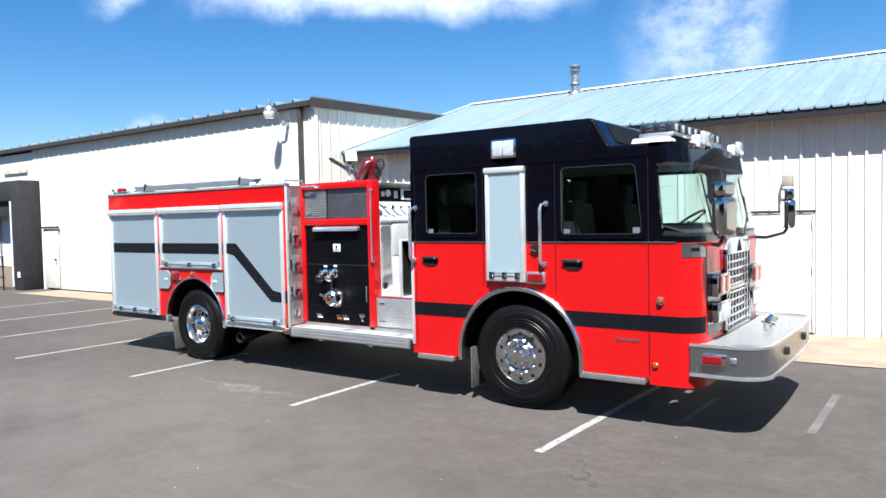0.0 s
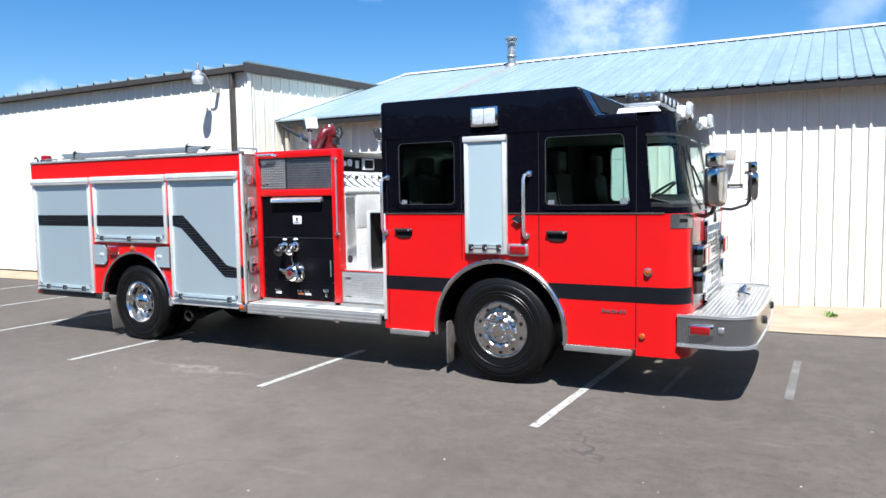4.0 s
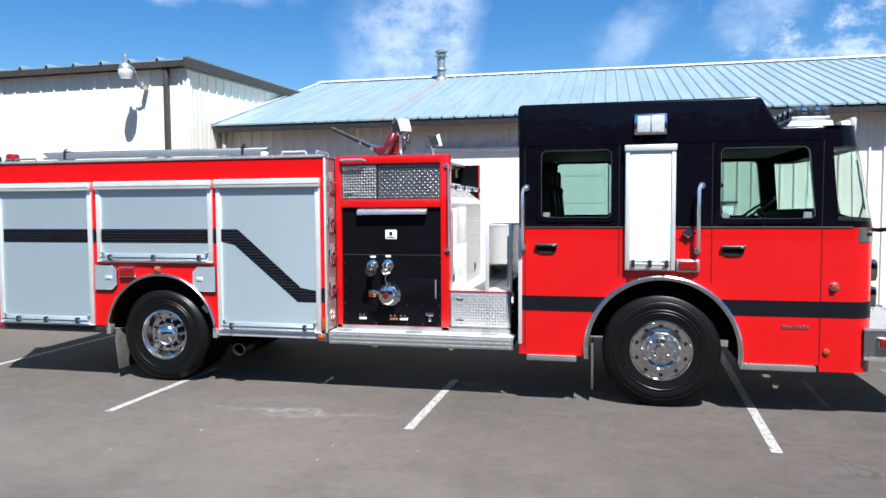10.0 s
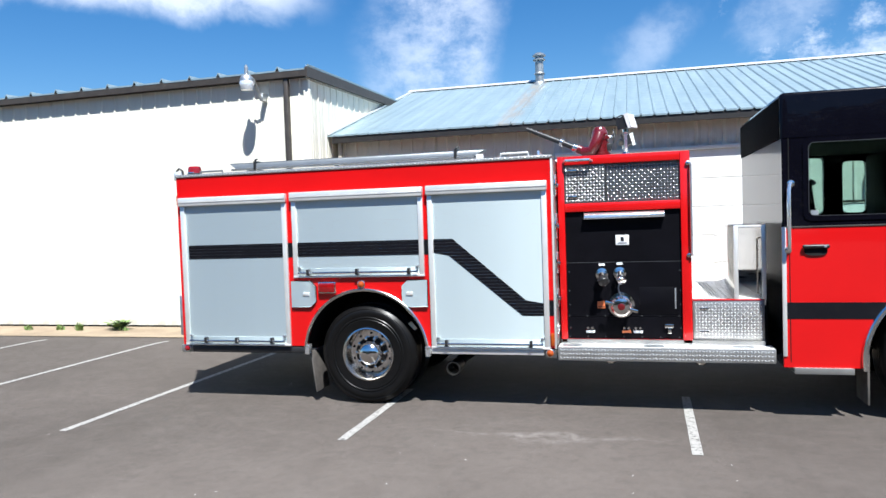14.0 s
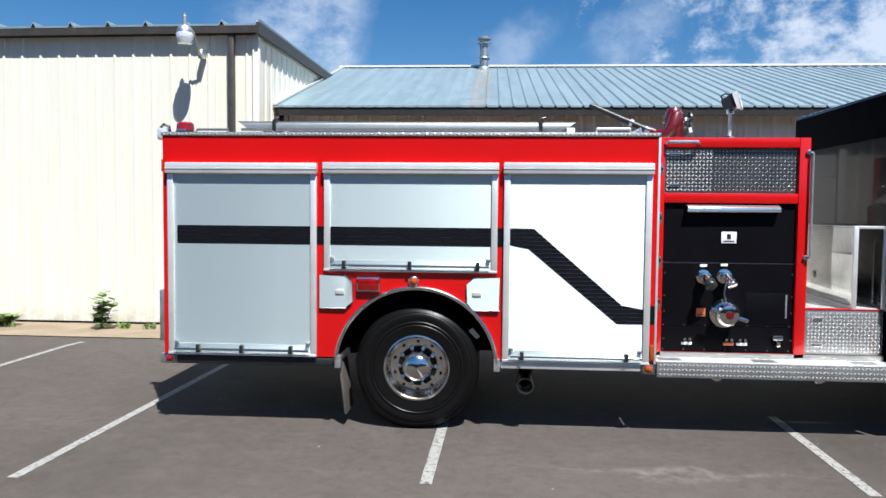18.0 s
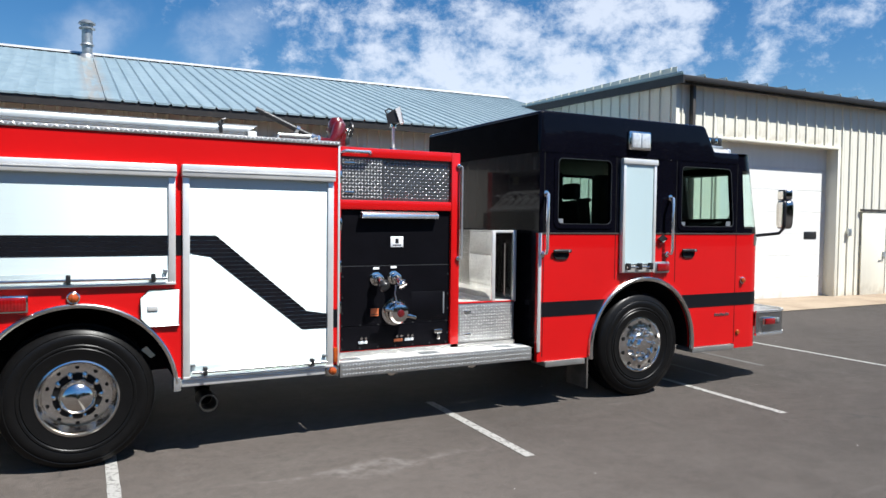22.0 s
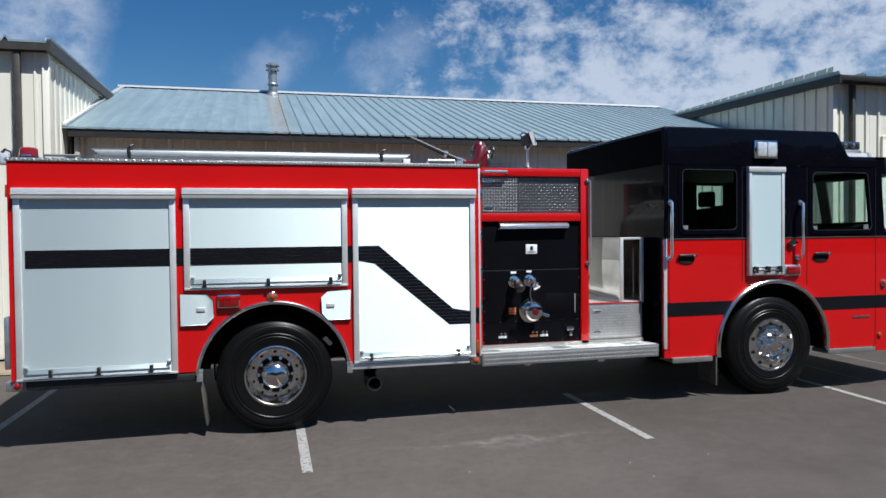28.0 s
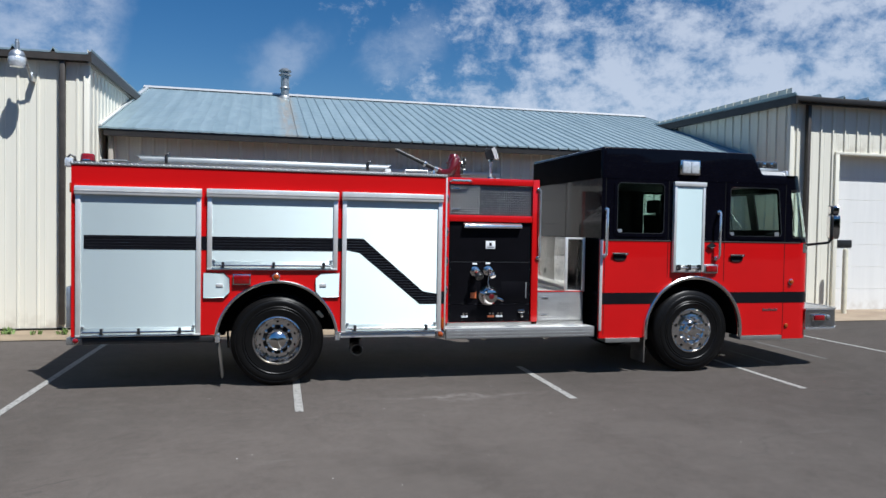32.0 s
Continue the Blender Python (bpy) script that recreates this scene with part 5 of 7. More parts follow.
rl2 = part("top_rail", soften(prism(NB(), [(YF - 0.19, 2.405), (YF - 0.19, 2.452), (YF - 0.165, 2.468), (YF - 0.05, 2.468), (YF - 0.05, 2.405)], "x", -10.0, -7.335), 0.006, 2, 25), M_RAIL, eng)
for y in (YN + 0.12, YF - 0.12):
    for x in (-9.8, -8.7, -7.6):
        part("rail_block", box(NB(), x - 0.03, x + 0.03, y - 0.05, y + 0.05, 2.34, 2.41), M_RAIL, eng)
bc = part("beacon", lathe(NB(), [(0.075, 2.376), (0.075, 2.40), (0.07, 2.402), (0.0, 2.402)], (-10.50, 6.36, 0), "z", 24), M_BLACKP, eng, "red rotating beacon")
part("dome", lathe(NB(), [(0.072, 2.40), (0.068, 2.455), (0.055, 2.47), (0.0, 2.474)], (-10.50, 6.36, 0), "z", 24), M_REDLENS, bc)
part("beacon_clip", soften(box(NB(), -10.535, -10.465, 6.28, 6.30, 2.376, 2.41), 0.004), M_CHROME, bc)
bc2 = part("beacon", lathe(NB(), [(0.075, 2.376), (0.075, 2.40), (0.0, 2.402)], (-10.50, 8.46, 0), "z", 24), M_BLACKP, eng)
part("dome", lathe(NB(), [(0.072, 2.40), (0.068, 2.455), (0.055, 2.47), (0.0, 2.474)], (-10.50, 8.46, 0), "z", 24), M_REDLENS, bc2)
part("tail_lamp", soften(box(NB(), -10.70, -10.62, 6.26, 6.34, 2.32, 2.42), 0.02), M_CLEAR, eng, "clear tail scene lamp")
part("lamp_hook", pipe(NB(), [(-10.60, 6.30, 2.376), (-10.61, 6.30, 2.43), (-10.65, 6.30, 2.45), (-10.68, 6.30, 2.42)], 0.012), M_BLACKP, eng)
part("deck_grip", pipe(NB(), [(-10.36, YN + 0.05, 2.372), (-10.355, YN + 0.05, 2.402), (-10.10, YN + 0.05, 2.402), (-10.095, YN + 0.05, 2.372)], 0.011, 8), M_COVER, eng)
part("deck_grip", pipe(NB(), [(-7.17, YN + 0.06, 2.372), (-7.165, YN + 0.06, 2.412), (-6.91, YN + 0.06, 2.412), (-6.905, YN + 0.06, 2.372)], 0.011, 8), M_RAIL, eng)
part("grab_rail", pipe(NB(), [(-6.82, 6.32, 2.37), (-6.82, 6.32, 2.42), (-6.82, 6.62, 2.42), (-6.82, 6.62, 2.37)], 0.012), M_STAINLESS, eng)

# front face of the rear body: tread plate with pockets
fp = part("end_plate", box(NB(), BX1, BX1 + 0.012, YN + 0.022, 6.44, 0.62, 2.33), M_TREAD, eng, "tread plate end panel with hose pockets")
for z0, z1 in ((1.98, 2.22), (1.58, 1.86), (1.26, 1.50), (0.94, 1.16)):
    part("pocket", soften(box(NB(), BX1 + 0.012, BX1 + 0.026, YN + 0.085, YN + 0.175, z0 + 0.02, z1 - 0.02), 0.012), M_STAINLESS, fp, "bright steel pocket")
    part("clip", soften(box(NB(), BX1 + 0.026, BX1 + 0.05, YN + 0.07, YN + 0.18, (z0 + z1) / 2 - 0.02, (z0 + z1) / 2 + 0.015), 0.008), M_CHROME, fp)
    part("catch", soften(box(NB(), BX1 + 0.012, BX1 + 0.03, YN + 0.02, YN + 0.05, (z0 + z1) / 2 - 0.05, (z0 + z1) / 2 + 0.05), 0.006), M_CHROME, fp)
part("port", lathe(NB(), [(0.055, BX1 + 0.012), (0.055, BX1 + 0.02), (0.035, BX1 + 0.022), (0.034, BX1 + 0.013), (0.0, BX1 + 0.013)], (0, YN + 0.13, 0.76), "x", 20), M_STAINLESS, fp)

# pump house
PX0, PX1, PY = -6.66, -5.475, 6.44
pump = part("pump_house", box(NB(), PX0, PX1 - 0.31, PY + 0.06, 8.50, 0.62, 2.30), M_SATIN, eng, "red framed pump house with a black control panel")
for x0, x1 in ((PX0, PX0 + 0.06), (PX1 - 0.085, PX1)):
    part("post", soften(box(NB(), x0, x1, PY - 0.03, PY + 0.10, 0.61, 2.365), 0.006), M_RED, pump)
part("top_rail", soften(box(NB(), PX0 + 0.06, PX1 - 0.085, PY - 0.03, PY + 0.10, 2.285, 2.365), 0.006), M_RED, pump)
part("mid_rail", soften(box(NB(), PX0 + 0.06, PX1 - 0.085, PY - 0.028, PY + 0.06, 1.845, 1.925), 0.006), M_RED, pump)
part("low_rail", soften(box(NB(), PX0 + 0.06, PX1 - 0.085, PY - 0.028, PY + 0.06, 0.61, 0.645), 0.004), M_RED, pump)
part("tread_panel", box(NB(), PX0 + 0.06, -6.22, PY - 0.012, PY + 0.05, 1.927, 2.283), M_TREADDULL, pump, "bright tread plate door")
part("tread_panel", box(NB(), -6.217, PX1 - 0.085, PY + 0.004, PY + 0.05, 1.927, 2.283), M_TREADDULL, pump, "dull tread plate panel")
for z in (2.23, 1.985):
    part("hinge", soften(box(NB(), PX0 + 0.09, PX0 + 0.18, PY - 0.022, PY - 0.010, z - 0.012, z + 0.012), 0.003), M_CHROME, pump)
part("lower_house", box(NB(), PX1 - 0.31, PX1 - 0.05, PY + 0.06, 8.50, 0.62, 1.86), M_SATIN, pump)
part("roof_panel", box(NB(), PX0, PX1 - 0.26, PY + 0.10, 8.52, 2.30, 2.352), M_TREAD, pump)
part("control_panel", box(NB(), PX0 + 0.06, PX1 - 0.085, PY + 0.0, PY + 0.058, 1.37, 1.843), M_SATIN, pump, "black crackle control panel")
part("control_panel", box(NB(), PX0 + 0.06, PX1 - 0.085, PY - 0.002, PY + 0.058, 0.86, 1.364), M_SATIN, pump)
part("control_panel", box(NB(), PX0 + 0.06, PX1 - 0.085, PY + 0.0, PY + 0.058, 0.647, 0.855), M_SATIN, pump)
part("panel_seam", box(NB(), PX0 + 0.06, PX1 - 0.085, PY - 0.003, PY + 0.002, 1.363, 1.369), M_BEAD, pump)
part("panel_light", soften(prism(NB(), [(PY - 0.06, 1.775), (PY - 0.06, 1.81), (PY - 0.01, 1.835), (PY + 0.004, 1.835), (PY + 0.004, 1.775)], "x", -6.42, -5.70), 0.004), M_STAINLESS, pump, "steel light hood")
part("name_plate", soften(box(NB(), -6.14, -6.02, PY - 0.006, PY + 0.002, 1.525, 1.618), 0.003), M_LABEL, pump, "white data plate")
part("plate_mark", box(NB(), -6.095, -6.065, PY - 0.0085, PY - 0.005, 1.56, 1.60), M_BLACKP, pump)
part("plate_line", box(NB(), -6.12, -6.04, PY - 0.0085, PY - 0.005, 1.54, 1.547), M_BLACKP, pump)


def valve(x, z, black):
    """A hose outlet: round flange, short neck, and a cap that hangs on it."""
    v = part("valve_outlet", lathe(NB(), [(0.058, PY - 0.004), (0.058, PY - 0.012), (0.040, PY - 0.016), (0.036, PY - 0.05), (0.044, PY - 0.055), (0.044, PY - 0.075), (0.034, PY - 0.08), (0.0, PY - 0.08)], (x, 0, z), "y", 24), M_CHROME, pump, "chrome hose outlet with cap")
    part("elbow", pipe(NB(), [(x, PY - 0.07, z), (x + 0.005, PY - 0.10, z - 0.012), (x + 0.012, PY - 0.125, z - 0.035)], 0.030, 14), M_CHROME, v)
    d = Vector((0.012, -0.05, -0.042)).normalized()
    c = Vector((x + 0.012, PY - 0.118, z - 0.03))
    part("cap", soften(rod(NB(), c, c + d * 0.055, 0.048 if black else 0.040, 22), 0.006), M_BLACKP if black else M_CHROME, v, "black hose cap" if black else "")
    for k in range(4):
        a = math.pi * k / 2 + 0.5
        u = d.orthogonal().normalized()
        q = c + d * 0.03 + (u * math.cos(a) + d.cross(u) * math.sin(a)) * (0.050 if black else 0.042)
        part("cap_lug", soften(box(NB(), q.x - 0.009, q.x + 0.009, q.y - 0.009, q.y + 0.009, q.z - 0.009, q.z + 0.009), 0.003), M_BLACKP if black else M_CHROME, v)
    part("label_plate", box(NB(), x - 0.027, x + 0.027, PY - 0.008, PY - 0.001, z + 0.080, z + 0.100), M_LABEL, v, "small white label")


valve(-6.272, 1.255, True)
valve(-6.110, 1.262, False)
big = part("suction_inlet", lathe(NB(), [(0.118, PY - 0.004), (0.118, PY - 0.014), (0.09, PY - 0.018), (0.084, PY - 0.07), (0.092, PY - 0.075), (0.092, PY - 0.115), (0.075, PY - 0.135), (0.045, PY - 0.143), (0.0, PY - 0.145)], (-6.10, 0, 0.965), "y", 36), M_CHROME, pump, "large chrome suction inlet cap")
part("cap_centre", lathe(NB(), [(0.032, PY - 0.138), (0.032, PY - 0.152), (0.018, PY - 0.156), (0.0, PY - 0.156)], (-6.10, 0, 0.965), "y", 18), M_MONITOR, big)
for s in (-1, 1):
    bm = soften(box(NB(), -0.04, 0.04, PY - 0.15, PY - 0.115, -0.018, 0.018), 0.012)
    bmesh.ops.rotate(bm, cent=(0, 0, 0), matrix=Matrix.Rotation(radians(18), 3, "Y"), verts=bm.verts)
    bmesh.ops.translate(bm, vec=(-6.10 + s * 0.110, 0, 0.965 - s * 0.035), verts=bm.verts)
    part("cap_lug", bm, M_CHROME, big)
part("chain", pipe(NB(), [(-6.11, PY - 0.06, 1.20), (-6.125, PY - 0.07, 1.13), (-6.105, PY - 0.07, 1.06)], 0.006), M_GALV, big)
part("warning_tag", box(NB(), -6.32, -6.25, PY - 0.012, PY - 0.002, 0.935, 1.0), M_ORANGE, pump, "orange warning tag")
part("tag_line", box(NB(), -6.315, -6.255, PY - 0.015, PY - 0.011, 0.945, 0.953), M_BLACKP, pump)
for x, m in ((-6.39, M_LABEL), (-6.06, M_ORANGE), (-5.955, M_LABEL)):
    part("drain_plate", soften(box(NB(), x - 0.042, x + 0.042, PY - 0.008, PY - 0.001, 0.702, 0.726), 0.003), m, pump)
    for dx in (-0.02, 0.02):
        part("drain_knob", rod(NB(), (x + dx, PY - 0.001, 0.75), (x + dx, PY - 0.03, 0.75), 0.012, 10), M_CHROME, pump)
bl = part("bleeder", soften(box(NB(), -5.72, -5.64, PY - 0.03, PY - 0.001, 0.755, 0.79), 0.005), M_CHROME, pump)
part("bleeder_stem", soften(box(NB(), -5.69, -5.66, PY - 0.03, PY - 0.001, 0.70, 0.755), 0.005), M_CHROME, pump)
part("access_plate", soften(box(NB(), -5.94, -5.60, PY - 0.006, PY + 0.0, 0.88, 1.13), 0.003), M_SATIN, pump)
part("gauge_slot", box(NB(), -5.625, -5.612, PY - 0.009, PY - 0.004, 0.93, 1.12), M_GALV, pump)
for k in range(7):
    for z in (0.665, 0.862):
        part("screw", lathe(NB(), [(0.008, PY - 0.001), (0.007, PY - 0.005), (0.0, PY - 0.006)], (-6.58 + k * 0.165, 0, z), "y", 8), M_BEAD, pump)
for z in (0.75, 0.97, 1.10, 1.28):
    for x in (-6.575, -5.575):
        part("screw", lathe(NB(), [(0.008, PY - 0.003), (0.007, PY - 0.007), (0.0, PY - 0.008)], (x, 0, z), "y", 8), M_BEAD, pump)
gr = part("handrail", pipe(NB(), [(PX1 + 0.0, PY - 0.035, 2.25), (PX1 + 0.004, PY - 0.065, 2.24), (PX1 + 0.004, PY - 0.065, 1.43), (PX1 + 0.012, PY - 0.035, 1.42)], 0.009, 10), M_GALV, pump, "steel grab handle")
for z in (2.25, 1.42):
    part("rail_flange", lathe(NB(), [(0.02, PY - 0.035), (0.02, PY - 0.046), (0.013, PY - 0.05), (0.0, PY - 0.05)], (PX1 - 0.02, 0, z), "y", 14), M_CHROME, pump)
part("top_grip", pipe(NB(), [(-6.60, PY - 0.03, 2.315), (-6.58, PY - 0.075, 2.325), (-6.36, PY - 0.075, 2.325), (-6.34, PY - 0.03, 2.315)], 0.014, 10), M_STAINLESS, pump)

# top-mount operator's side of the pump house
op = part("operator_panel", box(NB(), PX1 - 0.05, PX1, PY + 0.10, 7.32, 0.98, 1.875), M_BRIGHT, eng, "polished operator's panel with levers")
part("tread_face", box(NB(), PX1 - 0.05, PX1 - 0.001, 7.322, 8.245, 0.98, 1.875), M_TREAD, op)
part("lever_shelf", prism(NB(), [(PX1 + 0.012, 1.876), (PX1 + 0.012, 1.90), (PX1 - 0.27, 2.13), (PX1 - 0.30, 2.13), (PX1 - 0.30, 1.876)], "y", PY + 0.10, 8.25), M_BRIGHT, op, "sloping steel lever shelf")
part("gauge_panel", box(NB(), PX1 - 0.31, PX1 - 0.27, PY + 0.10, 8.255, 2.12, 2.33), M_SATIN, op, "black gauge panel")
part("panel_roof", box(NB(), PX1 - 0.26, PX1 - 0.20, PY + 0.10, 8.255, 2.33, 2.355), M_TREAD, op)
for k in range(11):
    y = PY + 0.20 + k * 0.155
    part("lever", pipe(NB(), [(PX1 - 0.14, y, 2.02), (PX1 - 0.08, y, 2.08), (PX1 - 0.02, y, 2.05)], 0.011, 8), M_CHROME, op)
    part("lever_grip", lathe(NB(), [(0.0, 2.075), (0.022, 2.06), (0.022, 2.035), (0.0, 2.02)], (PX1 - 0.01, y, 0), "z", 12), M_BLACKP if k % 3 == 1 else M_STAINLESS, op)
    bm = box(NB(), -0.005, 0.003, y - 0.012, y + 0.012, -0.11, 0.11)
    bmesh.ops.transform(bm, matrix=Matrix.Translation((PX1 - 0.13, 0, 2.017)) @ Matrix.Rotation(radians(-51), 4, "Y"), verts=bm.verts)
    part("lever_slot", bm, M_SATIN, op, "dark lever slot")
for y, r in ((7.02, 0.042), (6.57, 0.036)):
    part("gauge", lathe(NB(), [(r, PX1 - 0.27), (r, PX1 - 0.25), (r * 0.85, PX1 - 0.248), (r * 0.85, PX1 - 0.256), (0.0, PX1 - 0.256)], (0, y, 2.23), "x", 20), M_LABEL, op, "white dial gauge")
for y in (6.64, 6.78, 6.90):
    part("panel_label", box(NB(), PX1 - 0.27, PX1 - 0.266, y, y + 0.06, 2.19, 2.25), M_LABEL, op)
part("display", soften(box(NB(), PX1 - 0.27, PX1 - 0.24, 7.28, 7.52, 2.15, 2.29), 0.008), M_LABEL, op, "grey framed display")
part("screen", box(NB(), PX1 - 0.24, PX1 - 0.237, 7.31, 7.49, 2.17, 2.27), M_SATIN, op)
pd = part("access_door", soften(prism(NB(), rounded(6.545, 6.735, 1.05, 1.83, 0.03), "x", PX1 + 0.0005, PX1 + 0.008), 0.002), M_STAINLESS, op, "narrow steel access door")
part("door_port", lathe(NB(), [(0.042, PX1 + 0.008), (0.042, PX1 + 0.013), (0.028, PX1 + 0.013), (0.027, PX1 + 0.009), (0.0, PX1 + 0.009)], (0, 6.60, 1.12), "x", 20), M_BLACKP, pd, "black ringed port")
for z0, z1 in ((1.06, 1.45), (1.47, 1.85)):
    part("face_sheet", soften(box(NB(), PX1 + 0.0005, PX1 + 0.005, 6.77, 7.30, z0, z1), 0.002), M_BRIGHT, op)
part("speaker_port", lathe(NB(), [(0.05, PX1 + 0.0), (0.05, PX1 + 0.006), (0.035, PX1 + 0.006), (0.034, PX1 + 0.0), (0.0, PX1 + 0.001)], (0, 7.84, 1.14), "x", 20), M_BLACKP, op)
part("end_wing", box(NB(), PX1 - 0.31, PX1 - 0.029, 8.26, 8.30, 1.0, 2.355), M_SATIN, pump, "black end wing")
part("module_post", soften(box(NB(), PX1 - 0.028, PX1 - 0.020, 8.262, 8.36, 0.61, 2.357), 0.002), M_RED, pump)
part("panel_label", box(NB(), PX1 - 0.27, PX1 - 0.266, 8.04, 8.16, 2.20, 2.31), M_YELLOW, op, "faded yellow label")
part("panel_label", box(NB(), PX1 - 0.27, PX1 - 0.266, 7.15, 7.22, 2.17, 2.26), M_LABEL, op)

# walkway between pump house and cab
# Walkway top is paler than its front: sunlight on it, put into the colour.
wy = part("walkway", box(NB(), PX1, -4.84, PY + 0.06, 8.40, 0.955, 1.0), M_BRIGHT, eng, "tread plate walkway, its sunlit top put into a paler sheet")
part("front_box", soften(box(NB(), PX1 + 0.004, -4.865, PY - 0.01, PY + 0.06, 0.645, 1.003), 0.006), M_TREAD, wy, "tread plate box front")
part("edge_strip", soften(box(NB(), PX1 + 0.004, -4.865, PY - 0.014, PY + 0.05, 1.004, 1.014), 0.002), M_RED, wy, "red edge strip")
for z in (0.93, 0.72):
    part("hinge", soften(box(NB(), PX1 + 0.06, PX1 + 0.14, PY - 0.018, PY - 0.008, z - 0.010, z + 0.010), 0.003), M_CHROME, wy)
for k in range(9):
    part("grip_bar", box(NB(), PX1 + 0.03 + k * 0.03, PX1 + 0.042 + k * 0.03, PY + 0.10, 8.2, 1.0, 1.012), M_RAIL, wy)
# steel locker behind the cab, open at both ends
cb = part("side_cabinet", soften(box(NB(), -5.105, -5.088, PY + 0.0, 8.15, 1.003, 1.66), 0.003), M_SSMIRROR, eng, "polished steel locker behind the cab, open at both ends")
# Inner faces take a darker steel: the locker's shade is put into the colour.
part("locker_wall", box(NB(), -4.872, -4.855, PY + 0.0, 8.15, 1.003, 1.66), M_SSDARK, cb, "polished steel side")
part("locker_shade", box(NB(), -5.0865, -5.084, PY + 0.012, 8.14, 1.022, 1.655), M_SSDARK, cb, "thin dark sheet for the shade inside the locker")
part("locker_top", soften(box(NB(), -5.105, -4.855, PY + 0.0, 8.15, 1.661, 1.675), 0.003), M_SSMIRROR, cb)
part("locker_floor", box(NB(), -5.087, -4.873, PY + 0.0, 8.15, 1.003, 1.02), M_BRIGHT, cb)
for x0, x1 in ((-5.115, -5.078), (-4.884, -4.848)):
    part("cabinet_edge", soften(box(NB(), x0, x1, PY - 0.012, PY + 0.01, 1.003, 1.676), 0.004), M_RAIL, cb)
part("top_edge", soften(box(NB(), -5.077, -4.885, PY - 0.010, PY + 0.01, 1.652, 1.676), 0.004), M_RAIL, cb)
part("end_sill", box(NB(), -5.087, -4.873, 8.11, 8.13, 1.021, 1.15), M_BRIGHT, cb)
for x, z in ((-5.03, 1.10), (-4.93, 1.065)):
    part("strap_slot", soften(box(NB(), x - 0.035, x + 0.035, 8.102, 8.112, z - 0.013, z + 0.013), 0.003), M_BLACKP, cb, "dark strap slot")
part("retaining_bar", pipe(NB(), [(-4.873, PY + 0.10, 1.56), (-4.905, PY + 0.10, 1.55), (-4.905, PY + 0.10, 1.05), (-4.873, PY + 0.10, 1.04)], 0.009), M_CHROME, cb)
part("gap_panel", soften(box(NB(), -4.852, -4.822, PY + 0.09, 8.40, 0.56, 1.10), 0.004), M_SATIN, wy, "black panel between walkway and cab")

# running board
rb = part("running_board", soften(box(NB(), -6.675, -4.815, YN, YN + 0.03, 0.482, 0.602), 0.004), M_TREAD, eng, "tread plate running board")
# Board top in a paler metal than the front edge, standing for sun.
part("board_top", box(NB(), -6.675, -4.815, YN + 0.03, PY - 0.02, 0.574, 0.602), M_BRIGHT, rb)
part("board_upstand", box(NB(), -6.66, -4.865, PY - 0.03, PY - 0.012, 0.602, 0.645), M_TREAD, rb)
for x in (-6.55, -5.82, -5.06):
    part("grip_pad", soften(box(NB(), x - 0.09, x + 0.09, YN + 0.06, PY - 0.06, 0.602, 0.606), 0.002), M_GALV, rb)
for x in (-6.2, -5.42):
    part("ground_light", lathe(NB(), [(0.055, 0.482), (0.055, 0.47), (0.04, 0.455), (0.0, 0.45)], (x, YN + 0.07, 0), "z", 18), M_CHROME, rb)

# water monitor
MX, MYY = -6.30, 7.40
mo = part("water_monitor", lathe(NB(), [(0.11, 2.352), (0.11, 2.375), (0.075, 2.38), (0.07, 2.42), (0.105, 2.425), (0.105, 2.46), (0.090, 2.465), (0.086, 2.60), (0.100, 2.605), (0.100, 2.635), (0.084, 2.64), (0.078, 2.69), (0.05, 2.735), (0.0, 2.745)], (MX, MYY, 0), "z", 28), M_MONITOR, eng, "dark red water cannon with a black nozzle")
part("elbow", pipe(NB(), [(MX + 0.02, MYY - 0.03, 2.66), (MX - 0.01, MYY - 0.10, 2.64), (MX - 0.04, MYY - 0.13, 2.56), (MX - 0.08, MYY - 0.12, 2.48), (MX - 0.17, MYY - 0.08, 2.47)], 0.058, 16), M_MONITOR, mo)
part("swivel", rod(NB(), (MX, MYY - 0.08, 2.56), (MX, MYY + 0.10, 2.56), 0.07, 20), M_MONITOR, mo)
hw = part("hand_wheel", lathe(NB(), [(0.062, MX + 0.135), (0.076, MX + 0.135), (0.076, MX + 0.15), (0.062, MX + 0.15)], (0, MYY, 2.63), "x", 24, True), M_BLACKP, mo, "black hand wheel")
for a in (0, 60, 120):
    u = Vector((0, math.cos(radians(a)), math.sin(radians(a)))) * 0.068
    part("spoke", rod(NB(), Vector((MX + 0.143, MYY, 2.63)) - u, Vector((MX + 0.143, MYY, 2.63)) + u, 0.007, 8), M_BLACKP, mo)
part("wheel_stem", rod(NB(), (MX + 0.05, MYY, 2.63), (MX + 0.15, MYY, 2.63), 0.014, 10), M_GALV, mo)
part("gear_box", soften(box(NB(), MX + 0.06, MX + 0.12, MYY - 0.05, MYY + 0.05, 2.48, 2.56), 0.01), M_BLACKP, mo)
n0, n1 = Vector((-6.44, 7.33, 2.475)), Vector((-7.075, 7.40, 2.765))
nd = (n1 - n0).normalized()
part("nozzle_collar", rod(NB(), n0 - nd * 0.05, n0 + nd * 0.10, 0.046, 18), M_MONITOR, mo)
part("nozzle_ring", rod(NB(), n0 + nd * 0.10, n0 + nd * 0.15, 0.038, 18), M_CHROME, mo)
part("nozzle_tube", rod(NB(), n0 + nd * 0.15, n1, 0.030, 16, 0.021), M_BLACKP, mo)
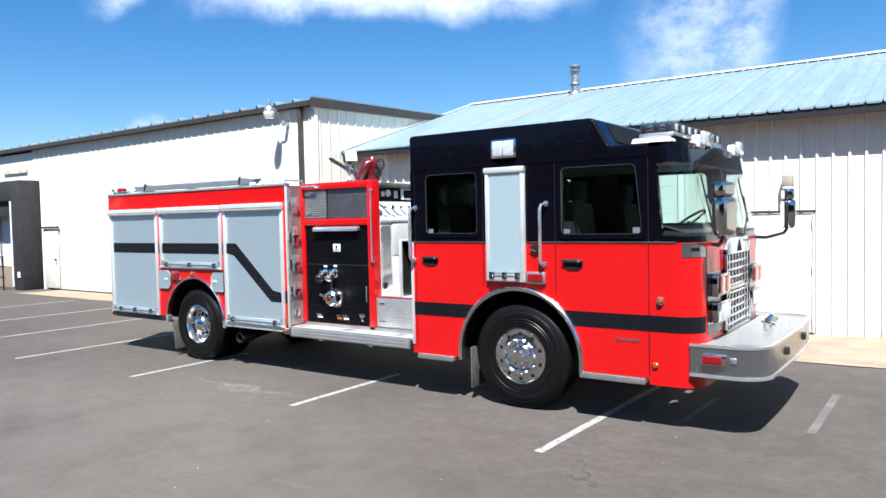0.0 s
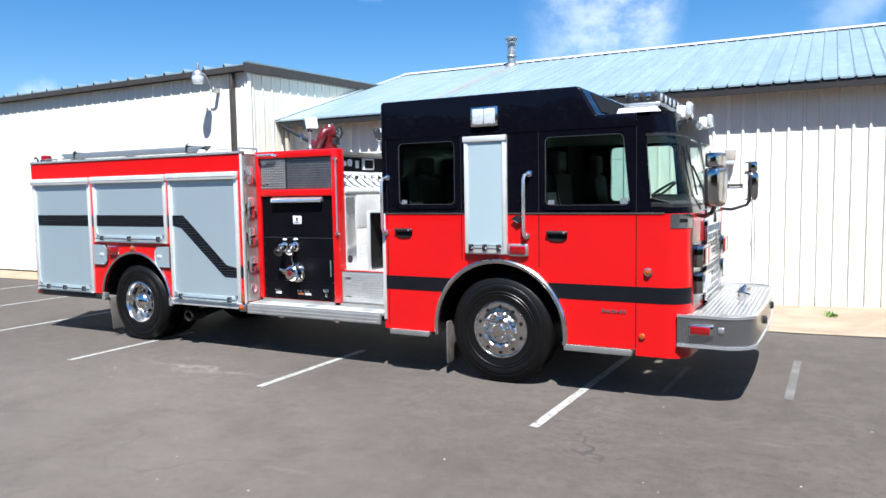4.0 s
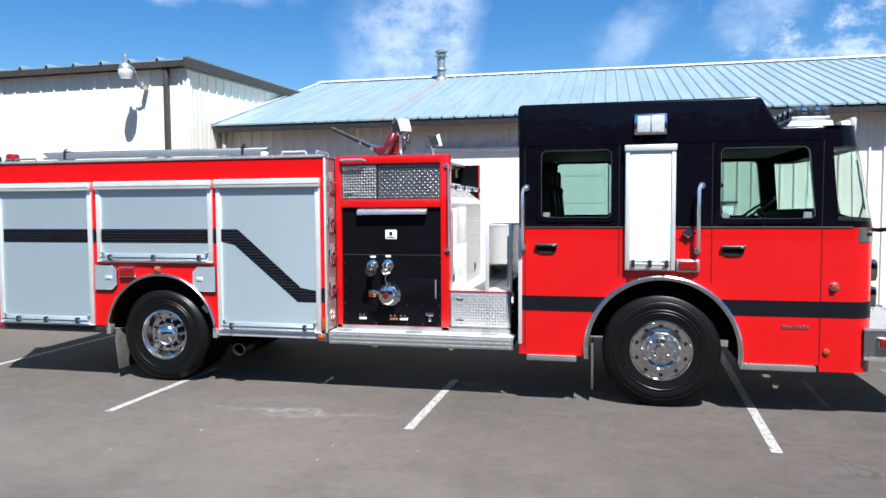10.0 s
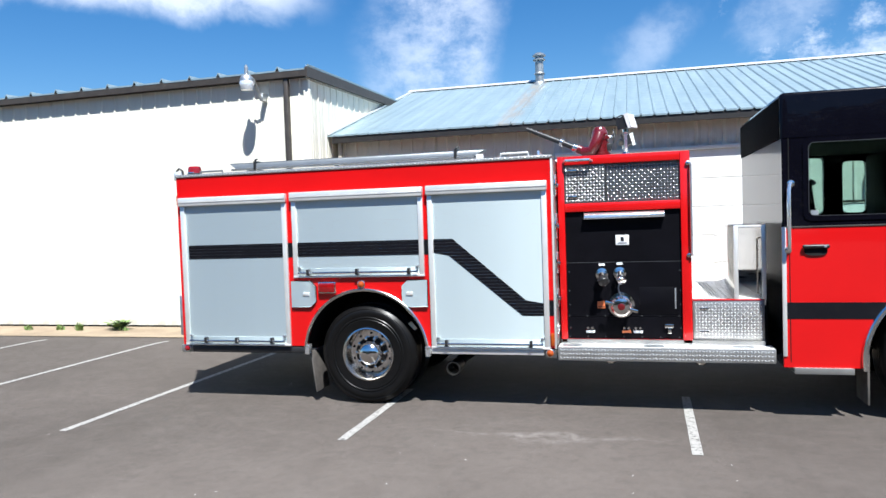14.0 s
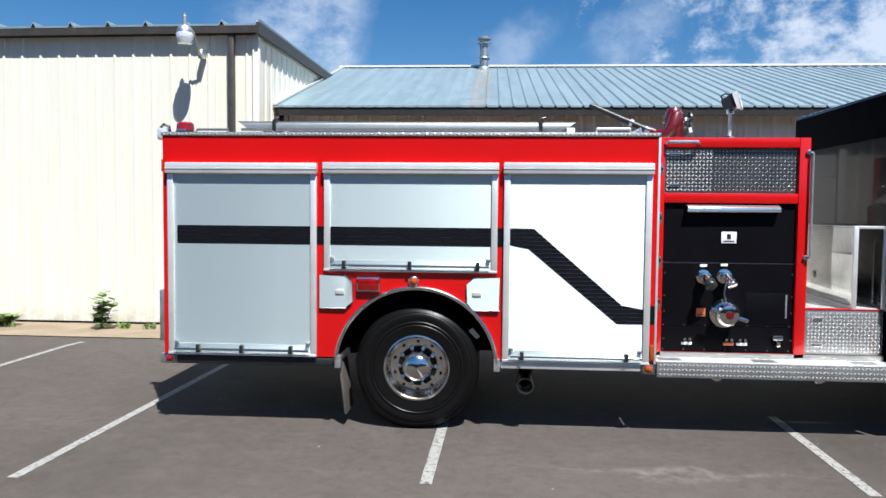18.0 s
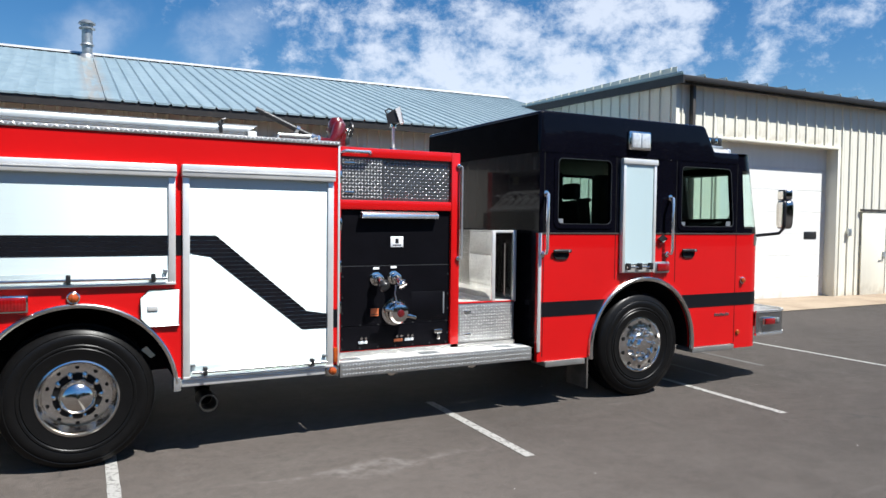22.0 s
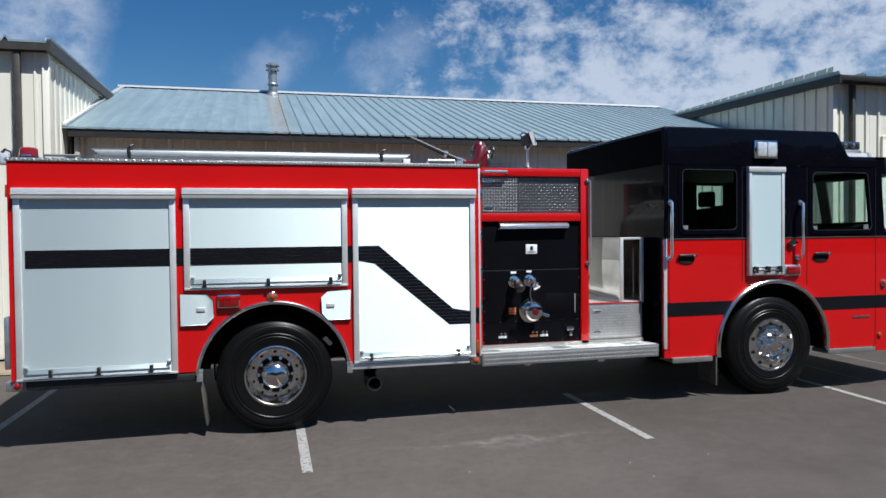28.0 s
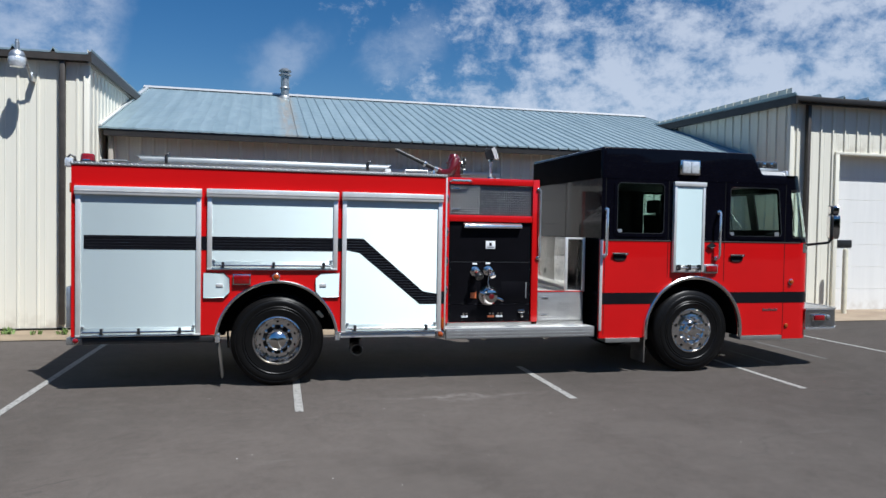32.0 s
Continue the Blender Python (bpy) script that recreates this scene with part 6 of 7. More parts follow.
part("nozzle_ring", rod(NB(), n0 + nd * 0.27, n0 + nd * 0.30, 0.040, 16), M_CHROME, mo)
for f in (0.46, 0.52, 0.58, 0.64):
    part("nozzle_ridge", rod(NB(), n0 + nd * f, n0 + nd * (f + 0.014), 0.0285, 14), M_BLACKP, mo)


def spot(x, y, z, yaw):
    s = part("scene_light", rod(NB(), (x, y, 2.352), (x, y, z - 0.07), 0.014, 12), M_BRIGHT, eng, "pole mounted black and chrome scene light")
    part("pole_base", lathe(NB(), [(0.05, 2.352), (0.05, 2.37), (0.028, 2.40), (0.0, 2.40)], (x, y, 0), "z", 16), M_CHROME, s)
    part("knuckle", lathe(NB(), [(0.0, z - 0.02), (0.032, z - 0.035), (0.032, z - 0.075), (0.0, z - 0.09)], (x, y, 0), "z", 14), M_CHROME, s)
    r = Matrix.Rotation(radians(yaw), 4, "Z")

    def turned(bm):
        bmesh.ops.transform(bm, matrix=Matrix.Translation((x, y, z)) @ r @ Matrix.Rotation(radians(-22), 4, "Y") @ Matrix.Scale(0.86, 4), verts=bm.verts)
        return bm
    part("head", turned(soften(prism(NB(), [(-0.06, -0.03), (0.05, -0.07), (0.06, 0.07), (-0.05, 0.05)], "y", -0.07, 0.07), 0.012)), M_BLACKP, s)
    part("reflector", turned(soften(prism(NB(), [(0.052, -0.075), (0.085, -0.08), (0.10, 0.075), (0.06, 0.072)], "y", -0.082, 0.082), 0.012)), M_WHITE, s, "bright lamp face")
    part("head_grip", turned(pipe(NB(), [(-0.04, -0.05, 0.05), (-0.05, -0.05, 0.10), (-0.01, 0.0, 0.115), (0.02, 0.05, 0.10), (0.02, 0.05, 0.06)], 0.008)), M_BLACKP, s)


spot(-6.03, 6.65, 2.66, -25)
spot(-6.05, 8.16, 2.64, 30)

tread(wy, "xz", PX1 + 0.02, -4.88, 0.66, 0.99, PY - 0.01, -1, None, 0.027)
tread(pump, "xz", PX0 + 0.07, -6.225, 1.935, 2.275, PY - 0.012, -1, None, 0.027)
tread(pump, "xz", -6.21, PX1 - 0.09, 1.935, 2.275, PY + 0.004, -1, M_LOZDULL, 0.027)
tread(rb, "xz", -6.66, -4.83, 0.488, 0.600, YN, -1, None, 0.028)
tread(rb, "xy", -6.66, -4.83, YN + 0.005, PY - 0.03, 0.602, 1, None, 0.031)
tread(body, "xz", BX0, BX1, BZ1 + 0.002, BZ1 + 0.030, YN - 0.012, -1, None, 0.031)
tread(fp, "yz", YN + 0.03, 6.43, 0.64, 2.32, BX1 + 0.012, 1, None, 0.034, lambda y, z: YN + 0.07 < y < YN + 0.19)
tread(op, "yz", 7.33, 8.23, 1.0, 1.73, PX1 - 0.001, 1)
tread(wy, "xy", PX1 + 0.30, -5.12, PY + 0.08, 7.7, 1.0, 1)

# ---- cab ----
CX0, CX1 = -4.755, -2.15
CYF = 8.50
BELT, STEPZ = 1.655, 0.455
CAX, CAZ, CAR = -3.462, 0.525, 0.665
cab = part("cab", side_plate(CX0, CX1, STEPZ, BELT, CAX, CAZ, CAR, YN, YN + 0.04), M_RED, eng, "red and black crew cab")
part("side_panel", side_plate(CX0, CX1, STEPZ, BELT, CAX, CAZ, CAR, CYF - 0.04, CYF), M_RED, cab)
for y0, y1 in ((YN + 0.04, YN + 0.62), (CYF - 0.62, CYF - 0.04)):
    hh = math.degrees(math.asin((STEPZ - CAZ) / CAR))
    part("wheel_well", arch_band(NB(), CAX, CAZ, CAR, CAR + 0.012, hh, 180 - hh, y0, y1), M_CHASSIS, cab)
part("well_back", box(NB(), -4.10, -2.82, YN + 0.62, CYF - 0.62, 0.62, 1.18), M_CHASSIS, cab)
for y0, y1 in ((YN - 0.03, YN + 0.012), (CYF - 0.012, CYF + 0.03)):
    hh = math.degrees(math.asin((0.44 - CAZ) / CAR))
    part("fender_trim", arch_tube(NB(), CAX, CAZ, CAR + 0.008, hh, 180 - hh, (y0 + y1) / 2, 0.026, 0.028), M_RIM, cab, "polished wheel arch trim")

# upper sides: black, with window openings
W1 = (-4.575, -3.885, 1.715, 2.385)
W2 = (-3.005, -2.175, 1.700, 2.375)
ROOF_HI, ROOF_LO, RB0 = 2.755, 2.490, 2.404


def upper_side(ya, yb, extra=None):
    z0 = BELT
    e = extra or (W2[0], W2[0], 0, 0)
    middle = [("middle_pillar", W1[1], e[0], z0, ROOF_HI)] + ([("window_sill", e[0], e[1], z0, e[2]), ("window_header", e[0], e[1], e[3], ROOF_HI), ("middle_pillar", e[1], W2[0], z0, ROOF_HI)] if extra else [])
    for name, x0, x1, a, b in middle + [("rear_pillar", CX0, W1[0], z0, ROOF_HI), ("window_sill", W1[0], W1[1], z0, W1[2]), ("window_header", W1[0], W1[1], W1[3], ROOF_HI),
                               ("window_sill", W2[0], CX1, z0, W2[2])]:
        part(name, box(NB(), x0, x1, ya, yb, a, min(b, RB0)), M_BLACK, cab, "glossy black")
    part("front_header", prism(NB(), [(W2[0], W2[3]), (CX1, W2[3]), (CX1, RB0), (W2[0], RB0)], "y", ya, yb), M_BLACK, cab, "glossy black")
    part("front_pillar", prism(NB(), [(W2[1] - 0.002, W2[2]), (CX1, W2[2]), (CX1, W2[3]), (W2[1] - 0.07, W2[3])], "y", ya, yb), M_BLACK, cab, "glossy black")


upper_side(YN, YN + 0.04)
W3 = (-3.745, -3.46, 1.715, 2.335)
upper_side(CYF - 0.04, CYF, W3)
part("rear_wall", box(NB(), CX0, CX0 + 0.03, YN + 0.04, CYF - 0.04, 1.655, RB0), M_GLOSS, cab, "glossy black rear wall")
part("rear_header", soften(box(NB(), CX0 - 0.014, CX0 - 0.004, YN + 0.03, CYF - 0.03, RB0 + 0.002, ROOF_HI - 0.005), 0.003), M_MATTE, cab)
part("rear_wall", box(NB(), CX0, CX0 + 0.03, YN + 0.04, CYF - 0.04, STEPZ, 1.653), M_GLOSS, cab)
part("floor", box(NB(), CX0 + 0.03, -1.95, YN + 0.04, CYF - 0.04, 1.19, 1.22), M_CHASSIS, cab)
RB = 2.405


def roof_line(d):
    """The roof's outline from the back to the front, drawn in by d."""
    hi, lo = ROOF_HI + 0.032 - d, ROOF_LO + 0.032 - d
    return [(CX0 - 0.008 + d, RB), (CX0 - 0.008 + d, hi - 0.03), (CX0 + 0.004 + d, hi - 0.009), (CX0 + 0.025 + d, hi), (-2.70 - 0.2 * d, hi), (-2.668 - 0.4 * d, hi - 0.006), (-2.645 - 0.57 * d, hi - 0.022),
            (-2.512 - 0.57 * d, lo + 0.018), (-2.495 - 0.3 * d, lo + 0.004), (-2.47, lo), (-2.152, lo)]


bm = NB()
R_ = 0.030
rows = [[(x, y, z) for x, z in roof_line(R_ * (1 - math.sin(a)))] for a, y in [(radians(15 * k), YN - 0.004 + R_ * (1 - math.cos(radians(15 * k)))) for k in range(7)]]
rows += [[(x, YN + CYF - y, z) for x, y, z in r] for r in rows[::-1]]
vr = [[bm.verts.new(p) for p in r] for r in rows]
for a, b in zip(vr, vr[1:]):
    for k in range(len(a) - 1):
        bm.faces.new((a[k], a[k + 1], b[k + 1], b[k]))
for r, y in ((vr[0], YN - 0.004), (vr[-1], CYF + 0.004)):
    low = [bm.verts.new((v.co.x, y, RB)) for v in r[1:]]
    low = [r[0]] + low
    for k in range(len(r) - 1):
        q = [r[k], r[k + 1], low[k + 1], low[k]] if k else [r[0], r[1], low[1]]
        if abs(q[0].co.x - q[1].co.x) > 1e-5:
            bm.faces.new(q)
part("roof", bm, M_BLACK, cab, "raised glossy black roof with a sloping step")
# A dark sheet just proud of the step stands in for a recess.
bm = slab(NB(), [(-2.634, ROOF_HI - 0.0), (-2.522, ROOF_LO + 0.084)], [(-2.66, ROOF_HI - 0.02), (-2.55, ROOF_LO + 0.06)], 6.46, 8.24)
part("recess_sheet", bm, M_CHASSIS, cab, "dark sheet laid over the roof step in place of a recess")

# nose: plan outline of the cab's front, swept in height
def nose_plan(n=12):
    pts = [(CX1, YN), (-2.02, YN), (-1.905, YN)]
    for k in range(1, 9):
        a = radians(90 * k / 8)
        pts.append((-1.905 + 0.20 * math.sin(a), YN + 0.20 * (1 - math.cos(a))))
    half = (YN + CYF) / 2
    for k in range(1, n + 1):
        t = k / n
        y = YN + 0.20 + (half - YN - 0.20) * t
        pts.append((-1.705 + 0.022 * (1 - (1 - t) ** 2), y))
    return pts + [(x, YN + CYF - y) for x, y in pts[-2::-1]]


PLAN = nose_plan()
def nose_x(y):
    for (xa, ya), (xb, yb) in zip(PLAN[1:], PLAN[2:]):
        if ya <= y <= yb and yb > ya:
            return xa + (xb - xa) * (y - ya) / (yb - ya)
    return -1.705


def lean(x, z):
    """Moves the front back with height above the belt."""
    f = max(0.0, min(1.0, (x - CX1) / 0.30))
    return x - f * 0.19 * max(0.0, z - BELT)


def nose_band(levels, i0=0, i1=None, thick=0.03):
    plan = PLAN[i0:i1]
    bm = NB()
    cx, cy = -2.6, (YN + CYF) / 2
    rows_o, rows_i = [], []
    for z in levels:
        ro, ri = [], []
        for x, y in plan:
            p = Vector((lean(x, z), y, z))
            n = Vector((cx - x, (cy - y) * 0.8, 0)).normalized() * thick if abs(y - cy) < (CYF - YN) / 2 - 0.001 else Vector((0, math.copysign(thick, cy - y), 0))
            ro.append(bm.verts.new(p)), ri.append(bm.verts.new(p + n))
        rows_o.append(ro), rows_i.append(ri)
    for rows in (rows_o, rows_i):
        for a, b in zip(rows, rows[1:]):
            for k in range(len(plan) - 1):
                bm.faces.new((a[k], a[k + 1], b[k + 1], b[k]))
    for ro, ri in ((rows_o[0], rows_i[0]), (rows_o[-1], rows_i[-1])):
        for k in range(len(plan) - 1):
            bm.faces.new((ro[k], ro[k + 1], ri[k + 1], ri[k]))
    for k in (0, -1):
        for a, b, c, d in zip(rows_o, rows_o[1:], rows_i[1:], rows_i):
            bm.faces.new((a[k], b[k], c[k], d[k]))
    return bm


NP = len(PLAN)
part("nose", nose_band([0.40, 0.47, 0.86, 1.03, 1.50, BELT - 0.004]), M_RED, cab, "red rounded cab front")
part("belt_trim", nose_band([BELT - 0.004, BELT + 0.055], thick=0.034), M_BLACK, cab)
part("brow", nose_band([2.335, 2.40, 2.47, ROOF_LO + 0.012, ROOF_LO + 0.028], thick=0.10), M_BLACK, cab, "black brow above the windscreen")
bm = NB()
top = [bm.verts.new((lean(x, ROOF_LO), y, ROOF_LO + 0.030)) for x, y in PLAN]
bm.faces.new(top)
r = bmesh.ops.extrude_face_region(bm, geom=bm.faces[:])
bmesh.ops.translate(bm, verts=[v for v in r["geom"] if isinstance(v, bmesh.types.BMVert)], vec=(0, 0, -0.03))
part("front_roof", bm, M_BLACK, cab)
PIL = 2
part("pillar", nose_band([BELT + 0.055, 1.9, 2.15, 2.335], 0, PIL, 0.05), M_BLACK, cab)
part("pillar", nose_band([BELT + 0.055, 1.9, 2.15, 2.335], NP - PIL, NP, 0.05), M_BLACK, cab)
mid_i = NP // 2
ws = part("windscreen", nose_band([BELT + 0.055, 1.9, 2.15, 2.335], PIL - 1, mid_i, 0.006), M_GLASS, cab, "curved windscreen glass")
ws.visible_shadow = False
ws2 = part("windscreen", nose_band([BELT + 0.055, 1.9, 2.15, 2.335], mid_i, NP - PIL + 1, 0.006), M_GLASS, cab)
ws2.visible_shadow = False
part("centre_post", nose_band([BELT + 0.055, 1.9, 2.15, 2.335], mid_i - 1, mid_i + 2, 0.02), M_BLACKP, cab)
for z0, z1 in ((BELT + 0.05, BELT + 0.075), (2.315, 2.345)):
    part("screen_seal", nose_band([z0, z1], PIL - 1, NP - PIL + 1, 0.012), M_BLACKP, cab)


def side_window(w, ya, yb, y_out, skew, far):
    x0, x1, z0, z1 = w
    o = rounded(x0 - 0.016, x1 + 0.016, z0 - 0.016, z1 + 0.016, 0.07, 6, skew)
    i = rounded(x0 + 0.026, x1 - 0.026, z0 + 0.026, z1 - 0.026, 0.05, 6, skew)
    win = part("side_window", ring_prism(NB(), o, i, "y", ya, yb), M_BLACK, cab, "tinted side window in a black seal")
    mid_y = (ya + yb) / 2
    g = part("pane", prism(NB(), rounded(x0 + 0.02, x1 - 0.02, z0 + 0.02, z1 - 0.02, 0.05, 6, skew), "y", mid_y - 0.003, mid_y + 0.003), M_GLASSD, win)
    g.visible_shadow = False
    if not far:
        b = ring_prism(NB(), rounded(x0 + 0.026, x1 - 0.026, z0 + 0.026, z1 - 0.026, 0.05, 6, skew), rounded(x0 + 0.031, x1 - 0.031, z0 + 0.031, z1 - 0.031, 0.046, 6, skew), "y", ya - 0.002, ya + 0.01)
        part("window_bead", b, M_BEAD, win)
        part("sticker", box(NB(), x0 + 0.045, x0 + 0.105, mid_y - 0.0045, mid_y - 0.0032, z0 + 0.035, z0 + 0.075), M_GALV, win, "small white sticker")
    return win


for far, ya, yb in ((False, YN - 0.008, YN + 0.045), (True, CYF - 0.045, CYF + 0.008)):
    side_window(W1, ya, yb, ya, 0.0, far)
    w2 = side_window(W2, ya, yb, ya, -0.06, far)
    if far:
        side_window(W3, ya, yb, ya, 0.0, far)
    if not far:
        part("sticker", box(NB(), W2[1] - 0.12, W2[1] - 0.055, YN + 0.014, YN + 0.0152, W2[2] + 0.035, W2[2] + 0.085), M_GALV, w2)

# interior
it = part("seat", soften(box(NB(), -2.95, -2.45, 6.45, 7.0, 1.22, 1.55), 0.06, 3), M_SEAT, cab, "dark cloth seat")
# Two unseen dark blocks, added to cut off the bright far windows.
part("sight_block_far", soften(box(NB(), -3.50, -3.28, 7.80, 8.42, 1.22, 2.36), 0.03, 2), M_SEAT, cab, "dark block added to hide the bright far windows")
part("sight_block_near", soften(box(NB(), -3.50, -3.26, 6.86, 7.02, 1.22, 2.28), 0.04, 3), M_SEAT, cab, "dark block added on the near side to hide the far front window")
for x, y in ((-3.02, 6.45), (-3.02, 7.75), (-4.53, 6.5), (-4.53, 7.1), (-4.53, 7.7)):
    bm = soften(prism(NB(), [(x, 1.22), (x + 0.14, 1.22), (x + 0.06, 2.02), (x - 0.06, 2.02)], "y", y, y + 0.46), 0.04, 3)
    part("seat_back", bm, M_SEAT, cab)
    part("head_rest", soften(box(NB(), x - 0.06, x + 0.05, y + 0.10, y + 0.36, 2.04, 2.24), 0.035, 3), M_SEAT, cab)
for x, y in ((-2.95, 7.75), (-4.25, 6.5), (-4.25, 7.1), (-4.25, 7.7)):
    part("seat_cushion", soften(box(NB(), x, x + 0.46, y, y + 0.46, 1.22, 1.52), 0.05, 3), M_SEAT, cab)
part("engine_cover", soften(box(NB(), -3.6, -2.0, 7.02, 7.72, 1.22, 1.72), 0.06, 3), M_SEAT, cab)
part("dashboard", soften(prism(NB(), [(-2.30, 1.45), (-2.26, 1.72), (-2.10, 1.80), (-1.92, 1.72), (-1.92, 1.45)], "y", 6.32, CYF - 0.12), 0.03, 3), M_SEAT, cab)
sw = part("steering_wheel", lathe(NB(), [(0.215, -0.012), (0.235, -0.012), (0.235, 0.012), (0.215, 0.012)], (0, 0, 0), "z", 36, True), M_BLACKP, cab, "black steering wheel")
sw.matrix_basis = Matrix.Translation(Vector((-2.34, 8.0, 1.80)) - eng.location) @ Matrix.Rotation(radians(-35), 4, "Y") @ Matrix.Translation(eng.location)
part("steering_column", rod(NB(), (-2.20, 8.0, 1.65), (-2.34, 8.0, 1.80), 0.03, 10), M_BLACKP, cab)
part("headliner", box(NB(), CX0 + 0.03, -2.16, YN + 0.04, CYF - 0.04, 2.385, 2.402), M_SEAT, cab)
part("partition_post", box(NB(), -3.55, -3.40, 6.26, 6.36, 1.22, 2.384), M_SEAT, cab)

# shut lines, belt moulding, stripes
for x in (-4.70, -3.845, -3.045):
    part("shut_line", box(NB(), x - 0.004, x + 0.004, YN - 0.0015, YN + 0.002, 0.50 if x < -4.5 else 1.20 if x < -3.3 else 1.15, 2.40), M_CHASSIS, cab)
part("shut_line", box(NB(), CX1 - 0.004, CX1 + 0.004, YN - 0.0015, YN + 0.002, 0.47, 2.40), M_CHASSIS, cab)
part("belt_moulding", soften(box(NB(), CX0, -1.91, YN - 0.006, YN + 0.002, BELT - 0.010, BELT + 0.004), 0.002), M_BROWN, cab)
CT, CB = 1.012, 0.872
ex = lambda z: math.sqrt((CAR + 0.03) ** 2 - (z - CAZ) ** 2)
part("stripe", prism(NB(), [(CX0 + 0.002, CB), (CAX - ex(CB), CB), (CAX - ex((CB + CT) / 2), (CB + CT) / 2), (CAX - ex(CT), CT), (CX0 + 0.002, CT)], "y", YN - 0.0028, YN + 0.001), M_DECAL, cab, "black stripe")
part("stripe", prism(NB(), [(CAX + ex(CB), CB), (-1.903, CB), (-1.903, CT), (CAX + ex(CT), CT), (CAX + ex((CB + CT) / 2), (CB + CT) / 2)], "y", YN - 0.0028, YN + 0.001), M_DECAL, cab)
nb = nose_band([CB, CT], 2, 10, 0.004)
for v in nb.verts:
    v.co.x += 0.0025
    v.co.y -= 0.0025
part("stripe", nb, M_DECAL, cab)

# doors' hardware
def door_pull(x, z):
    oval = [(x + 0.088 * math.copysign(abs(math.cos(t)) ** 0.7, math.cos(t)), z - 0.012 + 0.048 * math.copysign(abs(math.sin(t)) ** 0.7, math.sin(t))) for t in (2 * math.pi * k / 28 for k in range(28))]
    h = part("door_handle", soften(prism(NB(), oval, "y", YN - 0.012, YN + 0.002), 0.004, 2, 60), M_CHASSIS, cab, "black paddle door handle")
    part("paddle", soften(box(NB(), x - 0.105, x + 0.105, YN - 0.038, YN - 0.010, z + 0.002, z + 0.034), 0.013, 3), M_BLACKP, h)
    part("lock", lathe(NB(), [(0.011, YN - 0.036), (0.011, YN - 0.041), (0.0, YN - 0.042)], (x + 0.07, 0, z + 0.018), "y", 10), M_GALV, h)


door_pull(-4.50, 1.468)
door_pull(-2.865, 1.460)


def grab(x, z0, z1, yb):
    g = part("grab_handle", pipe(NB(), [(x - 0.0, yb, z0), (x, yb - 0.065, z0 + 0.01), (x, yb - 0.08, z0 + 0.05), (x, yb - 0.08, z1 - 0.05), (x + 0.01, yb - 0.07, z1 - 0.012), (x + 0.03, yb, z1)], 0.016, 10), M_STAINLESS, cab, "bright steel grab handle")
    for z in (z0, z1):
        part("flange", lathe(NB(), [(0.03, yb + 0.002), (0.03, yb - 0.01), (0.02, yb - 0.014), (0.0, yb - 0.014)], (x + (0.03 if z == z1 else 0), 0, z), "y", 14), M_CHROME, g)


grab(-4.715, 1.46, 2.02, YN)
grab(-3.165, 1.44, 2.02, YN)
part("door_edge", soften(box(NB(), CX0 - 0.006, CX0 + 0.028, YN - 0.012, YN + 0.002, 0.55, BELT), 0.003), M_RAIL, cab, "bright door edge strip")
part("hose_clip", soften(prism(NB(), [(-3.30, 1.60), (-3.245, 1.565), (-3.19, 1.60), (-3.245, 1.635)], "y", YN - 0.03, YN), 0.008), M_BLACKP, cab)

# narrow locker on the cab side
lk = part("cab_locker", soften(box(NB(), -3.795, -3.355, YN - 0.03, YN + 0.002, 1.262, 2.385), 0.008), M_RAIL, cab, "narrow silver locker shutter")
me = mesh_of("slat", prism(NB(), [(0.0, 0.0), (-0.006, 0.0), (-0.006, 0.0293), (0.0, 0.0293)], "x", -0.175, 0.175), M_LOCKER, flat=True)
for k in range(33):
    part_at("slat", me, (-3.575, YN - 0.03, 1.352 + k * 0.0295), lk)
part("head_box", soften(box(NB(), -3.80, -3.35, YN - 0.055, YN - 0.02, 2.335, 2.39), 0.006), M_RAIL, lk)
for x in (-3.79, -3.395):
    part("track", soften(box(NB(), x, x + 0.035, YN - 0.045, YN - 0.02, 1.27, 2.335), 0.005), M_RAIL, lk)
part("lift_bar", rod(NB(), (-3.74, YN - 0.065, 1.32), (-3.41, YN - 0.065, 1.32), 0.010, 10), M_CHROME, lk)
for x in (-3.72, -3.575, -3.43):
    part("bracket", soften(box(NB(), x - 0.016, x + 0.016, YN - 0.08, YN - 0.03, 1.295, 1.36), 0.004), M_BLACKP, lk)

# lights on the cab side
sl = part("scene_light_panel", soften(box(NB(), -3.72, -3.435, YN - 0.035, YN + 0.002, 2.475, 2.665), 0.015), M_CHROME, cab, "square chrome scene light")
for x in (-3.695, -3.575):
    part("lamp_face", soften(box(NB(), x, x + 0.115, YN - 0.052, YN - 0.033, 2.497, 2.643), 0.016, 3), M_CLEAR, sl)
b = part("warning_light", soften(box(NB(), -3.345, -3.145, YN - 0.03, YN + 0.002, 1.252, 1.368), 0.012), M_GALV, cab, "red warning light in a grey bezel")
part("lens", soften(box(NB(), -3.325, -3.165, YN - 0.05, YN - 0.028, 1.27, 1.35), 0.012), M_REDLENS, b)
mk = part("marker_light", lathe(NB(), [(0.038, YN + 0.002), (0.038, YN - 0.012), (0.028, YN - 0.016), (0.0, YN - 0.016)], (-2.045, 0, 1.145), "y", 20), M_CHROME, cab, "amber turn marker")
part("lens", lathe(NB(), [(0.029, YN - 0.014), (0.024, YN - 0.032), (0.0, YN - 0.038)], (-2.045, 0, 1.145), "y", 18), M_AMBER, mk)
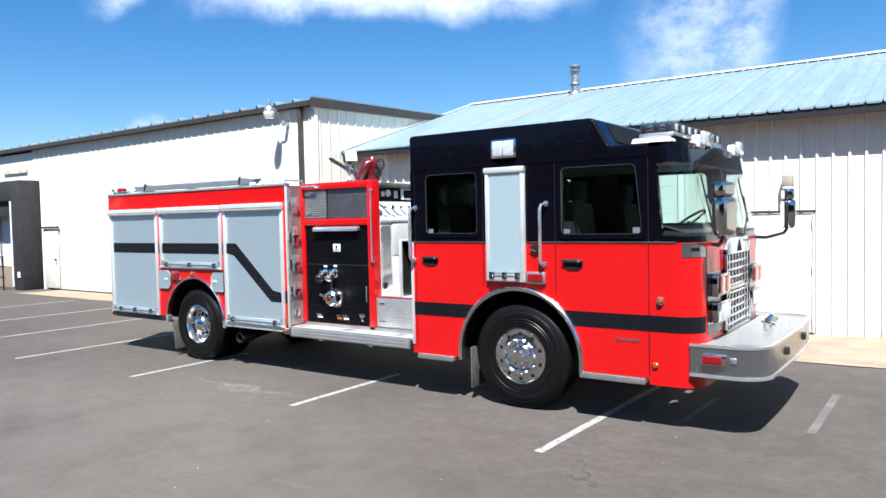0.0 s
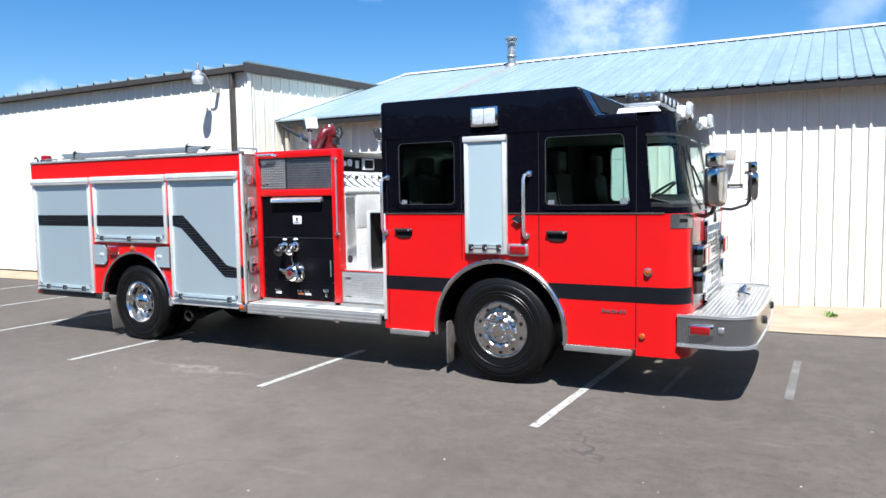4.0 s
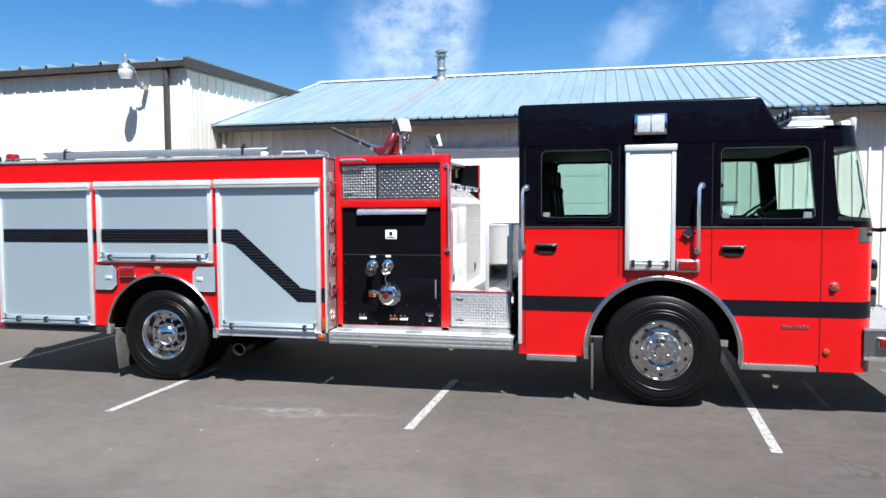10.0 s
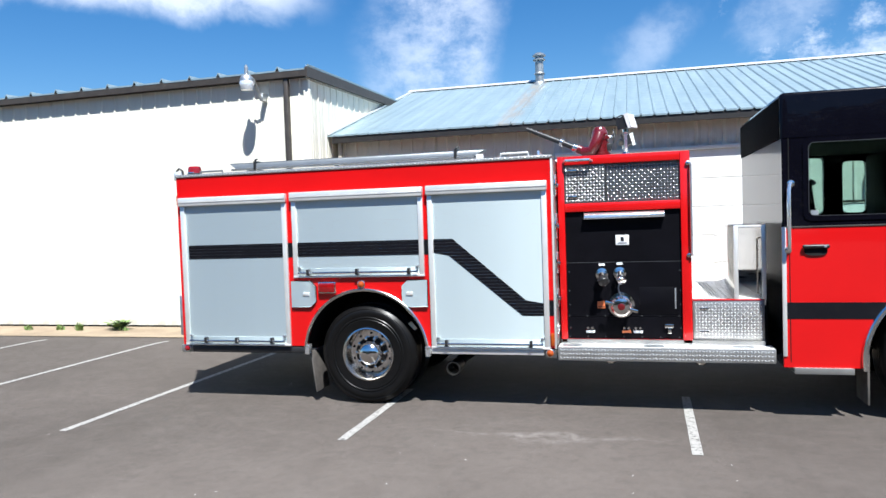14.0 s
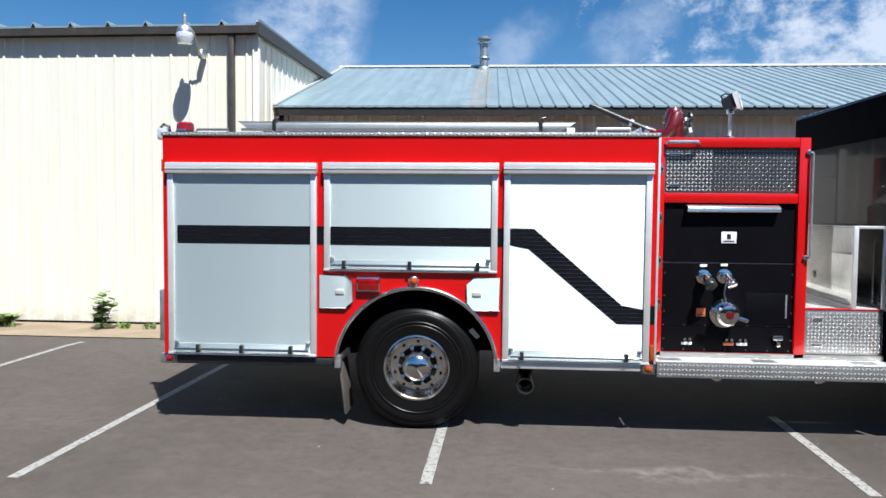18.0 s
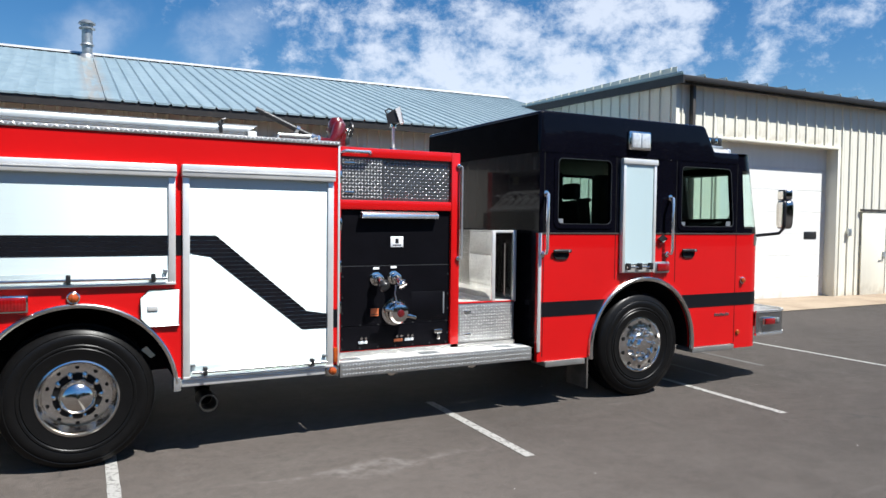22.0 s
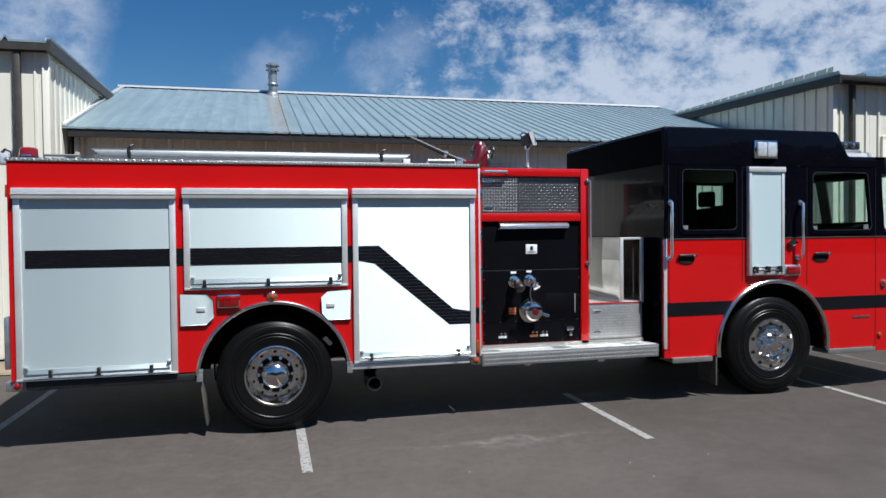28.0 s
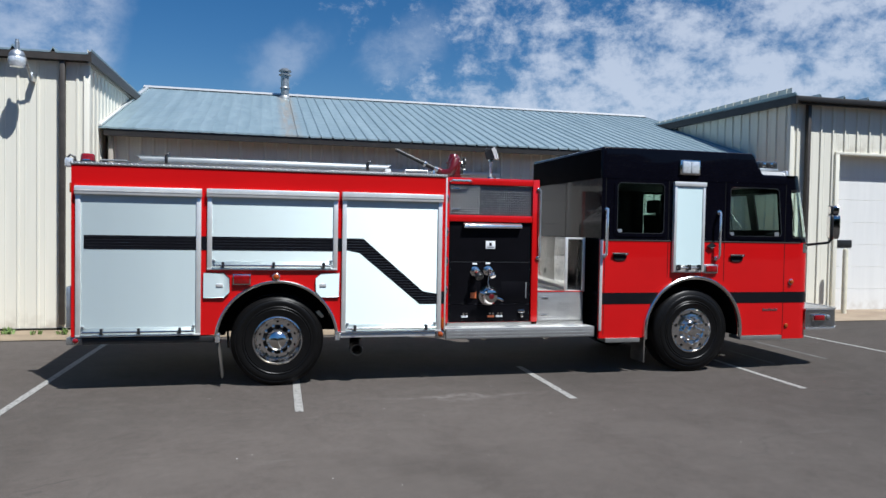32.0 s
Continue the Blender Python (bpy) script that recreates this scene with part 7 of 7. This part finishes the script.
mk = part("marker_light", lathe(NB(), [(0.028, YN + 0.002), (0.028, YN - 0.01), (0.02, YN - 0.018), (0.0, YN - 0.02)], (-2.095, 0, 0.575), "y", 18), M_AMBER, cab)
for k in range(8):
    part("model_mark", soften(box(NB(), -2.455 + k * 0.028, -2.435 + k * 0.028, YN - 0.006, YN, 0.765 + 0.004 * (k % 2), 0.80 - 0.006 * (k % 3)), 0.002), M_BRUSHSS, cab)


def cab_step(x0, x1, z):
    s = part("cab_step", soften(box(NB(), x0, x1, YN - 0.025, YN + 0.2, z - 0.045, z), 0.006), M_TREAD, cab, "tread plate cab step")
    part("step_lip", soften(box(NB(), x0, x1, YN - 0.034, YN - 0.022, z - 0.05, z + 0.002), 0.003), M_TREAD, s)


cab_step(-4.68, -4.22, 0.455)
cab_step(-2.80, -2.18, 0.448)

# nose fittings
fy0, fy1, fz0, fz1 = 6.87, 7.83, 0.79, 1.63
gl = part("grille", soften(prism(NB(), [(fy0, fz0), (fy1, fz0), (fy1, fz1 - 0.06), (fy1 - 0.10, fz1 + 0.03), (fy0 + 0.10, fz1 + 0.03), (fy0, fz1 - 0.06)], "x", -1.735, -1.672), 0.008), M_SATIN, cab, "chrome grid grille")
bm = nose_band([0.84, 1.1, 1.385], 10, NP - 10, 0.006)
for v in bm.verts:
    v.co.x += 0.004
part("front_sheet", bm, M_SSFRONT, cab, "plain stainless front sheet")
for y0, y1, z0, z1 in ((fy0, fy0 + 0.035, fz0, fz1 - 0.07), (fy1 - 0.035, fy1, fz0, fz1 - 0.07), (fy0, fy1, fz0, fz0 + 0.035), (fy0, fy1, 1.175, 1.21)):
    part("grille_frame", soften(box(NB(), -1.685, -1.655, y0, y1, z0, z1), 0.004), M_CHROMEDIM, gl)
bm = prism(NB(), [(fy0, fz1 - 0.12), (fy1, fz1 - 0.12), (fy1, fz1 - 0.06), (fy1 - 0.11, fz1 + 0.035), (fy0 + 0.11, fz1 + 0.035), (fy0, fz1 - 0.06)], "x", -1.685, -1.655)
part("grille_crown", soften(bm, 0.005), M_STAINLESS, gl, "chrome crown of the grille")
for k in range(1, 8):
    y = fy0 + (fy1 - fy0) * k / 8
    part("grille_bar", soften(box(NB(), -1.667, -1.658, y - 0.010, y + 0.010, fz0 + 0.03, fz1 - 0.11), 0.003), M_STAINLESS, gl)
for k in range(1, 10):
    z = fz0 + (fz1 - 0.12 - fz0) * k / 10
    part("grille_bar", soften(box(NB(), -1.669, -1.660, fy0 + 0.02, fy1 - 0.02, z - 0.010, z + 0.010), 0.003), M_STAINLESS, gl)
part("grille_badge", soften(prism(NB(), [(7.26, 1.53), (7.44, 1.53), (7.35, 1.64)], "x", -1.656, -1.648), 0.003), M_CHASSIS, gl, "dark three-cornered badge")
part("nose_plate", nose_band([1.62, BELT + 0.05], 14, NP - 14, 0.01), M_BRUSHSS, cab)
for y0, y1 in ((6.46, 6.88), (7.82, 8.24)):
    for z0, z1, kinds in ((1.17, 1.36, (M_REDLENS, M_AMBER)), (0.93, 1.12, (M_CLEAR, M_CLEAR))):
        yc = (y0 + y1) / 2
        xx = nose_x(yc) - 0.02
        hl = part("headlight", soften(box(NB(), xx, xx + 0.085, y0, y1, z0, z1), 0.012), M_CHROMEDIM, cab, "chrome headlight bezel")
        for k in range(2):
            a = y0 + 0.02 + k * (y1 - y0 - 0.03) / 2
            part("lens", soften(box(NB(), xx + 0.083, xx + 0.098, a, a + (y1 - y0) / 2 - 0.03, z0 + 0.025, z1 - 0.025), 0.012), kinds[k], hl)
for i0, i1, dy in ((3, 10, -0.004), (NP - 10, NP - 3, 0.004)):
    bm = nose_band([BELT - 0.13, BELT - 0.008], i0, i1, 0.004)
    bmesh.ops.translate(bm, verts=bm.verts, vec=(0.003, dy, 0))
    cp = part("corner_plate", bm, M_BRUSHSS, cab, "brushed steel corner plate")
    bm = nose_band([BELT - 0.08, BELT - 0.05], i0 + 2, i1 - 2, 0.004)
    bmesh.ops.translate(bm, verts=bm.verts, vec=(0.005, dy * 1.6, 0))
    part("slot", bm, M_CHASSIS, cp, "dark slot")

# wipers
for y0, y1 in ((6.85, 6.55), (7.6, 7.9)):
    wp_ = part("wiper", pipe(NB(), [(nose_x(y0) + 0.02, y0, BELT + 0.02), (lean(nose_x(y0), 1.85) + 0.05, (y0 + y1) / 2, 1.86), (lean(nose_x(y1), 2.05) + 0.03, y1, 2.06)], 0.009), M_BLACKP, cab, "black wiper")
    part("blade", rod(NB(), (lean(nose_x(y1), 1.78) + 0.02, y1 + 0.02, 1.80), (lean(nose_x(y1), 2.25) + 0.02, y1 - 0.02, 2.24), 0.008, 8), M_BLACKP, wp_)

# light bar and lamps on the low roof
lb = part("light_bar", soften(box(NB(), -2.34, -2.02, 6.52, 8.18, 2.60, 2.635), 0.008), M_GALV, eng, "roof light bar with clear lenses")
for k in range(8):
    y = 6.53 + k * 0.205
    mod = part("module", soften(box(NB(), -2.33, -2.03, y, y + 0.195, 2.638, 2.728), 0.012), M_LENSBLUE, lb)
    part("reflector", soften(box(NB(), -2.032, -2.022, y + 0.06, y + 0.135, 2.655, 2.711), 0.004), M_CLEAR, mod, "bright square reflector")
    part("divider", soften(box(NB(), -2.335, -2.024, y + 0.195, y + 0.205, 2.636, 2.73), 0.002), M_BLACKP, lb)
for k in range(5):
    part("end_louvre", soften(box(NB(), -2.31 + k * 0.055, -2.27 + k * 0.055, 6.522, 6.534, 2.652 + 0.006 * (k % 2), 2.712), 0.004), M_CHROME if k % 2 else M_DARKSTEEL, lb)
for y in (6.44, 7.96):
    part("foot", soften(prism(NB(), [(-2.40, ROOF_LO), (-1.99, ROOF_LO), (-2.03, 2.578), (-2.36, 2.578)], "y", y, y + 0.14), 0.01), M_WHITE, lb)
for k, y in enumerate((7.05, 7.2, 7.35, 7.5, 7.65)):
    part("cab_marker", lathe(NB(), [(0.045, 2.50), (0.04, 2.535), (0.0, 2.55)], (-1.90 + 0.0, y, 0), "z", 14), M_CHROME, eng, "small chrome roof marker")
for y in (6.72, 8.0):
    fl = part("flood_light", soften(box(NB(), -1.90, -1.82, y - 0.09, y + 0.09, 2.49, 2.60), 0.012), M_WHITE, eng, "white brow flood light")
    part("lamp_face", soften(box(NB(), -1.82, -1.77, y - 0.10, y + 0.10, 2.50, 2.63), 0.02), M_CLEAR, fl)
hn = part("air_horn", lathe(NB(), [(0.03, -2.3), (0.03, -1.95), (0.045, -1.87), (0.07, -1.82), (0.06, -1.82), (0.0, -1.86)], (0, 7.0, 2.56), "x", 18), M_CHROME, eng, "chrome roof horn")


def pillow(cx, cy, cz, hx, hy, hz, power, taper=0.0, pivot=None, yaw=0.0):
    """A rounded box, narrower at the foot by taper."""
    bm = NB()
    bmesh.ops.create_uvsphere(bm, u_segments=32, v_segments=20, radius=1.0)
    for v in bm.verts:
        q = [math.copysign(abs(c) ** power, c) for c in v.co]
        f = 1 - taper * (1 - q[2]) / 2
        v.co = Vector((cx + hx * q[0] * f, cy + hy * q[1] * f, cz + hz * q[2]))
    bmesh.ops.rotate(bm, cent=(pivot, cy, 0), matrix=Matrix.Rotation(radians(yaw), 3, "Z"), verts=bm.verts)
    return bm


def mirror(y, s):
    """A truck mirror on an arm. s is -1 on the near side and 1 on the far side."""
    x = -1.495 if s < 0 else -1.467
    m = part("mirror", pipe(NB(), [(-1.72, y - s * 0.46, 1.63), (-1.62, y - s * 0.34, 1.62), (x - 0.03, y - s * 0.04, 1.66), (x, y, 1.72)], 0.018, 10), M_DARKSTEEL, cab, "tall chrome truck mirror on a steel arm")
    part("housing", pillow(x + 0.02, y, 1.87, 0.055, 0.090, 0.160, 0.42, 0.10, pivot=x, yaw=26 * s), M_CHROMEDIM, m, "chrome mirror back")
    part("rim", pillow(x - 0.030, y, 1.87, 0.020, 0.090, 0.158, 0.36, 0.08, pivot=x, yaw=26 * s), M_BLACKP, m, "black rim round the glass")
    part("mirror_glass", pillow(x - 0.050, y, 1.87, 0.007, 0.078, 0.144, 0.34, 0.08, pivot=x, yaw=26 * s), M_CHROME, m, "mirror glass")
    part("spot_mirror", pillow(x + 0.01, y, 2.088, 0.048, 0.082, 0.060, 0.42, pivot=x, yaw=26 * s), M_CHROMEDIM, m)
    part("rim", pillow(x - 0.03, y, 2.088, 0.018, 0.080, 0.058, 0.36, pivot=x, yaw=26 * s), M_BLACKP, m)
    part("mirror_glass", pillow(x - 0.044, y, 2.088, 0.006, 0.068, 0.048, 0.34, pivot=x, yaw=26 * s), M_CHROME, m)
    part("mirror_post", rod(NB(), (x - 0.01, y, 2.0), (x - 0.01, y, 2.06), 0.014, 8), M_DARKSTEEL, m)


mirror(6.11, -1)
mirror(8.77, 1)

# front bumper
def bumper_plan(off=0.0):
    pts = [(-1.80, YN + off), (-1.44, YN + off)]
    for k in range(1, 9):
        a = radians(78 * k / 8)
        pts.append((-1.44 + (0.24 - off) * math.sin(a) * 1.05, YN + 0.26 - (0.26 - off) * math.cos(a)))
    half = (YN + 8.58) / 2
    for k in range(1, 5):
        t = k / 4
        x0, y0 = pts[9]
        pts.append((x0 + (-1.168 - off - x0) * (1 - (1 - t) ** 2), y0 + (half - y0) * t))
    return pts + [(x, YN + 8.58 - y) for x, y in pts[-2::-1]]


def ring_wall(outer, z0, z1, thick):
    bm = NB()
    n = len(outer)
    inner = []
    for k, (x, y) in enumerate(outer):
        a, b = Vector(outer[max(k - 1, 0)]), Vector(outer[min(k + 1, n - 1)])
        d = (b - a).normalized()
        inner.append((x - d.y * thick, y + d.x * thick))
    vs = [[bm.verts.new((x, y, z)) for x, y in p] for p, z in ((outer, z0), (outer, z1), (inner, z1), (inner, z0))]
    for k in range(n - 1):
        for q in range(4):
            a, b = vs[q], vs[(q + 1) % 4]
            bm.faces.new((a[k], a[k + 1], b[k + 1], b[k]))
    bm.faces.new([v[0] for v in vs]), bm.faces.new([v[-1] for v in vs])
    return bm


BPL = bumper_plan()
bp = part("front_bumper", ring_wall(BPL, 0.535, 0.775, 0.012), M_BRUSHSS, eng, "brushed steel extended front bumper")
part("top_lip", ring_wall(bumper_plan(-0.008), 0.770, 0.792, 0.022), M_STAINLESS, bp)
part("bottom_lip", ring_wall(bumper_plan(-0.012), 0.515, 0.540, 0.03), M_STAINLESS, bp)
bm = NB()
bm.faces.new([bm.verts.new((x, y, 0.78)) for x, y in bumper_plan(0.012)])
r = bmesh.ops.extrude_face_region(bm, geom=bm.faces[:])
bmesh.ops.translate(bm, verts=[v for v in r["geom"] if isinstance(v, bmesh.types.BMVert)], vec=(0, 0, -0.02))
part("gravel_shield", bm, M_TREAD, bp, "tread plate bumper top")
part("bumper_back", box(NB(), -1.84, -1.72, 6.5, 8.3, 0.50, 0.76), M_CHASSIS, bp)
b = part("corner_light", soften(box(NB(), -1.70, -1.50, YN - 0.03, YN + 0.004, 0.625, 0.715), 0.01), M_CHROME, bp, "red corner light")
part("lens", soften(box(NB(), -1.69, -1.53, YN - 0.05, YN - 0.026, 0.635, 0.705), 0.012), M_REDLENS, b)
part("plug", soften(box(NB(), -1.47, -1.42, YN - 0.015, YN + 0.004, 0.65, 0.70), 0.008), M_GALV, bp)
sw_ = part("bumper_swivel", rod(NB(), (-1.40, 7.35, 0.78), (-1.40, 7.35, 0.85), 0.04, 16), M_CHROME, bp, "chrome hose swivel")
part("swivel_elbow", pipe(NB(), [(-1.40, 7.35, 0.83), (-1.40, 7.35, 0.87), (-1.38, 7.40, 0.89), (-1.36, 7.47, 0.87)], 0.032, 12), M_CHROME, sw_)
part("swivel_lever", rod(NB(), (-1.44, 7.30, 0.86), (-1.32, 7.22, 0.85), 0.012, 8), M_CHROME, sw_)
for y in (6.95, 7.85):
    part("tow_eye", soften(box(NB(), -1.185, -1.145, y - 0.035, y + 0.035, 0.63, 0.70), 0.015), M_DARKSTEEL, bp)
for y in (6.9, 7.9):
    part("chassis_horn", box(NB(), -1.95, -1.25, y - 0.06, y + 0.06, 0.55, 0.70), M_CHASSIS, eng)

tread(bp, "xy", -1.74, -1.21, 6.24, 8.54, 0.780, 1, M_LOZ, 0.036, lambda x, y: x > -1.48 and (y < 6.42 or y > 8.36))
for x0, x1, z in ((-4.67, -4.23, 0.455), (-2.79, -2.19, 0.448)):
    tread(cab, "xy", x0, x1, YN - 0.02, YN + 0.18, z, 1)

# ---- weeds by the wall ----
random.seed(7)


def weed(name, x, y, h, n, label):
    bm = NB()
    z0 = rise(x, y)
    for k in range(n):
        a, t = random.uniform(0, 6.283), random.uniform(0.2, 1.0)
        base = Vector((x + random.uniform(-0.08, 0.08), y + random.uniform(-0.05, 0.05), z0 + 0.01))
        tip = base + Vector((math.cos(a) * 0.5 * h * t, math.sin(a) * 0.4 * h * t, h * random.uniform(0.45, 1.0)))
        mid_p = (base + tip) / 2 + Vector((0, 0, 0.1 * h))
        w = Vector((-math.sin(a), math.cos(a), 0)) * random.uniform(0.012, 0.03)
        v = [bm.verts.new(p) for p in (base - w * 0.4, base + w * 0.4, mid_p + w, tip, mid_p - w)]
        bm.faces.new(v)
    return single(name, bm, M_LEAF, (x, y, z0), label, "weed", "weeds by the wall", "stuff")


for x, y, h, n in ((-13.62, 11.3, 0.14, 24), (-13.2, 11.25, 0.12, 20), (-12.75, 11.3, 0.13, 26), (-12.3, 11.2, 0.10, 20), (-16.4, 11.2, 0.18, 30), (-16.9, 11.25, 0.12, 20),
                    (-17.6, 11.2, 0.12, 20), (-11.9, 11.15, 0.14, 20), (-0.6, 11.9, 0.10, 16), (-15.4, 11.2, 0.1, 16)):
    weed("weed", x, y, h, n, "small green weed tuft in the sandy strip")


def leafy_weed(x, y, h):
    """A low broad-leaved weed: a few stems with leaves set along them."""
    z0 = rise(x, y)
    w = thing("weed", (x, y, z0), "leafy green weed growing against the cream wall", "weed", "weeds by the wall")
    stems, leaves = NB(), NB()
    for k in range(7):
        a, lean_ = random.uniform(0, 6.283), random.uniform(0.05, 0.26)
        tip = Vector((x + math.cos(a) * lean_, y + math.sin(a) * lean_ * 0.7, z0 + h * random.uniform(0.6, 1.0)))
        foot = Vector((x + math.cos(a) * 0.03, y + math.sin(a) * 0.03, z0))
        rod(stems, foot, tip, 0.006, 6, 0.003)
        for j in range(13):
            t = 0.2 + 0.8 * j / 12
            p = foot.lerp(tip, t)
            b = random.uniform(0, 6.283)
            d = Vector((math.cos(b), math.sin(b), random.uniform(-0.1, 0.5))).normalized() * random.uniform(0.13, 0.20)
            n = d.cross(Vector((0, 0, 1))).normalized() * random.uniform(0.055, 0.085)
            leaves.faces.new([leaves.verts.new(q) for q in (p, p + d * 0.4 + n, p + d, p + d * 0.4 - n)])
    part("stems", stems, M_LEAF, w)
    tagged(part("leaves", leaves, M_LEAF, w), kind="stuff")


leafy_weed(-13.98, 11.25, 0.58)
leafy_weed(-15.6, 11.28, 0.20)
